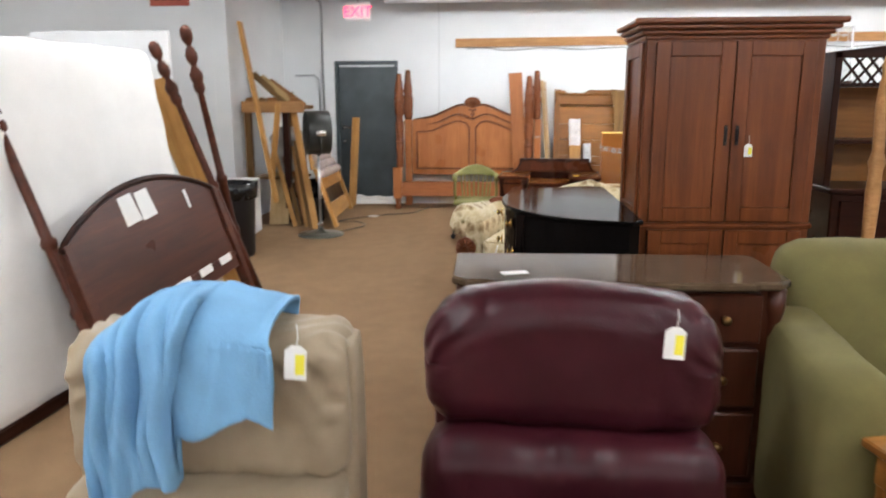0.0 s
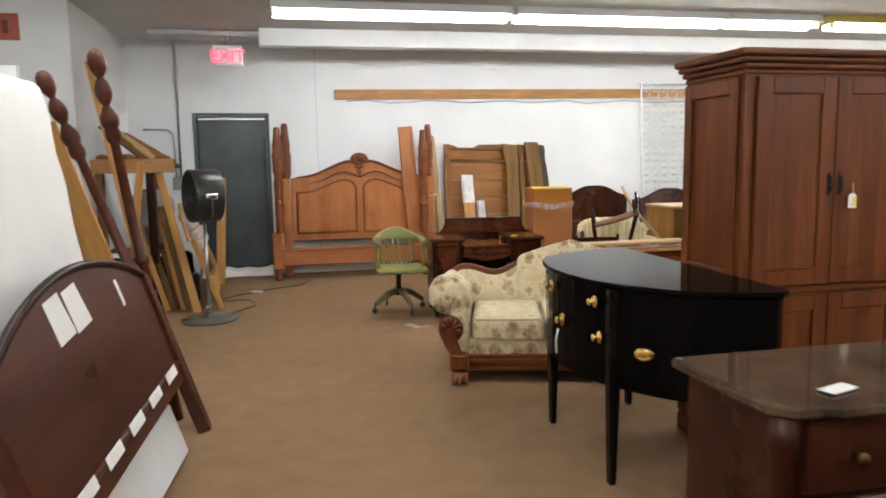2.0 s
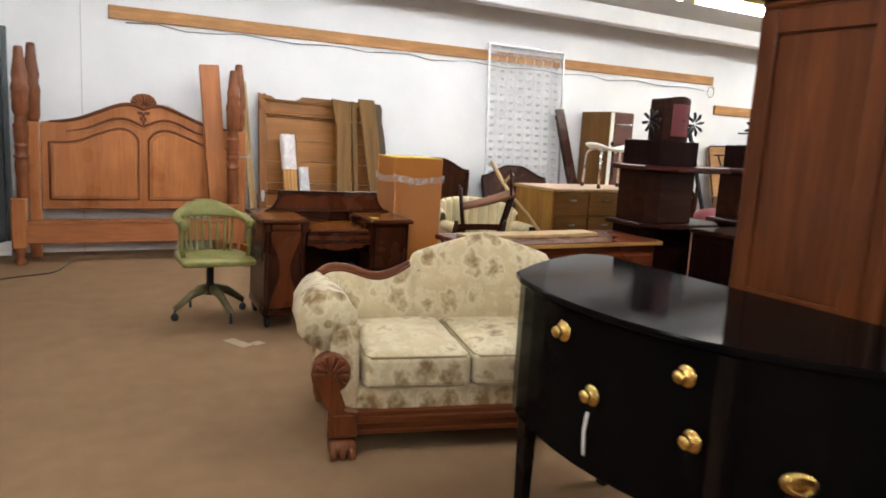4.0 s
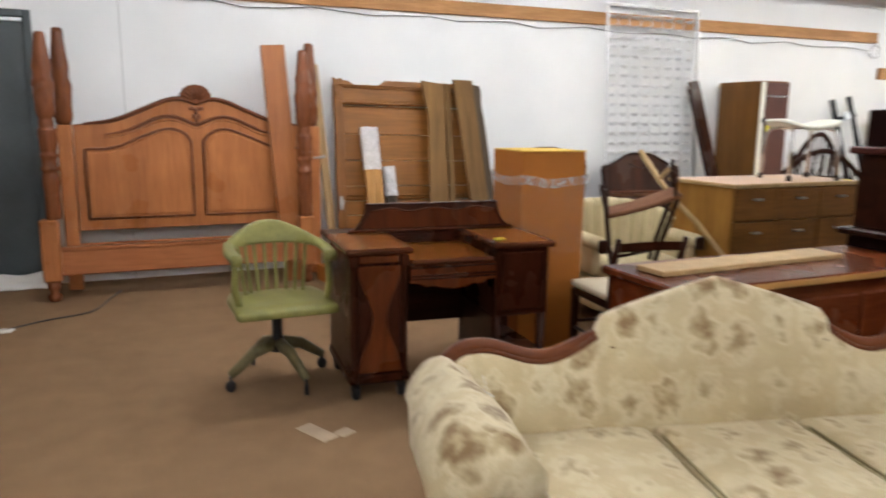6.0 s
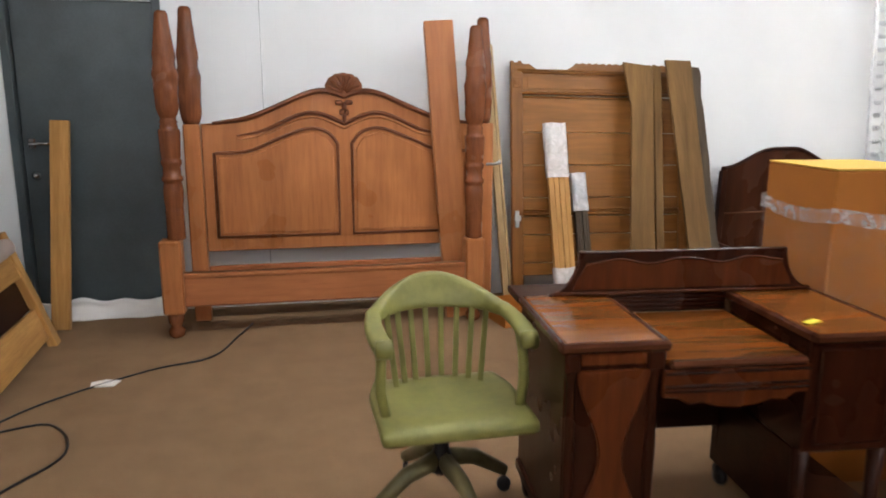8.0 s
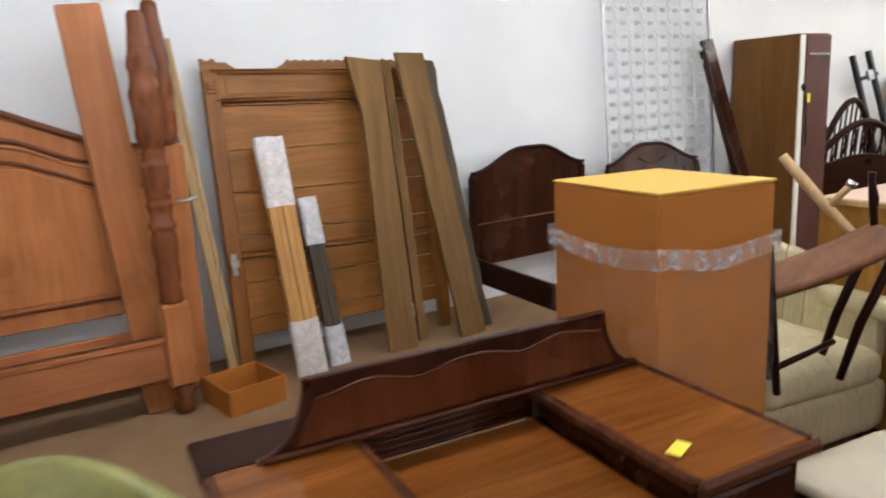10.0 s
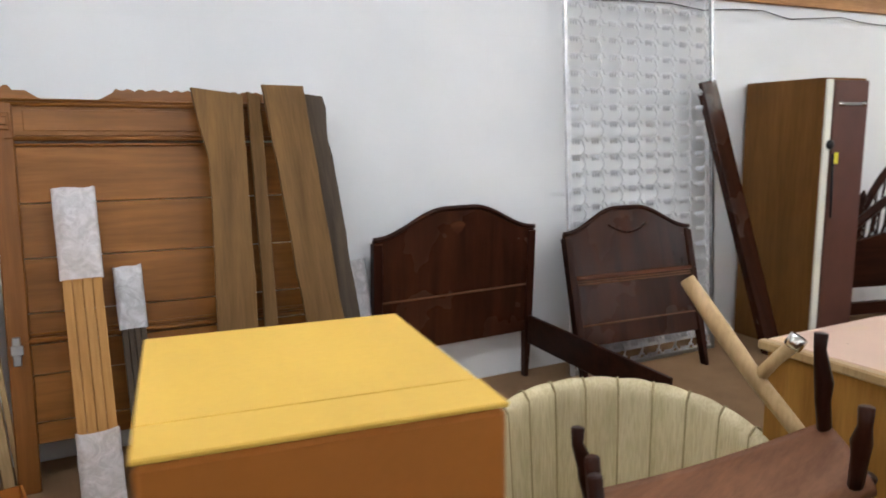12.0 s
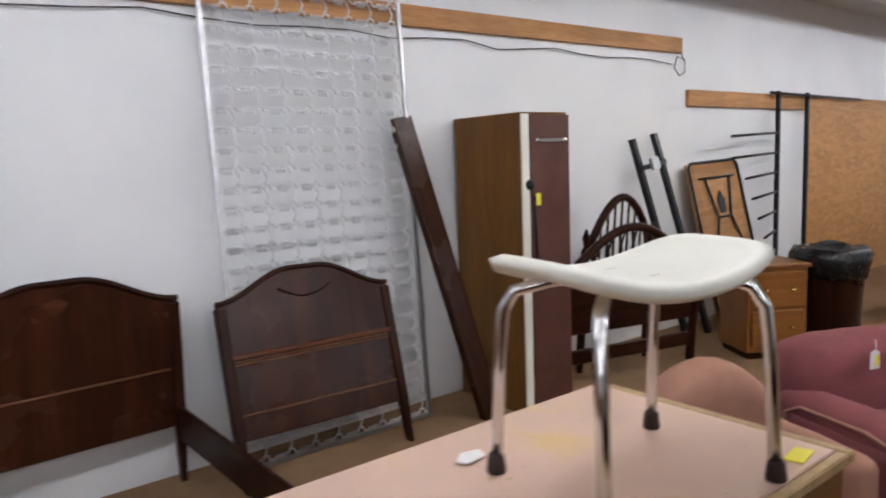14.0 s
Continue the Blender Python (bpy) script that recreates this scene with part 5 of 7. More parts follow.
# ---------------------------------------------------------------- pink topped dresser with a shower stool on it
dr = thing("dresser", pose(3.76, 7.4, 0) @ Matrix.Diagonal((1, 1, 1.008, 1)), "light maple dresser with a worn pink laminate top and metal pulls", "dresser")
part("body", G().box(0.0, 0.012, 0.06, 1.15, 0.57, 0.925, 0.004), "maple", dr)
part("top", G().box(0.0105, 0.0105, 0.926, 1.139, 0.578, 0.948, 0.003), "pink_top", dr, "worn pink laminate top")
part("top_edge", G().box(-0.016, -0.014, 0.924, 0.0098, 0.586, 0.9475, 0.004).box(0.0101, -0.014, 0.924, 1.1395, 0.0098, 0.9475, 0.004).box(1.1398, -0.014, 0.924, 1.166, 0.586, 0.9475, 0.004), "pale", dr, "pale wooden edge strip")
part("plinth", G().box(0.02, 0.04, 0, 1.13, 0.55, 0.06, 0.004), "mahog", dr)
for r in range(4):
    for k in range(3):
        x0, z0 = 0.012 + k * 0.378, 0.075 + r * 0.2125
        q = part("drawer", G().box(x0, -0.004, z0, x0 + 0.371, 0.014, z0 + 0.206, 0.004), "maple_front", dr)
        part("handle", G().box(x0 + 0.15, -0.028, z0 + 0.13, x0 + 0.22, -0.018, z0 + 0.145, 0.004).box(x0 + 0.152, -0.02, z0 + 0.132, x0 + 0.16, -0.002, z0 + 0.143, 0.002).box(x0 + 0.21, -0.02, z0 + 0.132, x0 + 0.218, -0.002, z0 + 0.143, 0.002), "steel", q, "small bright metal pull")
tagged(part("sticker", G().box(0, 0, 0, 0.07, 0.035, 0.002, 0.0005), "yellow_label", None, "", pose(4.79, 7.42, 0.957, 0, 0, 10)), "yellow price sticker on the pink dresser top", "sticker")
tagged(part("paper_scrap", G().prism([(0, 0), (0.05, 0.005), (0.06, 0.035), (0.02, 0.045), (-0.01, 0.02)], -0.003, 0, 0.0008, FLAT), "paper", None, "", pose(4.35, 7.83, 0.9595)), "scrap of white paper on the pink dresser top", "paper scrap")

st = thing("shower_stool", pose(4.535, 7.60, 0.957, 0, 0, -10), "white plastic shower stool with bent chrome legs and rubber feet", "stool")


def stool_seat(u, v):
    a, b = 2 * u - 1, 2 * v - 1
    ang = math.atan2(b, a)
    rr = max(abs(a), abs(b))
    k = (abs(math.cos(ang)) ** 4.5 + abs(math.sin(ang)) ** 4.5) ** (-1 / 4.5)
    x, y = 0.228 * rr * k * math.cos(ang), 0.142 * rr * k * math.sin(ang)
    z = 0.352 + 0.052 * (x / 0.228) ** 2 - 0.012 * (rr > 0.96)
    return Vector((x, y, z))


thick(part("seat", G().surf(stool_seat, 28, 28), "plastic_white", st, "dished ivory plastic seat"), 0.022)
for s in (-1, 1):
    for q in (-1, 1):
        fx, fy = s * 0.19, q * 0.145
        lg = part("leg", G().tube([(fx, fy, 0.0), (s * 0.185, q * 0.135, 0.2), (s * 0.18, q * 0.125, 0.30), (s * 0.165, q * 0.11, 0.335), (s * 0.12, q * 0.07, 0.352), (0.0, q * 0.05, 0.352)], 0.0115, 10), "chrome", st)
        part("rubber_foot", G().lathe([(0.017, 0), (0.018, 0.006), (0.015, 0.03), (0.0125, 0.036)], pose(fx, fy, 0), 12), "rubber", lg)

# ---------------------------------------------------------------- carved bed along the back wall
bed = thing("carved_bed", pose(-0.26, 9.78, 0), "rosy mahogany carved bed head and foot leaning together on the wall", "bed")
H0 = 0.24
X0, X1 = 0.20, 1.94
cx = (X0 + X1) / 2


def swept(pts, n=8):
    """A smooth line through (distance from the middle, height) points, mirrored about the middle."""
    half = []
    for i in range(len(pts) - 1):
        p0, p1, p2, p3 = (Vector(pts[max(0, min(len(pts) - 1, i + k))]) for k in (-1, 0, 1, 2))
        for q in range(n):
            t_ = q / n
            half.append(0.5 * ((2 * p1) + (p2 - p0) * t_ + (2 * p0 - 5 * p1 + 4 * p2 - p3) * t_ ** 2 + (-p0 + 3 * p1 - 3 * p2 + p3) * t_ ** 3))
    half.append(Vector(pts[-1]))
    return [(cx - p.x, p.y) for p in half]


def mirrored(line):
    return [(2 * cx - x, z) for x, z in line]


CREST = swept([(0.80, 1.268), (0.59, 1.298), (0.38, 1.382), (0.225, 1.448), (0.11, 1.464), (0.0, 1.430)])
SECOND = swept([(0.66, 1.192), (0.49, 1.226), (0.28, 1.318), (0.15, 1.325), (0.0, 1.262)])
PANEL = swept([(0.80, 1.085), (0.59, 1.098), (0.41, 1.172), (0.23, 1.234), (0.11, 1.212), (0.045, 1.138)])
outline = [(X0, 0.47), (X1, 0.47), (X1, 1.262)] + mirrored(CREST)[:-1] + CREST[::-1] + [(X0, 1.262)]
part("headboard", G().prism(outline, H0, H0 + 0.05, 0.006), "rose", bed)
# Carved lines take a darker wood colour that holds their shadows.
for line in (CREST, mirrored(CREST)):
    part("crest_moulding", G().tube([(x, H0 - 0.010, z + 0.002) for x, z in line], [0.007 + 0.009 * min(1, i / 8) for i in range(len(line))], 8), "moulding", bed, "shadow-toned carved crest moulding")
for line in (SECOND, mirrored(SECOND)):
    part("carved_scroll", G().tube([(x, H0 - 0.004, z) for x, z in line], [0.003 + 0.009 * min(1, i / 10) for i in range(len(line))], 8), "moulding", bed, "shadow-toned carved scroll line")
    part("carved_scroll", G().tube([(x, H0 - 0.003, z - 0.026) for x, z in line], [0.002 + 0.006 * min(1, i / 10) for i in range(len(line))], 8), "rose", bed)
for line in (PANEL, mirrored(PANEL)):
    xa, xb = line[0][0], line[-1][0]
    path = [(xa, H0 - 0.003, 0.560)] + [(x, H0 - 0.003, z) for x, z in line] + [(xb, H0 - 0.003, 0.560), (xa, H0 - 0.003, 0.560)]
    part("panel_moulding", G().tube(path, 0.010, 8), "moulding", bed, "shadow-toned sunk panel moulding")
    mid = (xa + xb) / 2
    inner = [(mid + (x - mid) * 0.93, z - 0.028) for x, z in line]
    inner = inner if inner[0][0] < inner[-1][0] else inner[::-1]
    part("raised_panel", G().prism([(inner[0][0], 0.585), (inner[-1][0], 0.585)] + inner[::-1], H0 - 0.007, H0 + 0.002, 0.004), "rose", bed)
fan = []
for k in range(33):
    a = math.pi * (1.0 - k / 32)
    q = 0.112 + 0.006 * abs(math.sin(k / 32 * 7 * math.pi))
    fan.append((cx + q * math.cos(a), 1.470 + 0.90 * q * max(0, math.sin(a)) ** 0.8))
shell = part("shell_carving", G().prism([(cx - 0.05, 1.440), (cx, 1.415), (cx + 0.05, 1.440)] + fan[::-1], H0 - 0.026, H0 + 0.03, 0.008), "rose_dark", bed, "carved shell on the crest")
for k in range(7):
    a = math.pi * (0.08 + 0.84 * k / 6)
    part("rib", G().tube([(cx + 0.015 * math.cos(a), H0 - 0.026, 1.448 + 0.02 * math.sin(a)), (cx + 0.06 * math.cos(a), H0 - 0.034, 1.464 + 0.05 * math.sin(a)), (cx + 0.098 * math.cos(a), H0 - 0.027, 1.472 + 0.084 * math.sin(a))], [0.004, 0.010, 0.007], 6), "rose_dark", shell)
for k, (dx, z, w, hgt) in enumerate(((-0.032, 1.395, 0.024, 0.016), (0.032, 1.395, 0.024, 0.016), (0, 1.372, 0.016, 0.026), (-0.016, 1.335, 0.014, 0.020), (0.016, 1.332, 0.014, 0.020), (0, 1.298, 0.011, 0.030))):
    part("carved_leaf", G().cushion((cx + dx, H0 - 0.004, z), (w * 2, 0.03, hgt * 2), 0.014, 0, 0.004, 6, seed=k), "moulding", bed, "carved leaf drop")
for x in (X0 - 0.105, X1 + 0.005):
    part("stile", G().box(x, H0 - 0.012, 0.02, x + 0.10, H0 + 0.075, 1.262, 0.008), "rose", bed)
part("low_board", G().box(X0, H0 + 0.0, 0.2, X1, H0 + 0.03, 0.375, 0.006), "rose_x", bed)
part("foot_rail", G().box(0.06, -0.025, 0.185, 1.83, 0.02, 0.395, 0.01).box(0.06, -0.034, 0.365, 1.83, 0.028, 0.395, 0.006), "rose_x", bed)
for x in (0.02, 1.86):
    part("foot_block", G().box(x - 0.063, -0.06, 0.15, x + 0.063, 0.06, 0.60 if x < 1 else 0.55, 0.012), "rose", bed)
    part("bun_foot", G().lathe([(0.03, 0), (0.045, 0.012), (0.05, 0.045), (0.03, 0.07), (0.044, 0.095), (0.05, 0.15)], pose(x, 0, 0), 16), "rose_dark", bed)


def turned(z0, z1, low=True):
    """A turned post with a ringed foot, a vase and a leaf-carved swelling below a blunt tip."""
    L = z1 - z0
    prof = []
    if low:
        for i in range(15):
            prof.append((0.050 + 0.005 * (i % 2), z0 + 0.135 * L * i / 14))
        prof += [(r, z0 + u * L) for u, r in ((0.15, 0.050), (0.18, 0.056), (0.22, 0.058), (0.25, 0.053), (0.262, 0.049), (0.268, 0.060), (0.285, 0.061), (0.292, 0.051), (0.33, 0.050), (0.345, 0.059), (0.358, 0.059), (0.366, 0.050), (0.375, 0.055), (0.42, 0.058), (0.485, 0.062), (0.495, 0.060), (0.50, 0.047), (0.51, 0.053), (0.52, 0.045), (0.528, 0.053), (0.54, 0.044))]
    b0 = 0.55 if low else 0.0
    for i in range(25):
        u = i / 24
        r = 0.046 + 0.019 * math.sin(min(1, u / 0.14) * math.pi / 2) - 0.029 * max(0, (u - 0.42) / 0.58) ** 1.3
        prof.append((r, z0 + (b0 + (0.985 - b0) * u) * L))
    prof += [(0.034, z1 - 0.012), (0.026, z1)]
    g = G().lathe(prof, None, 24)
    for v in g.v:
        u = ((v.z - z0) / L - b0) / (1 - b0)
        if 0.02 < u < 0.97:
            a = math.atan2(v.y, v.x)
            k = 1 + 0.09 * math.sin(math.pi * min(1, u * 1.1)) * math.sin(4 * a + 1.5 * math.sin(u * 22)) + 0.032 * math.sin(u * 34)
            v.x *= k
            v.y *= k
    return g


for x, y, z0, z1, low in ((0.055, 0.0, 0.60, 1.89, True), (0.145, 0.275, 1.262, 1.95, False), (1.86, 0.0, 0.55, 1.85, True), (1.975, 0.275, 1.262, 1.93, False)):
    g = turned(z0, z1, low)
    for v in g.v:
        v.x += x
        v.y += y
    part("turned_post", g, "rose_dark", bed, "tall turned and leaf-carved bed post")
solo("side_rail", G().box(-0.093, -0.018, 0, 0.093, 0.018, 1.905, 0.005).box(-0.093, 0.018, 0, -0.07, 0.034, 1.88, 0.004), "rose", "long rosy wooden bed rail standing on end before the bed head", "bed rail", lean((1.535, 9.875, 0.0), (1.405, 9.985, 1.9)))
solo("side_rail", G().box(-0.022, -0.02, 0, 0.022, 0.02, 1.82, 0.004).box(0.028, -0.012, 0, 0.05, 0.012, 1.80, 0.003), "pale", "narrow pale slat leaning on the wall behind the bed", "bed slat", lean((1.93, 10.12, 0.0), (1.80, 10.33, 1.8)))
solo("hook_bolt", G().tube([(0, 0, 0), (0.05, -0.01, 0), (0.09, -0.01, 0.012)], [0.008, 0.008, 0.014], 8), "steel", "small metal bed bolt sticking out of the post", "bolt", pose(1.66, 9.72, 1.02))

# ---------------------------------------------------------------- old oak bed head leaning on the wall
ob_ = thing("oak_headboard", lean((1.96, 10.08, 0), (1.985, 10.32, 1.68)), "old golden oak bed head with moulded boards and a scalloped crest", "headboard")
OW = 1.36
tops = []
for i in range(91):
    x = OW * i / 90
    if x < 0.13:
        z = 1.70 - 0.012 * (0.03 < x < 0.06) - 0.02 * (x > 0.09)
    elif x < 0.48:
        z = 1.645 + 0.04 * max(0, (0.19 - x) / 0.06, (x - 0.41) / 0.07)
    else:
        z = 1.685 + 0.012 * abs(math.sin(x * 62))
    tops.append((x, z))
part("crest_board", G().prism([(0, 1.49), (OW, 1.49)] + tops[::-1], 0.0, 0.022, 0.003), "oak_old", ob_)
for x in (0.0, OW - 0.085):
    part("stile", G().box(x, -0.012, 0, x + 0.085, 0.03, 1.63, 0.006).box(x + 0.012, -0.022, 1.51, x + 0.073, -0.011, 1.585, 0.006).box(x + 0.02, -0.03, 1.53, x + 0.065, -0.021, 1.565, 0.006), "oak_old_z", ob_)
zz = [0.20, 0.29, 0.49, 0.62, 0.75, 0.98, 1.21, 1.45]
for a, b in zip(zz[:-1], zz[1:]):
    part("board", G().box(0.085, 0.006, a, OW - 0.085, 0.022, b - 0.003, 0.002), "oak_old", ob_)
part("frieze_panel", G().box(0.12, -0.005, 1.51, OW - 0.12, 0.001, 1.60, 0.004), "oak_old", ob_)
for z, r in ((0.635, 0.011), (0.662, 0.007), (1.452, 0.007), (1.478, 0.011), (1.622, 0.010), (1.64, 0.006)):
    part("moulding", G().tube([(0.05, -0.002, z), (OW - 0.05, -0.002, z)], r, 8), "oak_old", ob_)
part("bracket", G().box(0.02, -0.026, 0.54, 0.05, -0.012, 0.66, 0.004).box(0.015, -0.032, 0.585, 0.06, -0.025, 0.625, 0.002), "steel", ob_, "bed rail bracket with a white price label")


def rough_board(foot, top, w0, w1, L, mat, label, flare=0.0, ragged=0.006, seed=0.0):
    """A sawn board whose edges wander; flare widens its head to one side."""
    n = 22
    lf, rt = [], []
    for i in range(n + 1):
        u = i / n
        hw = (w0 + (w1 - w0) * u) / 2
        fl = flare * max(0, (u - 0.82) / 0.18) ** 0.8
        lf.append((-hw - fl + ragged * noise.noise(Vector((u * 9, seed, 0.3))), u * L))
        rt.append((hw + ragged * noise.noise(Vector((u * 11, seed, 5.1))), u * L - 0.02 * (i == n)))
    ob = solo("loose_board", G().prism(lf[:1] + rt + lf[1:][::-1], -0.012, 0.012, 0.003), mat, label, "board", lean(foot, top))
    return ob


rough_board((2.845, 9.865, 0), (2.905, 10.19, 1.68), 0.19, 0.155, 1.70, "raw", "rough brown rail board leaning on the oak bed head", 0.07, 0.006, 1)
rough_board((3.02, 9.93, 0), (3.045, 10.24, 1.66), 0.06, 0.06, 1.69, "raw", "narrow rough brown strip leaning behind the boards", 0.0, 0.004, 8)
rough_board((3.31, 9.82, 0), (3.165, 10.17, 1.68), 0.17, 0.19, 1.74, "raw", "split rough brown board leaning on the oak bed head", 0.0, 0.008, 4)
rough_board((3.43, 9.90, 0), (3.32, 10.25, 1.64), 0.14, 0.11, 1.70, "raw_grey", "grey weathered board with ragged edges leaning against the wall", 0.0, 0.018, 6)


def bundle(foot, top, w, L, mat, label, ends):
    t = thing("wrapped_bundle", lean(foot, top), label, "bundle", "wrapped wood bundles")
    n = 4
    for k in range(n):
        part("slat", G().box(-w / 2 + k * w / n + 0.001, -0.02 + 0.004 * (k % 2), 0, -w / 2 + (k + 1) * w / n - 0.001, 0.02 + 0.004 * (k % 2), L - 0.02 * (k % 2), 0.003), mat, t)
    for z0, z1 in ends:
        def fn(u, v, z0=z0, z1=z1):
            a = 2 * math.pi * u
            ex = 0.7
            x = math.copysign(abs(math.cos(a)) ** ex, math.cos(a)) * (w / 2 + 0.008)
            y = math.copysign(abs(math.sin(a)) ** ex, math.sin(a)) * 0.034
            j = noise.noise(Vector((u * 14, v * 6, z0))) * 0.008
            return Vector((x * (1 + j * 4), y + j, z0 + (z1 - z0) * v + 0.012 * noise.noise(Vector((u * 6, 0, z1))) * v))
        part("film_wrap", G().surf(fn, 36, 16), "film_dense", t, "silvery crinkled plastic wrap")
    return t


bundle((2.275, 9.83, 0), (2.265, 10.18, 1.25), 0.15, 1.2, "pine", "bundle of yellow pine slats with both ends wrapped in film", ((-0.005, 0.3), (0.92, 1.3)))
bundle((2.455, 9.88, 0), (2.445, 10.17, 0.92), 0.10, 0.92, "raw_grey", "bundle of dark slats wrapped in clear film", ((0, 0.22), (0.68, 0.95)))
bundle((3.60, 10.22, 0), (3.53, 10.32, 0.93), 0.09, 0.8, "rose_dark", "short dark slat with a film wrapped head", ((0.52, 0.82),))
# low box of wood offcuts at the foot
t = thing("offcut_box", pose(1.75, 9.55, 0, 0, 0, 10), "low open cardboard tray with wood scraps", "box")
part("tray", G().box(0, 0, 0, 0.3, 0.3, 0.01, 0.002).box(0, 0, 0.01, 0.01, 0.3, 0.13, 0.002).box(0.29, 0, 0.01, 0.3, 0.3, 0.13, 0.002).box(0.01, 0, 0.01, 0.29, 0.01, 0.13, 0.002).box(0.01, 0.29, 0.01, 0.29, 0.3, 0.13, 0.002), "card", t)


# ---------------------------------------------------------------- dark beds
def arched_head(name, m, w, z0, zs, zp, label, rails=()):
    t = thing(name, m, label, "headboard", "dark arched headboards")
    tp = []
    for i in range(33):
        u = i / 32
        a = min(1, max(0, (0.5 - abs(u - 0.5)) / 0.42))
        tp.append((w * u, zs + (zp - zs) * (0.5 - 0.5 * math.cos(math.pi * a))))
    part("panel", G().prism([(0.02, z0), (w - 0.02, z0)] + tp[::-1], 0.0, 0.026, 0.005), "hb_red", t)
    part("crest_moulding", G().tube([(x, 0.002, z + 0.002) for x, z in tp], 0.014, 8), "mahog", t)
    for x in (0.0, w - 0.04):
        part("leg", G().prism([(x + 0.008, 0), (x + 0.032, 0), (x + 0.045, z0), (x + 0.045, zs - 0.02), (x - 0.005, zs - 0.02), (x - 0.005, z0)], -0.012, 0.036, 0.004), "mahog_z", t)
    for z in rails:
        part("bead", G().tube([(0.05, -0.002, z), (w - 0.05, -0.002, z)], 0.006, 6), "seat_brown", t, "thin worn bead line")
    return t


h2 = arched_head("twin_headboard", pose(3.61, 10.26, 0, 3, 0, 2.5), 1.02, 0.29, 0.92, 1.06, "dark mahogany arched twin bed head with side rails attached", (0.58,))
part("inlay", G().prism([(0.45, 0.97), (0.47, 0.935), (0.5, 0.915), (0.53, 0.935), (0.55, 0.97), (0.53, 0.985), (0.5, 0.992), (0.47, 0.985)], -0.003, 0.001, 0.001), "desk_edge", h2, "faded gilt shell inlay")
part("side_rail", G().box(0.0, -0.98, 0.2, 0.025, -0.02, 0.36, 0.004), "mahog", h2)
part("side_rail", G().box(0.985, -1.12, 0.22, 1.01, -0.02, 0.39, 0.004), "mahog", h2)
for x in (0.0, 0.985):
    part("rail_leg", G().box(x, -1.06, 0.0, x + 0.03, -1.02, 0.22, 0.004), "mahog_z", h2)
h3 = arched_head("twin_headboard", lean((4.76, 9.93, 0), (4.775, 10.165, 0.88)), 0.98, 0.24, 0.90, 1.04, "reddish mahogany arched bed head leaning on the spring frame", (0.60, 0.615, 0.36))
part("shelf_bead", G().box(0.04, -0.02, 0.625, 0.94, 0.0, 0.65, 0.006), "cherry_x", h3)
part("swag_carving", G().tube([(0.33 + 0.3 * i / 12, -0.003, 0.94 - 0.05 * math.sin(math.pi * i / 12)) for i in range(13)], 0.005, 6), "mahog", h3)

# bed spring frame hung on the wall
sf = thing("bed_spring", lean((4.86, 10.17, 0.0), (4.86, 10.335, 2.6)), "silvery link spring bed frame standing against the wall", "bed spring")
SW, SH = 1.17, 2.52
part("side_bar", G().box(-0.012, -0.012, 0, 0.012, 0.012, SH, 0.002), "mesh_wire", sf)
part("side_bar", G().box(SW - 0.012, -0.012, 0, SW + 0.012, 0.012, SH, 0.002), "steel", sf)
part("end_bar", G().box(0.012, -0.01, 0, SW - 0.012, 0.01, 0.024, 0.002), "steel", sf)
part("end_bar", G().box(0.012, -0.01, SH - 0.024, SW - 0.012, 0.01, SH, 0.002), "steel", sf)
g = G()
nx, nz = 8, 25
px, pz = (SW - 0.03) / nx, (SH - 0.06) / nz
for j in range(nz + 1):
    z = 0.03 + j * pz
    row = []
    for i in range(nx):
        x = 0.015 + i * px
        row += [(x, 0.0, z), (x + 0.10 * px, 0.0, z)]
        row += [(x + (0.14 + 0.034 * q) * px, -0.011 * math.sin(q * 1.57), z + 0.016 * math.cos(q * 1.57)) for q in range(13)]
        row += [(x + 0.60 * px, 0.0, z), (x + 0.66 * px, -0.002, z + 0.024), (x + 0.84 * px, -0.002, z + 0.024), (x + 0.90 * px, 0.0, z)]
    row.append((0.015 + nx * px, 0.0, z))
    g.tube(row, 0.0052, 5)
    if j < nz:
        for i in range(nx):
            x = 0.015 + (i + 0.75) * px
            g.tube([(x - 0.10 * px, 0.0, z + 0.024), (x - 0.02 * px, -0.003, z + 0.36 * pz), (x + 0.04 * px, -0.003, z + 0.62 * pz), (x - 0.08 * px, 0.0, z + pz)], 0.005, 5)
part("link_mesh", g, "mesh_wire", sf, "mesh of bent steel wire links")

solo("side_rail", G().box(-0.07, -0.016, 0, 0.07, 0.016, 1.84, 0.005).box(-0.07, 0.016, 0, -0.045, 0.04, 1.8, 0.004), "hb_red", "dark red wooden bed rail leaning in front of the spring frame", "bed rail", lean((6.28, 9.88, 0), (6.0, 10.28, 1.74)))

# ---------------------------------------------------------------- narrow wardrobe
wr = thing("wardrobe", pose(6.43, 9.73, 0, 0, 0, -3), "narrow brown wooden locker with a maroon door and white edge", "wardrobe")
part("carcass", G().box(0, 0.025, 0, 0.37, 0.64, 1.77, 0.004), "wardrobe_side", wr)
part("edge_strip", G().box(0.0, 0.008, 0.03, 0.055, 0.024, 1.76, 0.003), "plastic_white", wr, "peeling white edge strip")
dd = part("door", G().box(0.06, 0.0, 0.03, 0.365, 0.022, 1.755, 0.004), "wardrobe_front", wr, "maroon painted door")
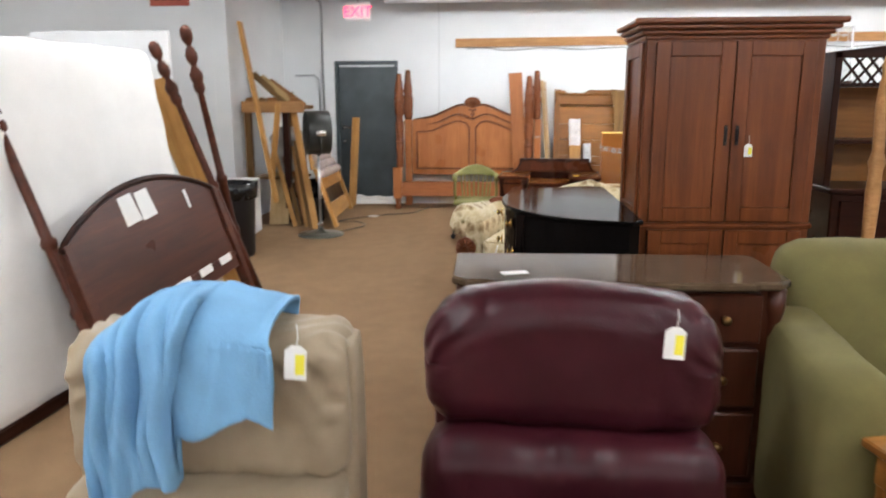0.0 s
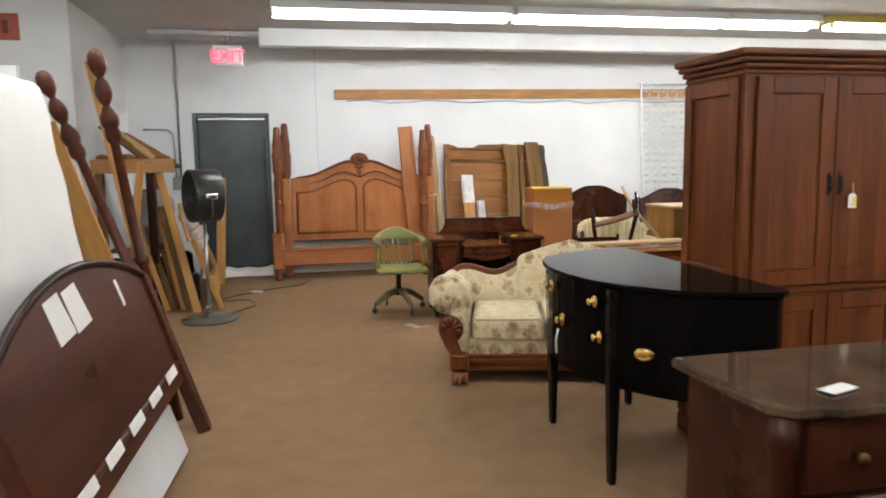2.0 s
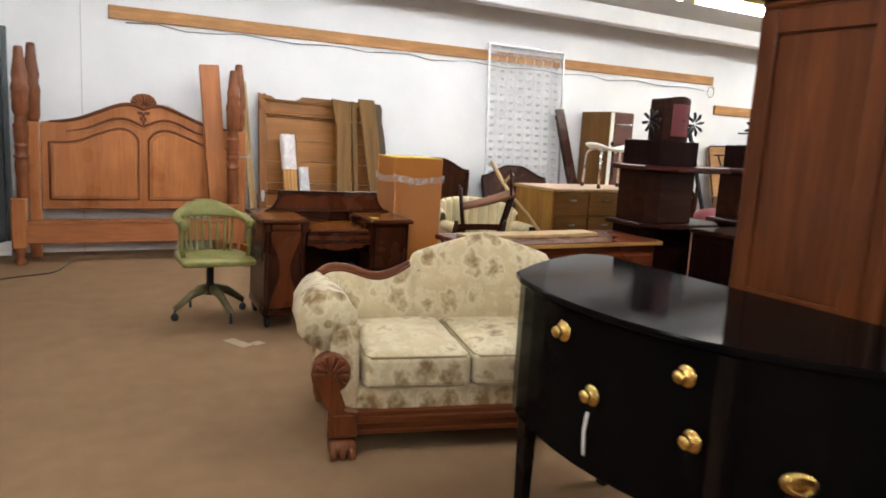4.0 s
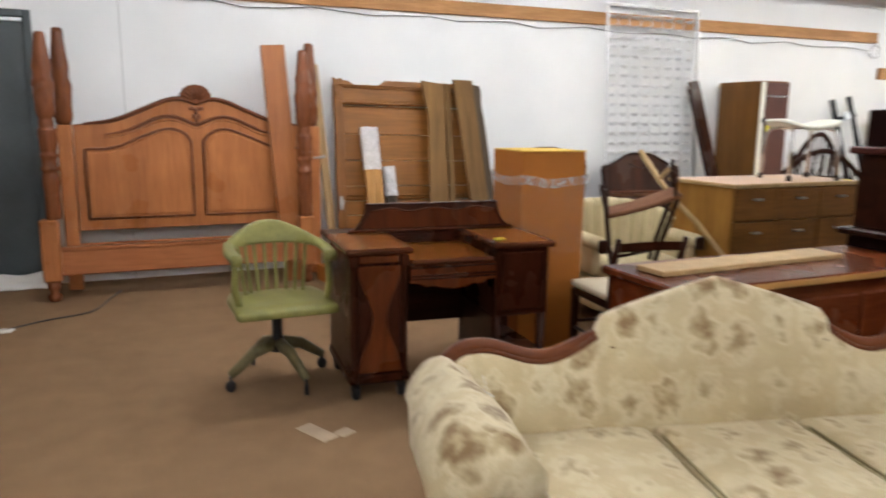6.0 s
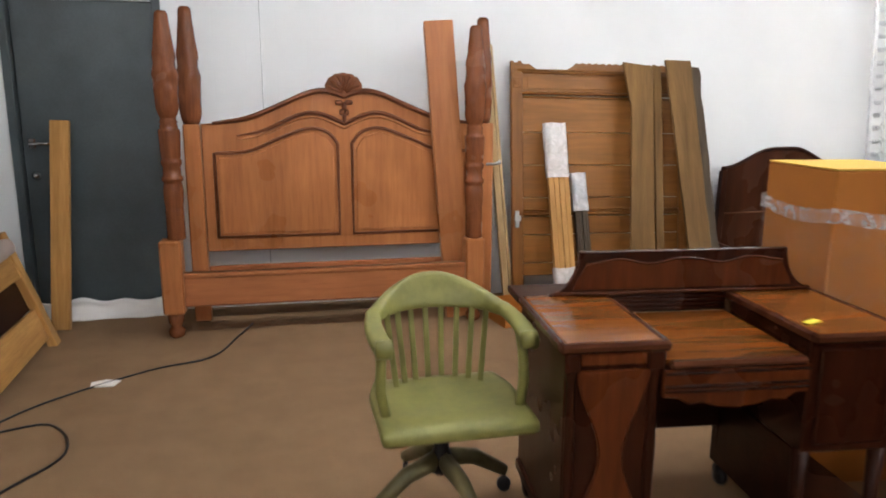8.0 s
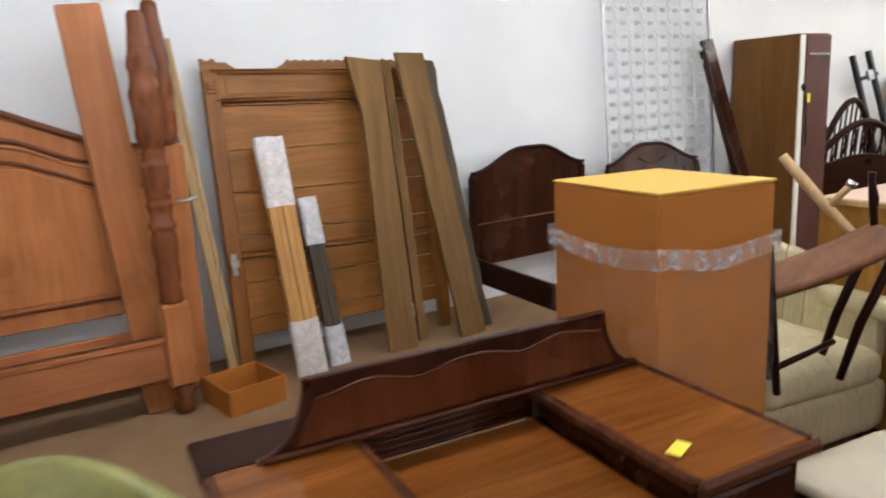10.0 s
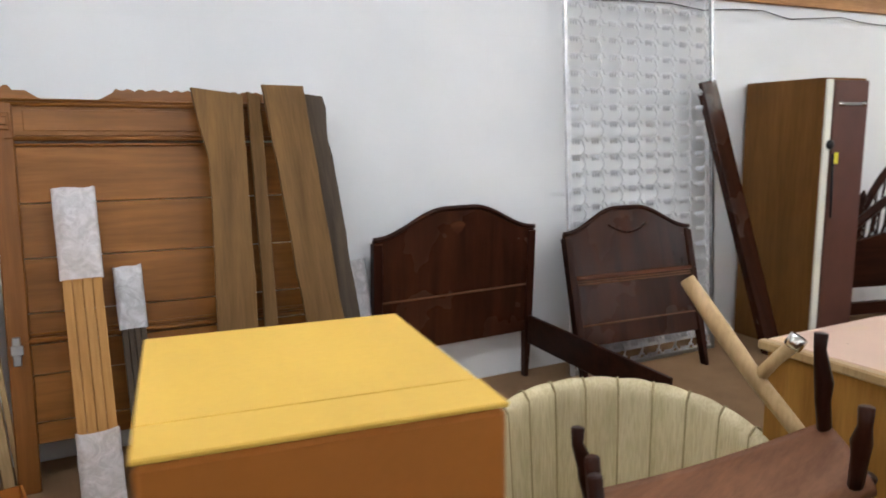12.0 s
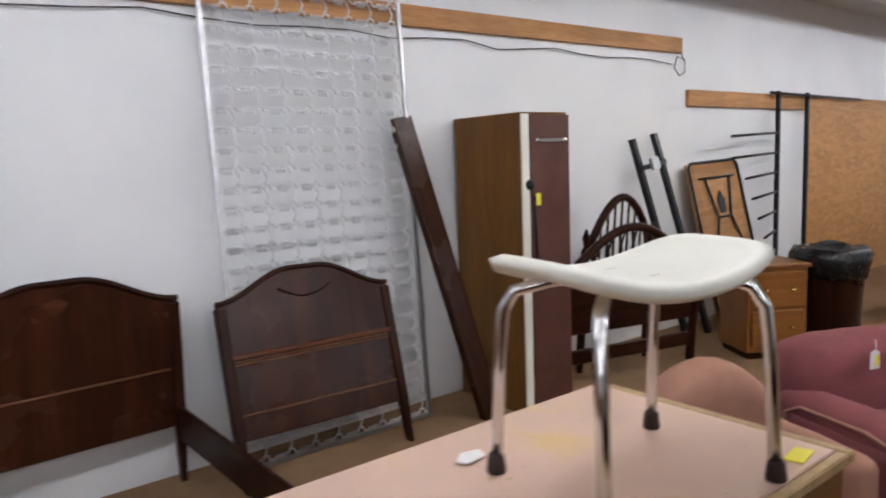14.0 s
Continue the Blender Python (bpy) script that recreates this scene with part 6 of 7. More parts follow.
part("hasp", G().box(0.09, -0.008, 1.60, 0.33, 0.0, 1.62, 0.002).lathe([(0.018, 0), (0.016, 0.012)], pose(0.11, 0, 1.61, 90), 10).lathe([(0.018, 0), (0.016, 0.012)], pose(0.32, 0, 1.61, 90), 10), "chrome", dd, "bright metal hasp")
part("knob", G().lathe([(0.03, 0), (0.03, 0.012), (0.02, 0.02)], pose(0.05, 0.008, 1.36, 90), 14), "iron", dd)
part("lock_bar", G().tube([(0.07, -0.006, 1.3), (0.085, -0.008, 1.0), (0.09, -0.006, 0.9)], 0.008, 6), "iron", dd)
part("sticker", G().box(0.09, -0.003, 1.24, 0.125, -0.0005, 1.31, 0.0005), "yellow_label", dd, "yellow price sticker")

# ---------------------------------------------------------------- dark beds and frames further on
t = thing("carved_footboard", pose(6.88, 9.98, 0, 6, 0, -14), "blackened carved wooden bed foot with a pierced arch", "headboard")
tp = [(1.22 * i / 24, 0.68 + 0.36 * math.sin(math.pi * i / 24) ** 1.2) for i in range(25)]
part("panel", G().prism([(0, 0.35), (1.22, 0.35)] + [(x, z - 0.28 * math.sin(math.pi * x / 1.22)) for x, z in tp][::-1], 0, 0.03, 0.005), "mahog", t)
part("arch_rail", G().tube([(x, 0.015, z) for x, z in tp], 0.03, 8), "mahog", t)
for i in range(1, 12):
    x = 1.22 * i / 12
    z1 = 0.68 + 0.36 * math.sin(math.pi * i / 12) ** 1.2
    z0 = z1 - 0.28 * math.sin(math.pi * i / 12)
    part("spindle", G().tube([(x - 0.02, 0.015, z0 - 0.01), (x + 0.015, 0.015, (z0 + z1) / 2), (x - 0.015, 0.015, z1)], 0.010, 6), "mahog_z", t)
    if i < 11:
        part("spindle", G().tube([(x + 0.03, 0.015, z0 - 0.01), (x, 0.015, (z0 + z1) / 2), (x + 0.04, 0.015, z1)], 0.008, 6), "mahog_z", t)
for x in (-0.02, 1.2):
    part("post", G().lathe([(0.02, 0), (0.035, 0.05), (0.03, 0.3), (0.04, 0.5), (0.03, 0.72), (0.012, 0.76), (0.024, 0.8), (0.01, 0.84)], pose(x, 0.015, 0), 12), "mahog_z", t)
part("low_rail", G().box(0.02, 0, 0.14, 1.18, 0.03, 0.24, 0.006), "mahog", t)
t = thing("spindle_headboard", pose(7.31, 10.10, 0, 5, 0, -6), "dark wooden arched bed head with fine spindles", "headboard")
tp = [(0.66 * i / 24, 0.82 + 0.40 * math.sin(math.pi * i / 24) ** 0.9) for i in range(25)]
part("arch_rail", G().tube([(x, 0, z) for x, z in tp], 0.028, 8), "mahog", t)
part("low_rail", G().box(0, -0.015, 0.5, 0.66, 0.015, 0.6, 0.006), "mahog", t)
for i in range(1, 10):
    x = 0.66 * i / 10
    part("spindle", G().tube([(x, 0, 0.6), (x, 0, 0.82 + 0.40 * math.sin(math.pi * i / 10) ** 0.9)], 0.009, 6), "mahog_z", t)
for x in (0, 0.66):
    part("post", G().lathe([(0.02, 0), (0.03, 0.1), (0.028, 0.82), (0.034, 0.86), (0.014, 0.9), (0.028, 0.96), (0.008, 1.02)], pose(x, 0, 0), 12), "mahog_z", t)
t = thing("metal_bed_frame", lean((8.45, 9.95, 0), (8.2, 10.3, 1.62)), "folded black angle-iron bed frame leaning on the wall", "bed frame")
for x in (0.0, 0.3):
    part("angle_bar", G().box(x, 0, 0, x + 0.045, 0.005, 1.68, 0.001).box(x, 0.005, 0, x + 0.005, 0.045, 1.68, 0.001), "iron", t)
part("cross_bar", G().box(0.0, -0.02, 1.42, 0.34, -0.005, 1.46, 0.003), "iron", t)
part("clamp", G().box(0.1, -0.05, 1.40, 0.2, -0.02, 1.5, 0.006), "steel", t)
t = thing("folding_table", lean((8.98, 9.98, 0), (8.93, 10.3, 1.43)), "folded table with tan underside and dark legs against the wall", "folding table")
part("tabletop", G().cushion((0.40, 0.02, 0.73), (0.80, 0.035, 1.42), 0.016, 0, 0, 6), "oak_board", t)
part("edge_band", G().tube([(0.01, 0.0, 0.05), (0.01, 0.0, 1.40), (0.05, 0, 1.44), (0.75, 0, 1.44), (0.79, 0, 1.40), (0.79, 0, 0.05)], 0.014, 6), "iron", t)
part("leg_frame", G().tube([(0.12, -0.01, 1.30), (0.68, -0.01, 1.30)], 0.012, 6).tube([(0.2, -0.012, 1.30), (0.3, -0.014, 0.95), (0.12, -0.012, 0.55)], 0.011, 6).tube([(0.6, -0.012, 1.30), (0.5, -0.014, 0.95), (0.68, -0.012, 0.55)], 0.011, 6).tube([(0.3, -0.014, 0.95), (0.5, -0.014, 0.95)], 0.011, 6), "iron", t)
part("brace", G().prism([(0.36, 0.98), (0.44, 0.98), (0.46, 1.1), (0.40, 1.18), (0.34, 1.1)], -0.012, -0.004, 0.003), "iron", t)
t = thing("wall_rack", pose(10.5, 10.3, 0), "black iron rack with long hanger rods fixed to the wall", "rack")
for x in (0.0, 0.6):
    part("upright", G().box(x - 0.018, -0.02, 0.1, x + 0.018, 0.02, 2.06, 0.004), "iron", t)
for k in range(6):
    part("rod", G().tube([(0.0, 0, 1.66 - k * 0.19), (-1.05 + 0.12 * (k > 1) * k, -0.12, 1.63 - k * 0.19)], 0.013, 6), "iron", t)
part("top_rod", G().tube([(-0.15, 0, 2.04), (1.9, 0.0, 2.02)], 0.014, 6), "iron", t)

# bin with a black bag, nightstand
t = thing("trash_bin", pose(9.1, 9.2, 0) @ Matrix.Diagonal((0.85, 0.85, 0.9, 1)), "brown plastic trash bin lined with a black bag", "trash bin")
part("bin", G().lathe([(0.22, 0), (0.25, 0.02), (0.29, 0.72), (0.30, 0.75)], None, 18), "mahog_z", t)
g = G().lathe([(0.30, 0.62), (0.325, 0.70), (0.33, 0.80), (0.30, 0.86), (0.22, 0.84), (0.1, 0.80)], None, 26)
for v in g.v:
    v += noise.noise_vector(v * 8) * 0.03
part("bag", g, "bag", t, "black bin bag folded over the rim")
t = thing("nightstand", pose(8.35, 9.42, 0, 0, 0, -32), "small brown wooden nightstand with two drawers", "nightstand")
part("body", G().box(0, 0.02, 0.05, 0.46, 0.42, 0.66, 0.006), "oak_old_z", t)
part("top", G().box(-0.02, 0, 0.66, 0.48, 0.44, 0.69, 0.006), "oak_old", t)
part("plinth", G().box(0.02, 0.04, 0, 0.44, 0.4, 0.05, 0.003), "mahog", t)
for k in range(2):
    q = part("drawer", G().box(0.03, 0.004, 0.1 + k * 0.28, 0.43, 0.021, 0.355 + k * 0.28, 0.005), "oak_old", t)
    for x in (0.13, 0.33):
        part("knob", G().lathe([(0.014, 0), (0.01, 0.012), (0.016, 0.02), (0.01, 0.028)], pose(x, 0.004, 0.23 + k * 0.28, 90), 10), "brass", q)

# ---------------------------------------------------------------- upholstered chairs behind the pink topped dresser
t = thing("armchair", pose(5.83, 8.18, 0, 0, 0, -20) @ Matrix.Diagonal((0.82, 0.82, 0.85, 1)), "dusty brown upholstered tub chair with a rounded back", "armchair")
g = G().cushion((0, 0.1, 0.62), (0.74, 0.26, 0.56), 0.12, 0, 0.01, 12)
for v in g.v:
    v.z -= 0.24 * (v.x / 0.37) ** 2 * (v.z > 0.5)
part("backrest", g, "dusty", t)
part("seat_cushion", G().cushion((0, -0.24, 0.36), (0.56, 0.5, 0.2), 0.07, 0.02, 0.006, 10), "dusty", t)
for s in (-1, 1):
    part("armrest", G().cushion((s * 0.33, -0.18, 0.4), (0.15, 0.6, 0.42), 0.07, 0, 0.006, 8), "dusty", t)
part("base", G().box(-0.3, -0.44, 0.02, 0.3, 0.16, 0.28, 0.02), "dusty", t)
t = thing("armchair", pose(6.93, 7.99, 0, 0, 0, -22) @ Matrix.Diagonal((1, 1, 0.71, 1)), "mauve velvet armchair with rounded arms and a price tag", "armchair")
part("backrest", G().cushion((0.05, 0.2, 0.6), (1.0, 0.3, 0.72), 0.14, 0, 0.02, 12), "mauve", t)
part("seat_cushion", G().cushion((0.05, -0.16, 0.38), (0.66, 0.6, 0.22), 0.08, 0.03, 0.01, 10), "mauve", t)
for s in (-1, 1):
    part("armrest", G().cushion((0.05 + s * 0.43, -0.14, 0.40), (0.22, 0.72, 0.56), 0.10, 0, 0.01, 10), "mauve", t)
part("base", G().box(-0.36, -0.44, 0.02, 0.46, 0.3, 0.28, 0.03), "mauve", t)
for s in (-1, 1):
    x = 0.05 + s * 0.545
    part("piping", G().tube([(x, -0.44, 0.10), (x, -0.45, 0.52), (x, -0.40, 0.60), (x, -0.30, 0.63), (x, 0.02, 0.62), (x, 0.10, 0.56), (x, 0.12, 0.10)], 0.010, 6), "dusty", t, "pale worn piping")
    part("arm_panel", G().cushion((x - s * 0.006, -0.16, 0.34), (0.02, 0.50, 0.44), 0.009, 0, 0, 8), "mauve", t)
price_tag(pose(6.79, 8.03, 0.655, 0, 0, -20), size=1.5)


# ---------------------------------------------------------------- dark display stands
def bowed_plan(x0, x1, y0, y1, cham, bow):
    """A plan with chamfered front corners and a slightly bowed front."""
    o = [(x0, y0 + cham)] + [(x0 + cham + (x1 - x0 - 2 * cham) * i / 8, y0 - bow * math.sin(math.pi * i / 8)) for i in range(9)] + [(x1, y0 + cham), (x1, y1), (x0, y1)]
    return o


def stand(m, flowers):
    t = thing("display_stand", m, "dark mahogany tiered display stand with chamfered shelves and a head panel", "stand", "dark tall stands")
    part("base_cabinet", G().prism(bowed_plan(0.0, 0.50, 0.0, 0.36, 0.08, 0.01), -0.80, 0, 0.006, FLAT), "espresso", t)
    part("base_shelf", G().prism(bowed_plan(-0.06, 0.72, -0.12, 0.38, 0.16, 0.0), -0.832, -0.80, 0.008, FLAT), "mahog", t, "chamfered dark shelf with a worn edge")
    part("middle_column", G().prism(bowed_plan(0.0, 0.46, 0.0, 0.34, 0.07, 0.012), -1.195, -0.832, 0.006, FLAT), "mahog", t)
    part("upper_shelf", G().prism(bowed_plan(-0.06, 0.78, -0.12, 0.36, 0.16, 0.0), -1.232, -1.195, 0.008, FLAT), "red_dark", t, "dark red shelf with chamfered ends")
    part("upper_block", G().prism(bowed_plan(0.0, 0.47, 0.02, 0.32, 0.05, 0.012), -1.405, -1.232, 0.006, FLAT), "espresso", t)
    head = G().prism(bowed_plan(0.12, 0.37, 0.06, 0.22, 0.03, 0.022), -1.715, -1.405, 0.006, FLAT)
    for v in head.v:
        if v.z > 1.6:
            v.z -= 0.022 * ((v.x - 0.245) / 0.125) ** 2
    part("head_panel", head, "mahog", t, "bowed dark head panel")
    part("inlay_panel", G().prism(bowed_plan(0.165, 0.325, 0.048, 0.07, 0.006, 0.018), -1.66, -1.44, 0.002, FLAT), "red_mirror", t, "dim red inset panel")
    for q in (-1, 1):
        for k in range(8):
            a = 2 * math.pi * k / 8 + 0.2
            cx_, cz_ = 0.245 + q * 0.215, 1.535
            part("petal", G().tube([(cx_ + 0.018 * math.cos(a), 0.12, cz_ + 0.018 * math.sin(a)), (cx_ + 0.055 * math.cos(a), 0.105, cz_ + 0.055 * math.sin(a)), (cx_ + 0.085 * math.cos(a), 0.11, cz_ + 0.085 * math.sin(a))], [0.004, 0.012, 0.009], 6), flowers, t, "dark iron petal of a flower ornament")
        part("flower_stem", G().tube([(0.245 + q * 0.215, 0.12, 1.535), (0.245 + q * 0.18, 0.13, 1.46), (0.245 + q * 0.16, 0.14, 1.40)], 0.006, 6), flowers, t)
    return t


stand(pose(3.60, 6.12, 0), "iron")
stand(pose(4.66, 6.12, 0), "mahog_z")
t = thing("chest_of_drawers", pose(3.84, 5.25, 0, 0, 0, 3), "dark glossy chest with plain panelled sides and a paper slip", "chest")
CWD, CDP = 0.93, 0.70
part("body", G().box(0.015, 0.015, 0.05, CWD - 0.015, CDP - 0.015, 0.795, 0.006), "espresso", t)
part("top", G().box(0, 0, 0.795, CWD, CDP, 0.825, 0.008), "mahog", t, "polished dark top")
part("plinth", G().box(0.03, 0.03, 0, CWD - 0.03, CDP - 0.03, 0.05, 0.003), "espresso", t)
part("side_panel", G().box(0.05, 0.008, 0.10, CWD - 0.05, 0.016, 0.76, 0.004), "espresso", t)
part("side_panel", G().box(0.008, 0.05, 0.10, 0.016, CDP - 0.05, 0.76, 0.004), "espresso", t)
tagged(part("paper_slip", G().box(0, 0, 0, 0.15, 0.08, 0.003, 0.0008), "paper", None, "", pose(4.25, 5.40, 0.826, 0, 0, 12)), "white paper slip on the dark chest", "paper slip")
# far pieces
t = thing("low_table", pose(10.2, 8.6, 0), "low table covered with a white top", "table")
part("tabletop", G().box(0, 0, 0.56, 1.1, 0.6, 0.6, 0.008), "plastic_white", t)
part("body", G().box(0.06, 0.05, 0.12, 1.04, 0.55, 0.56, 0.006), "maple", t)
for x in (0.08, 0.98):
    for y in (0.07, 0.5):
        part("leg", G().lathe([(0.015, 0), (0.026, 0.12)], pose(x, y, 0), 8), "mahog_z", t)
t = thing("cabinet", pose(12.6, 9.1, 0), "small orange-brown wooden cabinet by the far wall", "cabinet")
part("body", G().box(0, 0, 0, 0.9, 0.5, 0.82, 0.008), "oak_board", t)
part("top", G().box(-0.03, -0.03, 0.82, 0.93, 0.52, 0.85, 0.006), "oak_board", t)
for k in range(2):
    part("door", G().box(0.03 + k * 0.425, -0.015, 0.06, 0.445 + k * 0.425, 0.001, 0.78, 0.005), "oak_board", t)

# ---------------------------------------------------------------- west side: mattress, bed parts
mt = thing("mattress", lean((-0.98, 2.4, 0.05), (-1.24, 2.4, 1.85), (0.06, 1, 0)), "white covered mattress standing on its edge against the panel", "mattress")
g = G().cushion((1.02, 0.11, 0.9), (2.04, 0.22, 1.8), 0.06, 0, 0.012, 22)
part("cover", g, "sheet", mt)
part("base_rail", G().box(0, 0.0, -0.05, 2.04, 0.2, 0.02, 0.01), "mahog", mt)
dh = thing("panel_headboard", lean((-0.62, 2.88, 0), (-0.92, 2.84, 0.95), (0.105, 1, 0)), "dark red mahogany arched bed head leaning on the mattress", "headboard")
DW = 1.6
tp = [(DW * i / 32, 0.83 + 0.225 * math.sin(math.pi * i / 32) ** 0.75) for i in range(33)]
part("panel", G().prism([(0.03, 0.30), (DW - 0.03, 0.30)] + tp[::-1], 0.0, 0.03, 0.006), "head_red", dh)
part("crest_moulding", G().tube([(x, 0.0, z) for x, z in tp], 0.018, 8), "mahog", dh)
part("bead", G().box(0.03, -0.014, 0.385, DW - 0.03, 0.002, 0.41, 0.005), "head_red", dh)
for x in (0.0, DW - 0.07):
    part("leg", G().prism([(x + 0.012, 0), (x + 0.058, 0), (x + 0.07, 0.3), (x + 0.07, 0.5), (x + 0.06, 0.86), (x + 0.01, 0.86), (x, 0.5), (x, 0.3)], -0.02, 0.045, 0.005), "head_red", dh)
for k in range(5):
    part("masking_tape", G().box(0.2 + k * 0.27, -0.018, 0.37, 0.36 + k * 0.27, -0.0145, 0.42, 0.001), "paper", dh, "strip of white tape")
for k in range(2):
    part("paper_label", G().prism([(0.55 + k * 0.16, 0.83), (0.70 + k * 0.16, 0.84), (0.68 + k * 0.16, 1.005), (0.55 + k * 0.16, 0.995)], -0.0035, -0.001, 0.0006), "paper", dh, "white paper label")
part("paper_label", G().box(1.2, -0.004, 0.80, 1.23, -0.001, 0.92, 0.0006), "paper", dh, "narrow white label")
solo("white_board", G().box(0, -0.015, 0, 1.25, 0.015, 0.26, 0.004), "white_paint", "white board standing on the floor behind the dark bed head", "board", lean((-0.70, 3.1, 0.0), (-0.78, 3.1, 0.26), (0.1, 1, 0)))


def finial_post(foot, top, label):
    L = (Vector(top) - Vector(foot)).length
    t = thing("bed_post", lean(foot, top), label, "bed post", "turned red bed posts")
    a = [(0.034, 0), (0.034, 0.25), (0.030, 0.26), (0.040, 0.272), (0.040, 0.284), (0.026, 0.30), (0.030, 0.45), (0.031, 0.46), (0.040, 0.468), (0.040, 0.48), (0.027, 0.49), (0.026, 0.65), (0.022, 0.775), (0.036, 0.785), (0.040, 0.80), (0.034, 0.812), (0.044, 0.825), (0.046, 0.84), (0.030, 0.855), (0.017, 0.868), (0.026, 0.875), (0.040, 0.89), (0.042, 0.905), (0.030, 0.922), (0.015, 0.932), (0.022, 0.938), (0.038, 0.952), (0.043, 0.968), (0.038, 0.985), (0.022, 0.996), (0.006, 1.0)]
    part("shaft", G().lathe([(r, z * L) for r, z in a], None, 14), "head_red", t)
    return t


finial_post((-0.56, 4.78, 0), (-1.19, 4.60, 1.92), "dark red turned bed post with ball finials leaning aside")
finial_post((-0.72, 4.95, 0), (-0.93, 4.55, 2.02), "dark red turned bed post with ball finials standing up")
finial_post((-0.66, 2.86, 0), (-1.30, 2.95, 1.75), "dark red bed post leaning on the mattress")
solo("plank", G().box(-0.1, -0.012, 0, 0.1, 0.012, 1.75, 0.004), "pine", "yellow pine plank leaning behind the bed posts", "plank", lean((-0.85, 5.1, 0), (-1.3, 4.8, 1.68)))
pn = thing("partition", pose(-3.2, 6.3, 0), "tall white painted partition on two feet", "partition")
part("board", G().box(0, 0, 0, 1.34, 0.04, 2.16, 0.004), "white_paint", pn)
part("foot", G().box(0.1, -0.15, 0, 0.16, 0.2, 0.05, 0.004), "white_paint", pn)
part("foot", G().box(1.18, -0.15, 0, 1.24, 0.2, 0.05, 0.004), "white_paint", pn)
t = thing("picture_frame", pose(-2.52, 6.27, 1.9, 0, 6, 0), "small dark framed picture hung on the white panel", "picture")
part("frame", G().box(-0.2, -0.02, -0.12, 0.2, 0, 0.12, 0.005), "mahog", t)
part("print", G().box(-0.17, -0.023, -0.09, 0.17, -0.0205, 0.09, 0.001), "raw_grey", t)
t = thing("wall_sign", pose(-2.68, 8.185, 2.74), "faded red sign with unreadable lettering on the white wall", "sign")
part("plate", G().box(-0.24, -0.012, -0.12, 0.24, 0, 0.12, 0.004), "red_sign", t)
for k in range(4):
    part("letter_bar", G().box(-0.17 + k * 0.09, -0.015, -0.06, -0.12 + k * 0.09, -0.0125, 0.06, 0.001), "moulding", t)

# black bin
t = thing("trash_bin", pose(-1.42, 6.5, 0), "black plastic trash bin with a folded liner", "trash bin")
part("bin", G().lathe([(0.18, 0), (0.19, 0.02), (0.225, 0.68), (0.24, 0.70), (0.24, 0.72), (0.215, 0.72), (0.18, 0.1)], None, 20), "plastic_black", t)
g = G().lathe([(0.243, 0.58), (0.25, 0.66), (0.25, 0.735), (0.22, 0.735), (0.205, 0.6)], None, 28)
for v in g.v:
    v += noise.noise_vector(v * 9) * 0.016
part("liner", g, "bag", t, "black bag folded over the rim")

# ---------------------------------------------------------------- pedestal fan
fn_ = thing("pedestal_fan", pose(-0.84, 7.66, 0, 0, 0, -66), "black drum pedestal fan on a round grey base", "fan")
part("base", G().lathe([(0.255, 0), (0.262, 0.008), (0.25, 0.022), (0.12, 0.032), (0.05, 0.045), (0.045, 0.06)], None, 32), "fan_base", fn_)
part("collar", G().lathe([(0.032, 0.05), (0.034, 0.14), (0.028, 0.15)], None, 14), "chrome", fn_)
part("pole", G().tube([(0, 0, 0.1), (0, 0, 0.93)], 0.016, 12), "steel", fn_)
hdm = pose(0, 0, 1.17, 90, 0, 0)
hd = part("drum", G().lathe([(0.235, -0.13), (0.245, -0.12), (0.24, -0.07), (0.245, -0.06), (0.24, 0.0), (0.245, 0.01), (0.24, 0.07), (0.245, 0.12), (0.235, 0.13), (0.225, 0.12), (0.225, -0.12)], hdm, 32), "fan_black", fn_)
for s in (-1, 1):
    g = G()
    for k in range(7):
        r = 0.03 + k * 0.032
        g.tube([(r * math.cos(a), s * 0.125, 1.17 + r * math.sin(a)) for a in [2 * math.pi * i / 24 for i in range(25)]], 0.0025, 4)
    for k in range(12):
        a = 2 * math.pi * k / 12
        g.tube([(0.02 * math.cos(a), s * 0.125, 1.17 + 0.02 * math.sin(a)), (0.235 * math.cos(a), s * 0.125, 1.17 + 0.235 * math.sin(a))], 0.0025, 4)
    part("grille", g, "fan_black", fn_)
part("motor", G().lathe([(0.05, -0.08), (0.07, -0.06), (0.07, 0.04), (0.03, 0.06)], hdm, 16), "fan_black", fn_)
for k in range(3):
    a = 2 * math.pi * k / 3
    part("blade", G().surf(lambda u, v, a=a: Vector((0, 0.03 * (v - 0.5), 1.17)) + Vector((math.cos(a + (v - 0.5) * 1.1) * (0.05 + 0.16 * u), 0, math.sin(a + (v - 0.5) * 1.1) * (0.05 + 0.16 * u))), 6, 6), "steel", fn_)
part("yoke", G().tube([(-0.25, 0, 1.17), (-0.255, 0, 1.0), (-0.12, 0, 0.93), (0, 0, 0.92), (0.12, 0, 0.93), (0.255, 0, 1.0), (0.25, 0, 1.17)], 0.010, 8), "fan_black", fn_)
part("carry_clip", G().cushion((0.25, 0, 1.17), (0.03, 0.11, 0.06), 0.014, 0, 0, 6), "chrome", fn_)
cord = [(-0.84 + 0.1, 7.7, 0.006), (-0.6, 8.0, 0.006), (-0.45, 8.3, 0.006), (-0.6, 8.6, 0.006), (-0.85, 8.55, 0.006), (-0.7, 8.85, 0.006), (-0.3, 9.2, 0.006), (0.0, 9.35, 0.006), (0.12, 9.7, 0.006), (0.2, 9.98, 0.006)]
sm = []
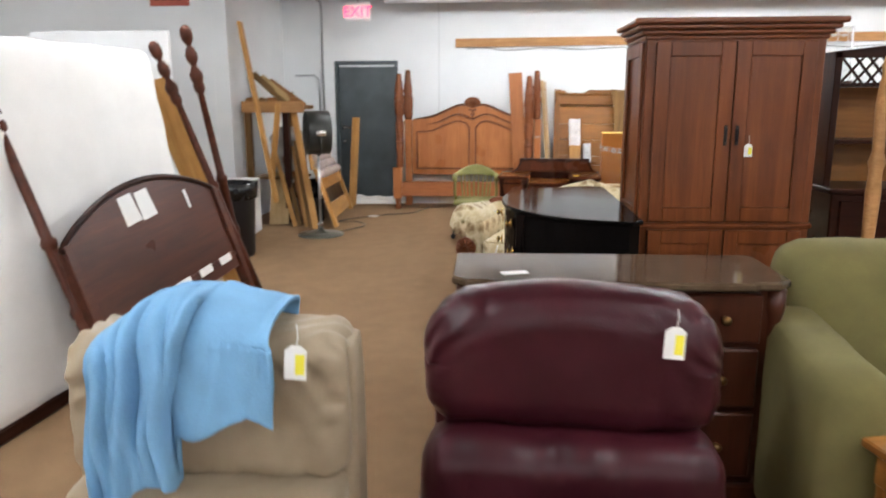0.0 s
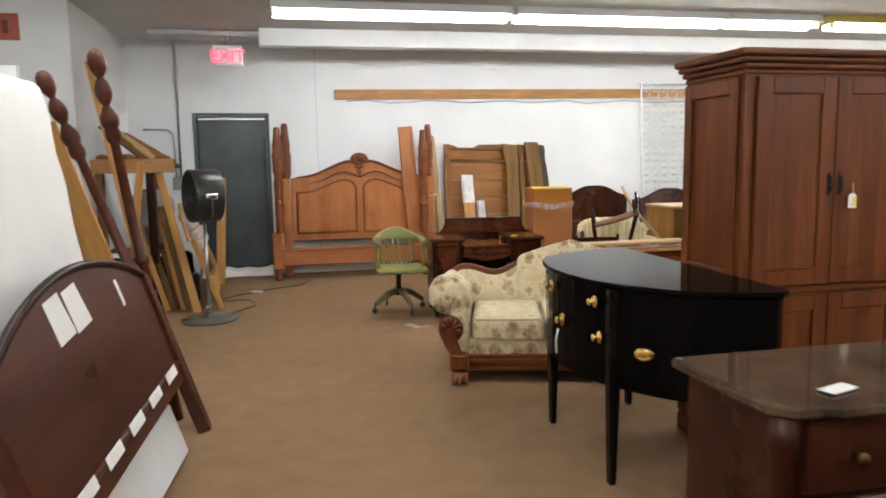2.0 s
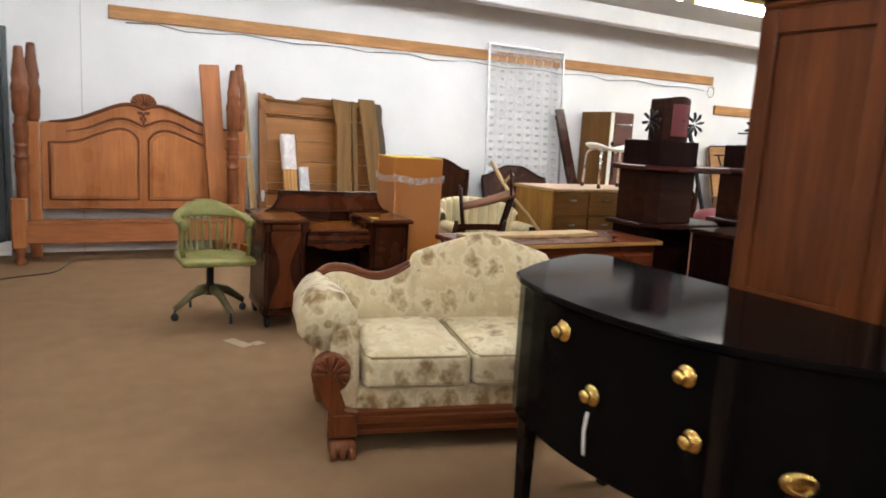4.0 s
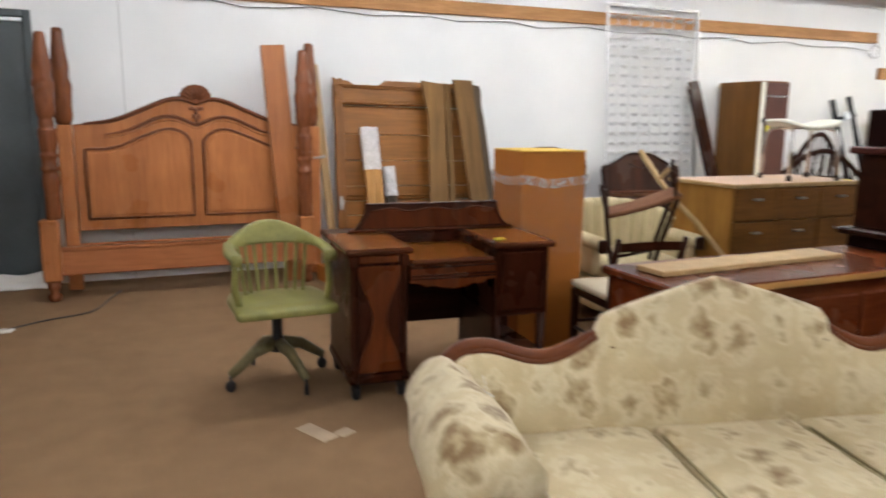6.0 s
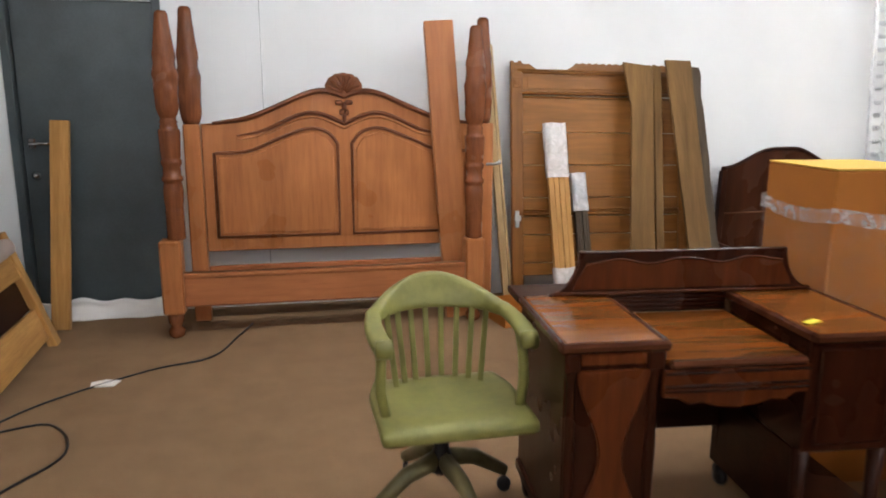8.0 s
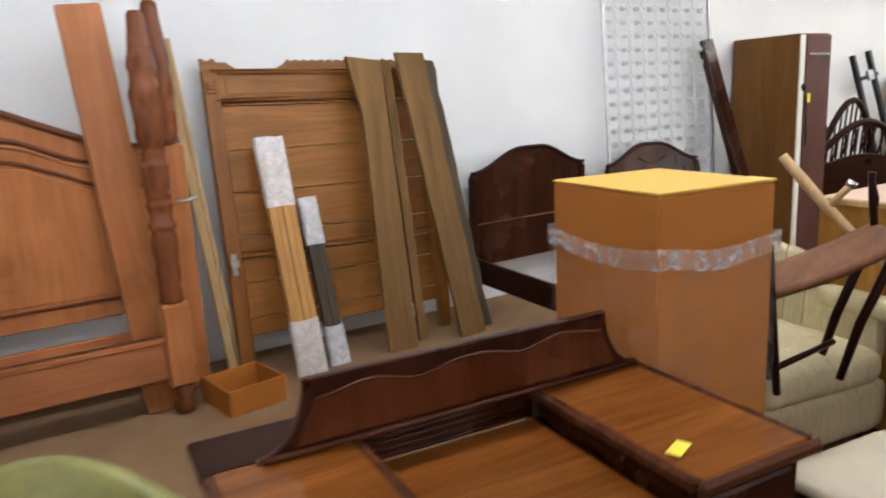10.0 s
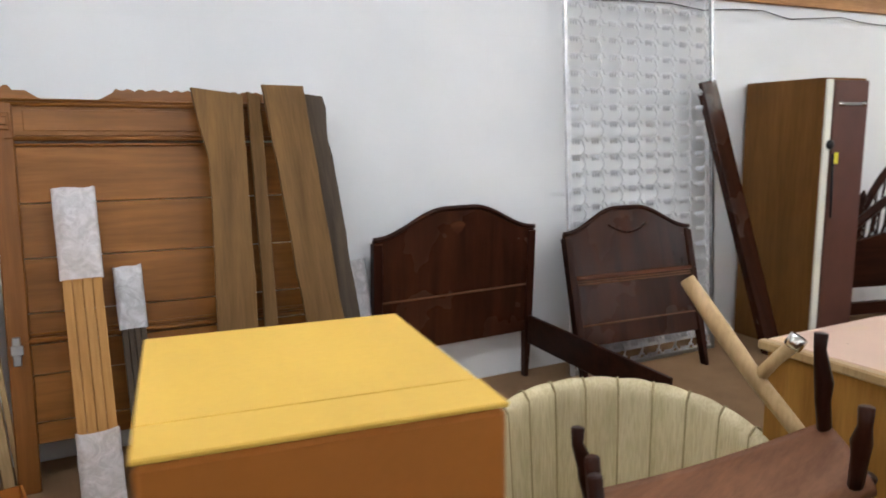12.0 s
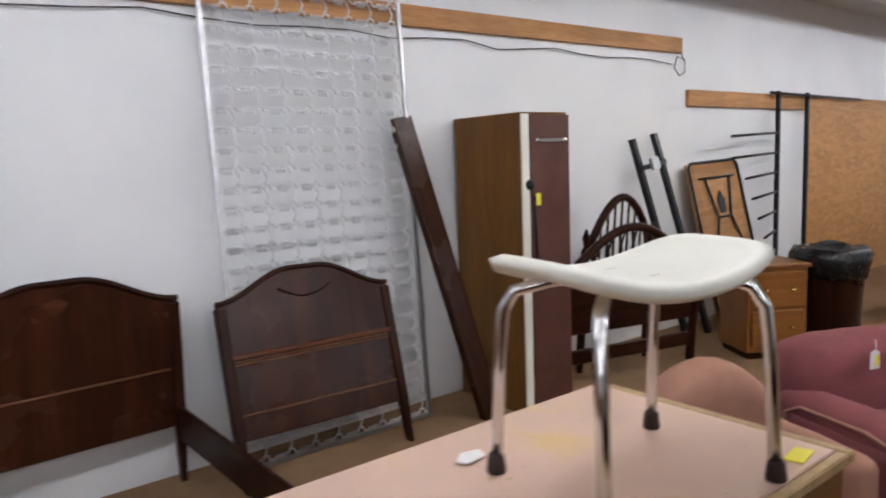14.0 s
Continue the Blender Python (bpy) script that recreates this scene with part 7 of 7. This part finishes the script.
for i in range(len(cord) - 1):
    p0, p1, p2, p3 = (Vector(cord[max(0, min(len(cord) - 1, i + k))]) for k in (-1, 0, 1, 2))
    for q in range(6):
        s_ = q / 6
        sm.append(0.5 * ((2 * p1) + (p2 - p0) * s_ + (2 * p0 - 5 * p1 + 4 * p2 - p3) * s_ ** 2 + (-p0 + 3 * p1 - 3 * p2 + p3) * s_ ** 3))
solo("power_cord", G().tube(sm, 0.005, 6), "plastic_black", "thin dark power cord curling over the carpet", "cord")

# ---------------------------------------------------------------- pine futon end, planks and clutter in the alcove
fu = thing("pine_bed_end", lean((-0.78, 8.2, 0), (-1.16, 8.2, 1.1), (-0.09, 1, 0)), "pine bed end with rolled grey-pink bedding leaning in the corner", "bed end")
FW = 1.64
for x in (0.0, FW - 0.1):
    part("leg", G().box(x, -0.02, 0, x + 0.1, 0.03, 0.75, 0.006), "pine", fu)
part("low_board", G().box(0.1, 0.0, 0.10, FW - 0.1, 0.022, 0.29, 0.005), "pine_x", fu)
part("mid_rail", G().box(0.1, -0.012, 0.48, FW - 0.1, 0.024, 0.62, 0.005), "pine_x", fu)
# Dark sheet that stands in for shade in the open gap.
part("dark_backing", G().box(0.1, 0.026, 0.29, FW - 0.1, 0.036, 0.48, 0.002), "mahog", fu)
part("arched_rail", G().prism([(0, 0.75), (FW, 0.75), (FW, 0.78)] + [(FW * (1 - i / 16), 0.78 + 0.36 * math.sin(math.pi * i / 16) ** 0.8) for i in range(17)] + [(0, 0.78)], 0.03, 0.055, 0.005), "pine_x", fu)
for k in range(4):
    w2 = 1.46 - 0.17 * k
    part("bedding_roll", G().cushion((FW / 2, -0.02 + 0.015 * k, 0.67 + k * 0.105), (w2, 0.11, 0.12), 0.055, 0, 0.008, 10, seed=k), "plush", fu, "grey-pink plush roll")
solo("plank", G().box(-0.055, -0.02, 0, 0.055, 0.02, 1.30, 0.004), "pine", "knotty pine stud standing in front of the grey door", "plank", lean((-0.97, 10.06, 0), (-0.92, 10.28, 1.3)))
solo("plank", G().box(-0.05, -0.02, 0, 0.05, 0.02, 2.2, 0.004), "pine", "long yellow plank leaning in the alcove corner", "plank", lean((-1.52, 8.2, 0.3), (-1.97, 8.4, 2.7), (0, 1, 0)))
solo("plank", G().box(-0.06, -0.012, 0, 0.06, 0.012, 1.85, 0.004), "raw", "brown plank leaning across the pile", "plank", lean((-1.06, 8.15, 0), (-1.55, 8.95, 1.75), (1, 0.3, 0)))
solo("plank", G().box(-0.04, -0.012, 0, 0.04, 0.012, 1.6, 0.004), "pine", "yellow slat leaning across the pile", "plank", lean((-1.0, 8.05, 0), (-1.42, 8.7, 1.5), (1, 0.3, 0)))
solo("plank", G().box(-0.12, -0.012, 0, 0.12, 0.012, 0.85, 0.004), "pale", "short pale board standing in the pile", "plank", lean((-1.55, 8.35, 0), (-1.60, 8.75, 0.8), (1, 0.1, 0)))
for k in range(5):
    fx, fy = -1.30 + 0.05 * k, 8.20 + 0.05 * (k % 3)
    solo("slat", G().box(-0.028, -0.010, 0, 0.028, 0.010, 1.15 + 0.09 * (k % 4), 0.003), ("pine", "raw", "oak_old_z")[k % 3], "thin wooden slat leaning in the corner pile", "slat", lean((fx, fy, 0), (fx - 0.42 + 0.04 * k, fy + 0.5, 1.1), (1, 0.3, 0)), "leaning slats")
for k in range(3):
    solo("board_end", G().box(-0.045, -0.012, 0, 0.045, 0.012, 0.72, 0.004), ("raw", "pale", "oak_old_z")[k], "short board propped on top of the bench pile", "board", lean((-1.42 + 0.10 * k, 8.50, 1.475), (-1.80 + 0.13 * k, 8.72, 1.76 - 0.05 * k), (1, 0.4, 0)), "bench boards")
wb = thing("work_bench", pose(-1.98, 8.42, 0), "rough wooden bench frame piled with offcuts", "bench")
part("bench_top", G().box(0, 0.05, 1.42, 0.75, 0.6, 1.47, 0.006), "raw", wb)
part("front_rail", G().box(0, 0.0, 1.38, 0.78, 0.05, 1.52, 0.006), "oak_board", wb)
for x in (0.02, 0.5):
    part("leg", G().box(x, 0.02, 0, x + 0.08, 0.1, 1.38, 0.005), "raw" if x < 0.1 else "mahog_z", wb)
part("brace", G().box(-0.035, 0, 0, 0.035, 0.03, 0.95, 0.004, lean((0.34, -0.01, 0.55), (0.47, -0.01, 1.5))), "pine", wb)
part("low_shelf", G().box(0.05, 0.08, 0.55, 0.7, 0.55, 0.58, 0.004), "raw", wb)
for k in range(5):
    solo("wood_offcut", G().prism([(0, 0), (0.16, 0), (0.15, 0.07), (0.05, 0.1), (0, 0.08)], 0, 0.2, 0.006), "raw" if k % 2 else "oak_old", "brown wood offcut lying on the bench", "offcut", pose(-1.95 + k * 0.14, 8.5 + 0.06 * (k % 2), 1.471, 0, 0, 15 * (k % 3)), "wood offcuts")
g = G().cushion((0, 0, 0.3), (0.42, 0.3, 0.6), 0.14, 0, 0.06, 12)
solo("folded_cloth", g, "grey_cloth", "grey cloth bundle slumped on the low bench shelf", "cloth", pose(-1.5, 8.75, 0.581))
t = thing("storage_crate", pose(-1.45, 8.55, 0, 0, 0, 14), "dark crate with folded dark goods under the bench", "crate")
part("crate", G().box(0, 0, 0, 0.42, 0.34, 0.3, 0.01), "plastic_black", t)
part("dark_bundle", G().cushion((0.2, 0.16, 0.4), (0.36, 0.28, 0.24), 0.08, 0, 0.05, 10), "bag", t)
t = thing("white_carton", pose(-1.98, 7.6, 0, 0, 0, 4), "white carton standing by the wall end", "box")
part("body", G().box(0, 0, 0, 0.36, 0.36, 0.62, 0.005), "paper", t)
part("flap", G().box(0, -0.002, 0.621, 0.36, 0.175, 0.628, 0.002).box(0, 0.18, 0.621, 0.36, 0.36, 0.628, 0.002), "paper", t)

# scraps on the carpet
tagged(part("paper_scrap", G().prism([(-0.06, -0.04), (0.05, -0.05), (0.07, 0.02), (0.0, 0.05), (-0.07, 0.02)], -0.006, 0, 0.001, FLAT), "paper", None, "", pose(-0.48, 9.06, 0.002)), "scrap of white paper on the carpet", "paper scrap")
tagged(part("tape_patch", G().box(-0.04, -0.1, 0, 0.04, 0.1, 0.0025, 0.0008).box(0.045, -0.12, 0, 0.12, -0.05, 0.0025, 0.0008), "tape", None, "", pose(0.98, 6.9, 0.001, 0, 0, 25)), "pale worn tape stuck on the carpet", "tape")
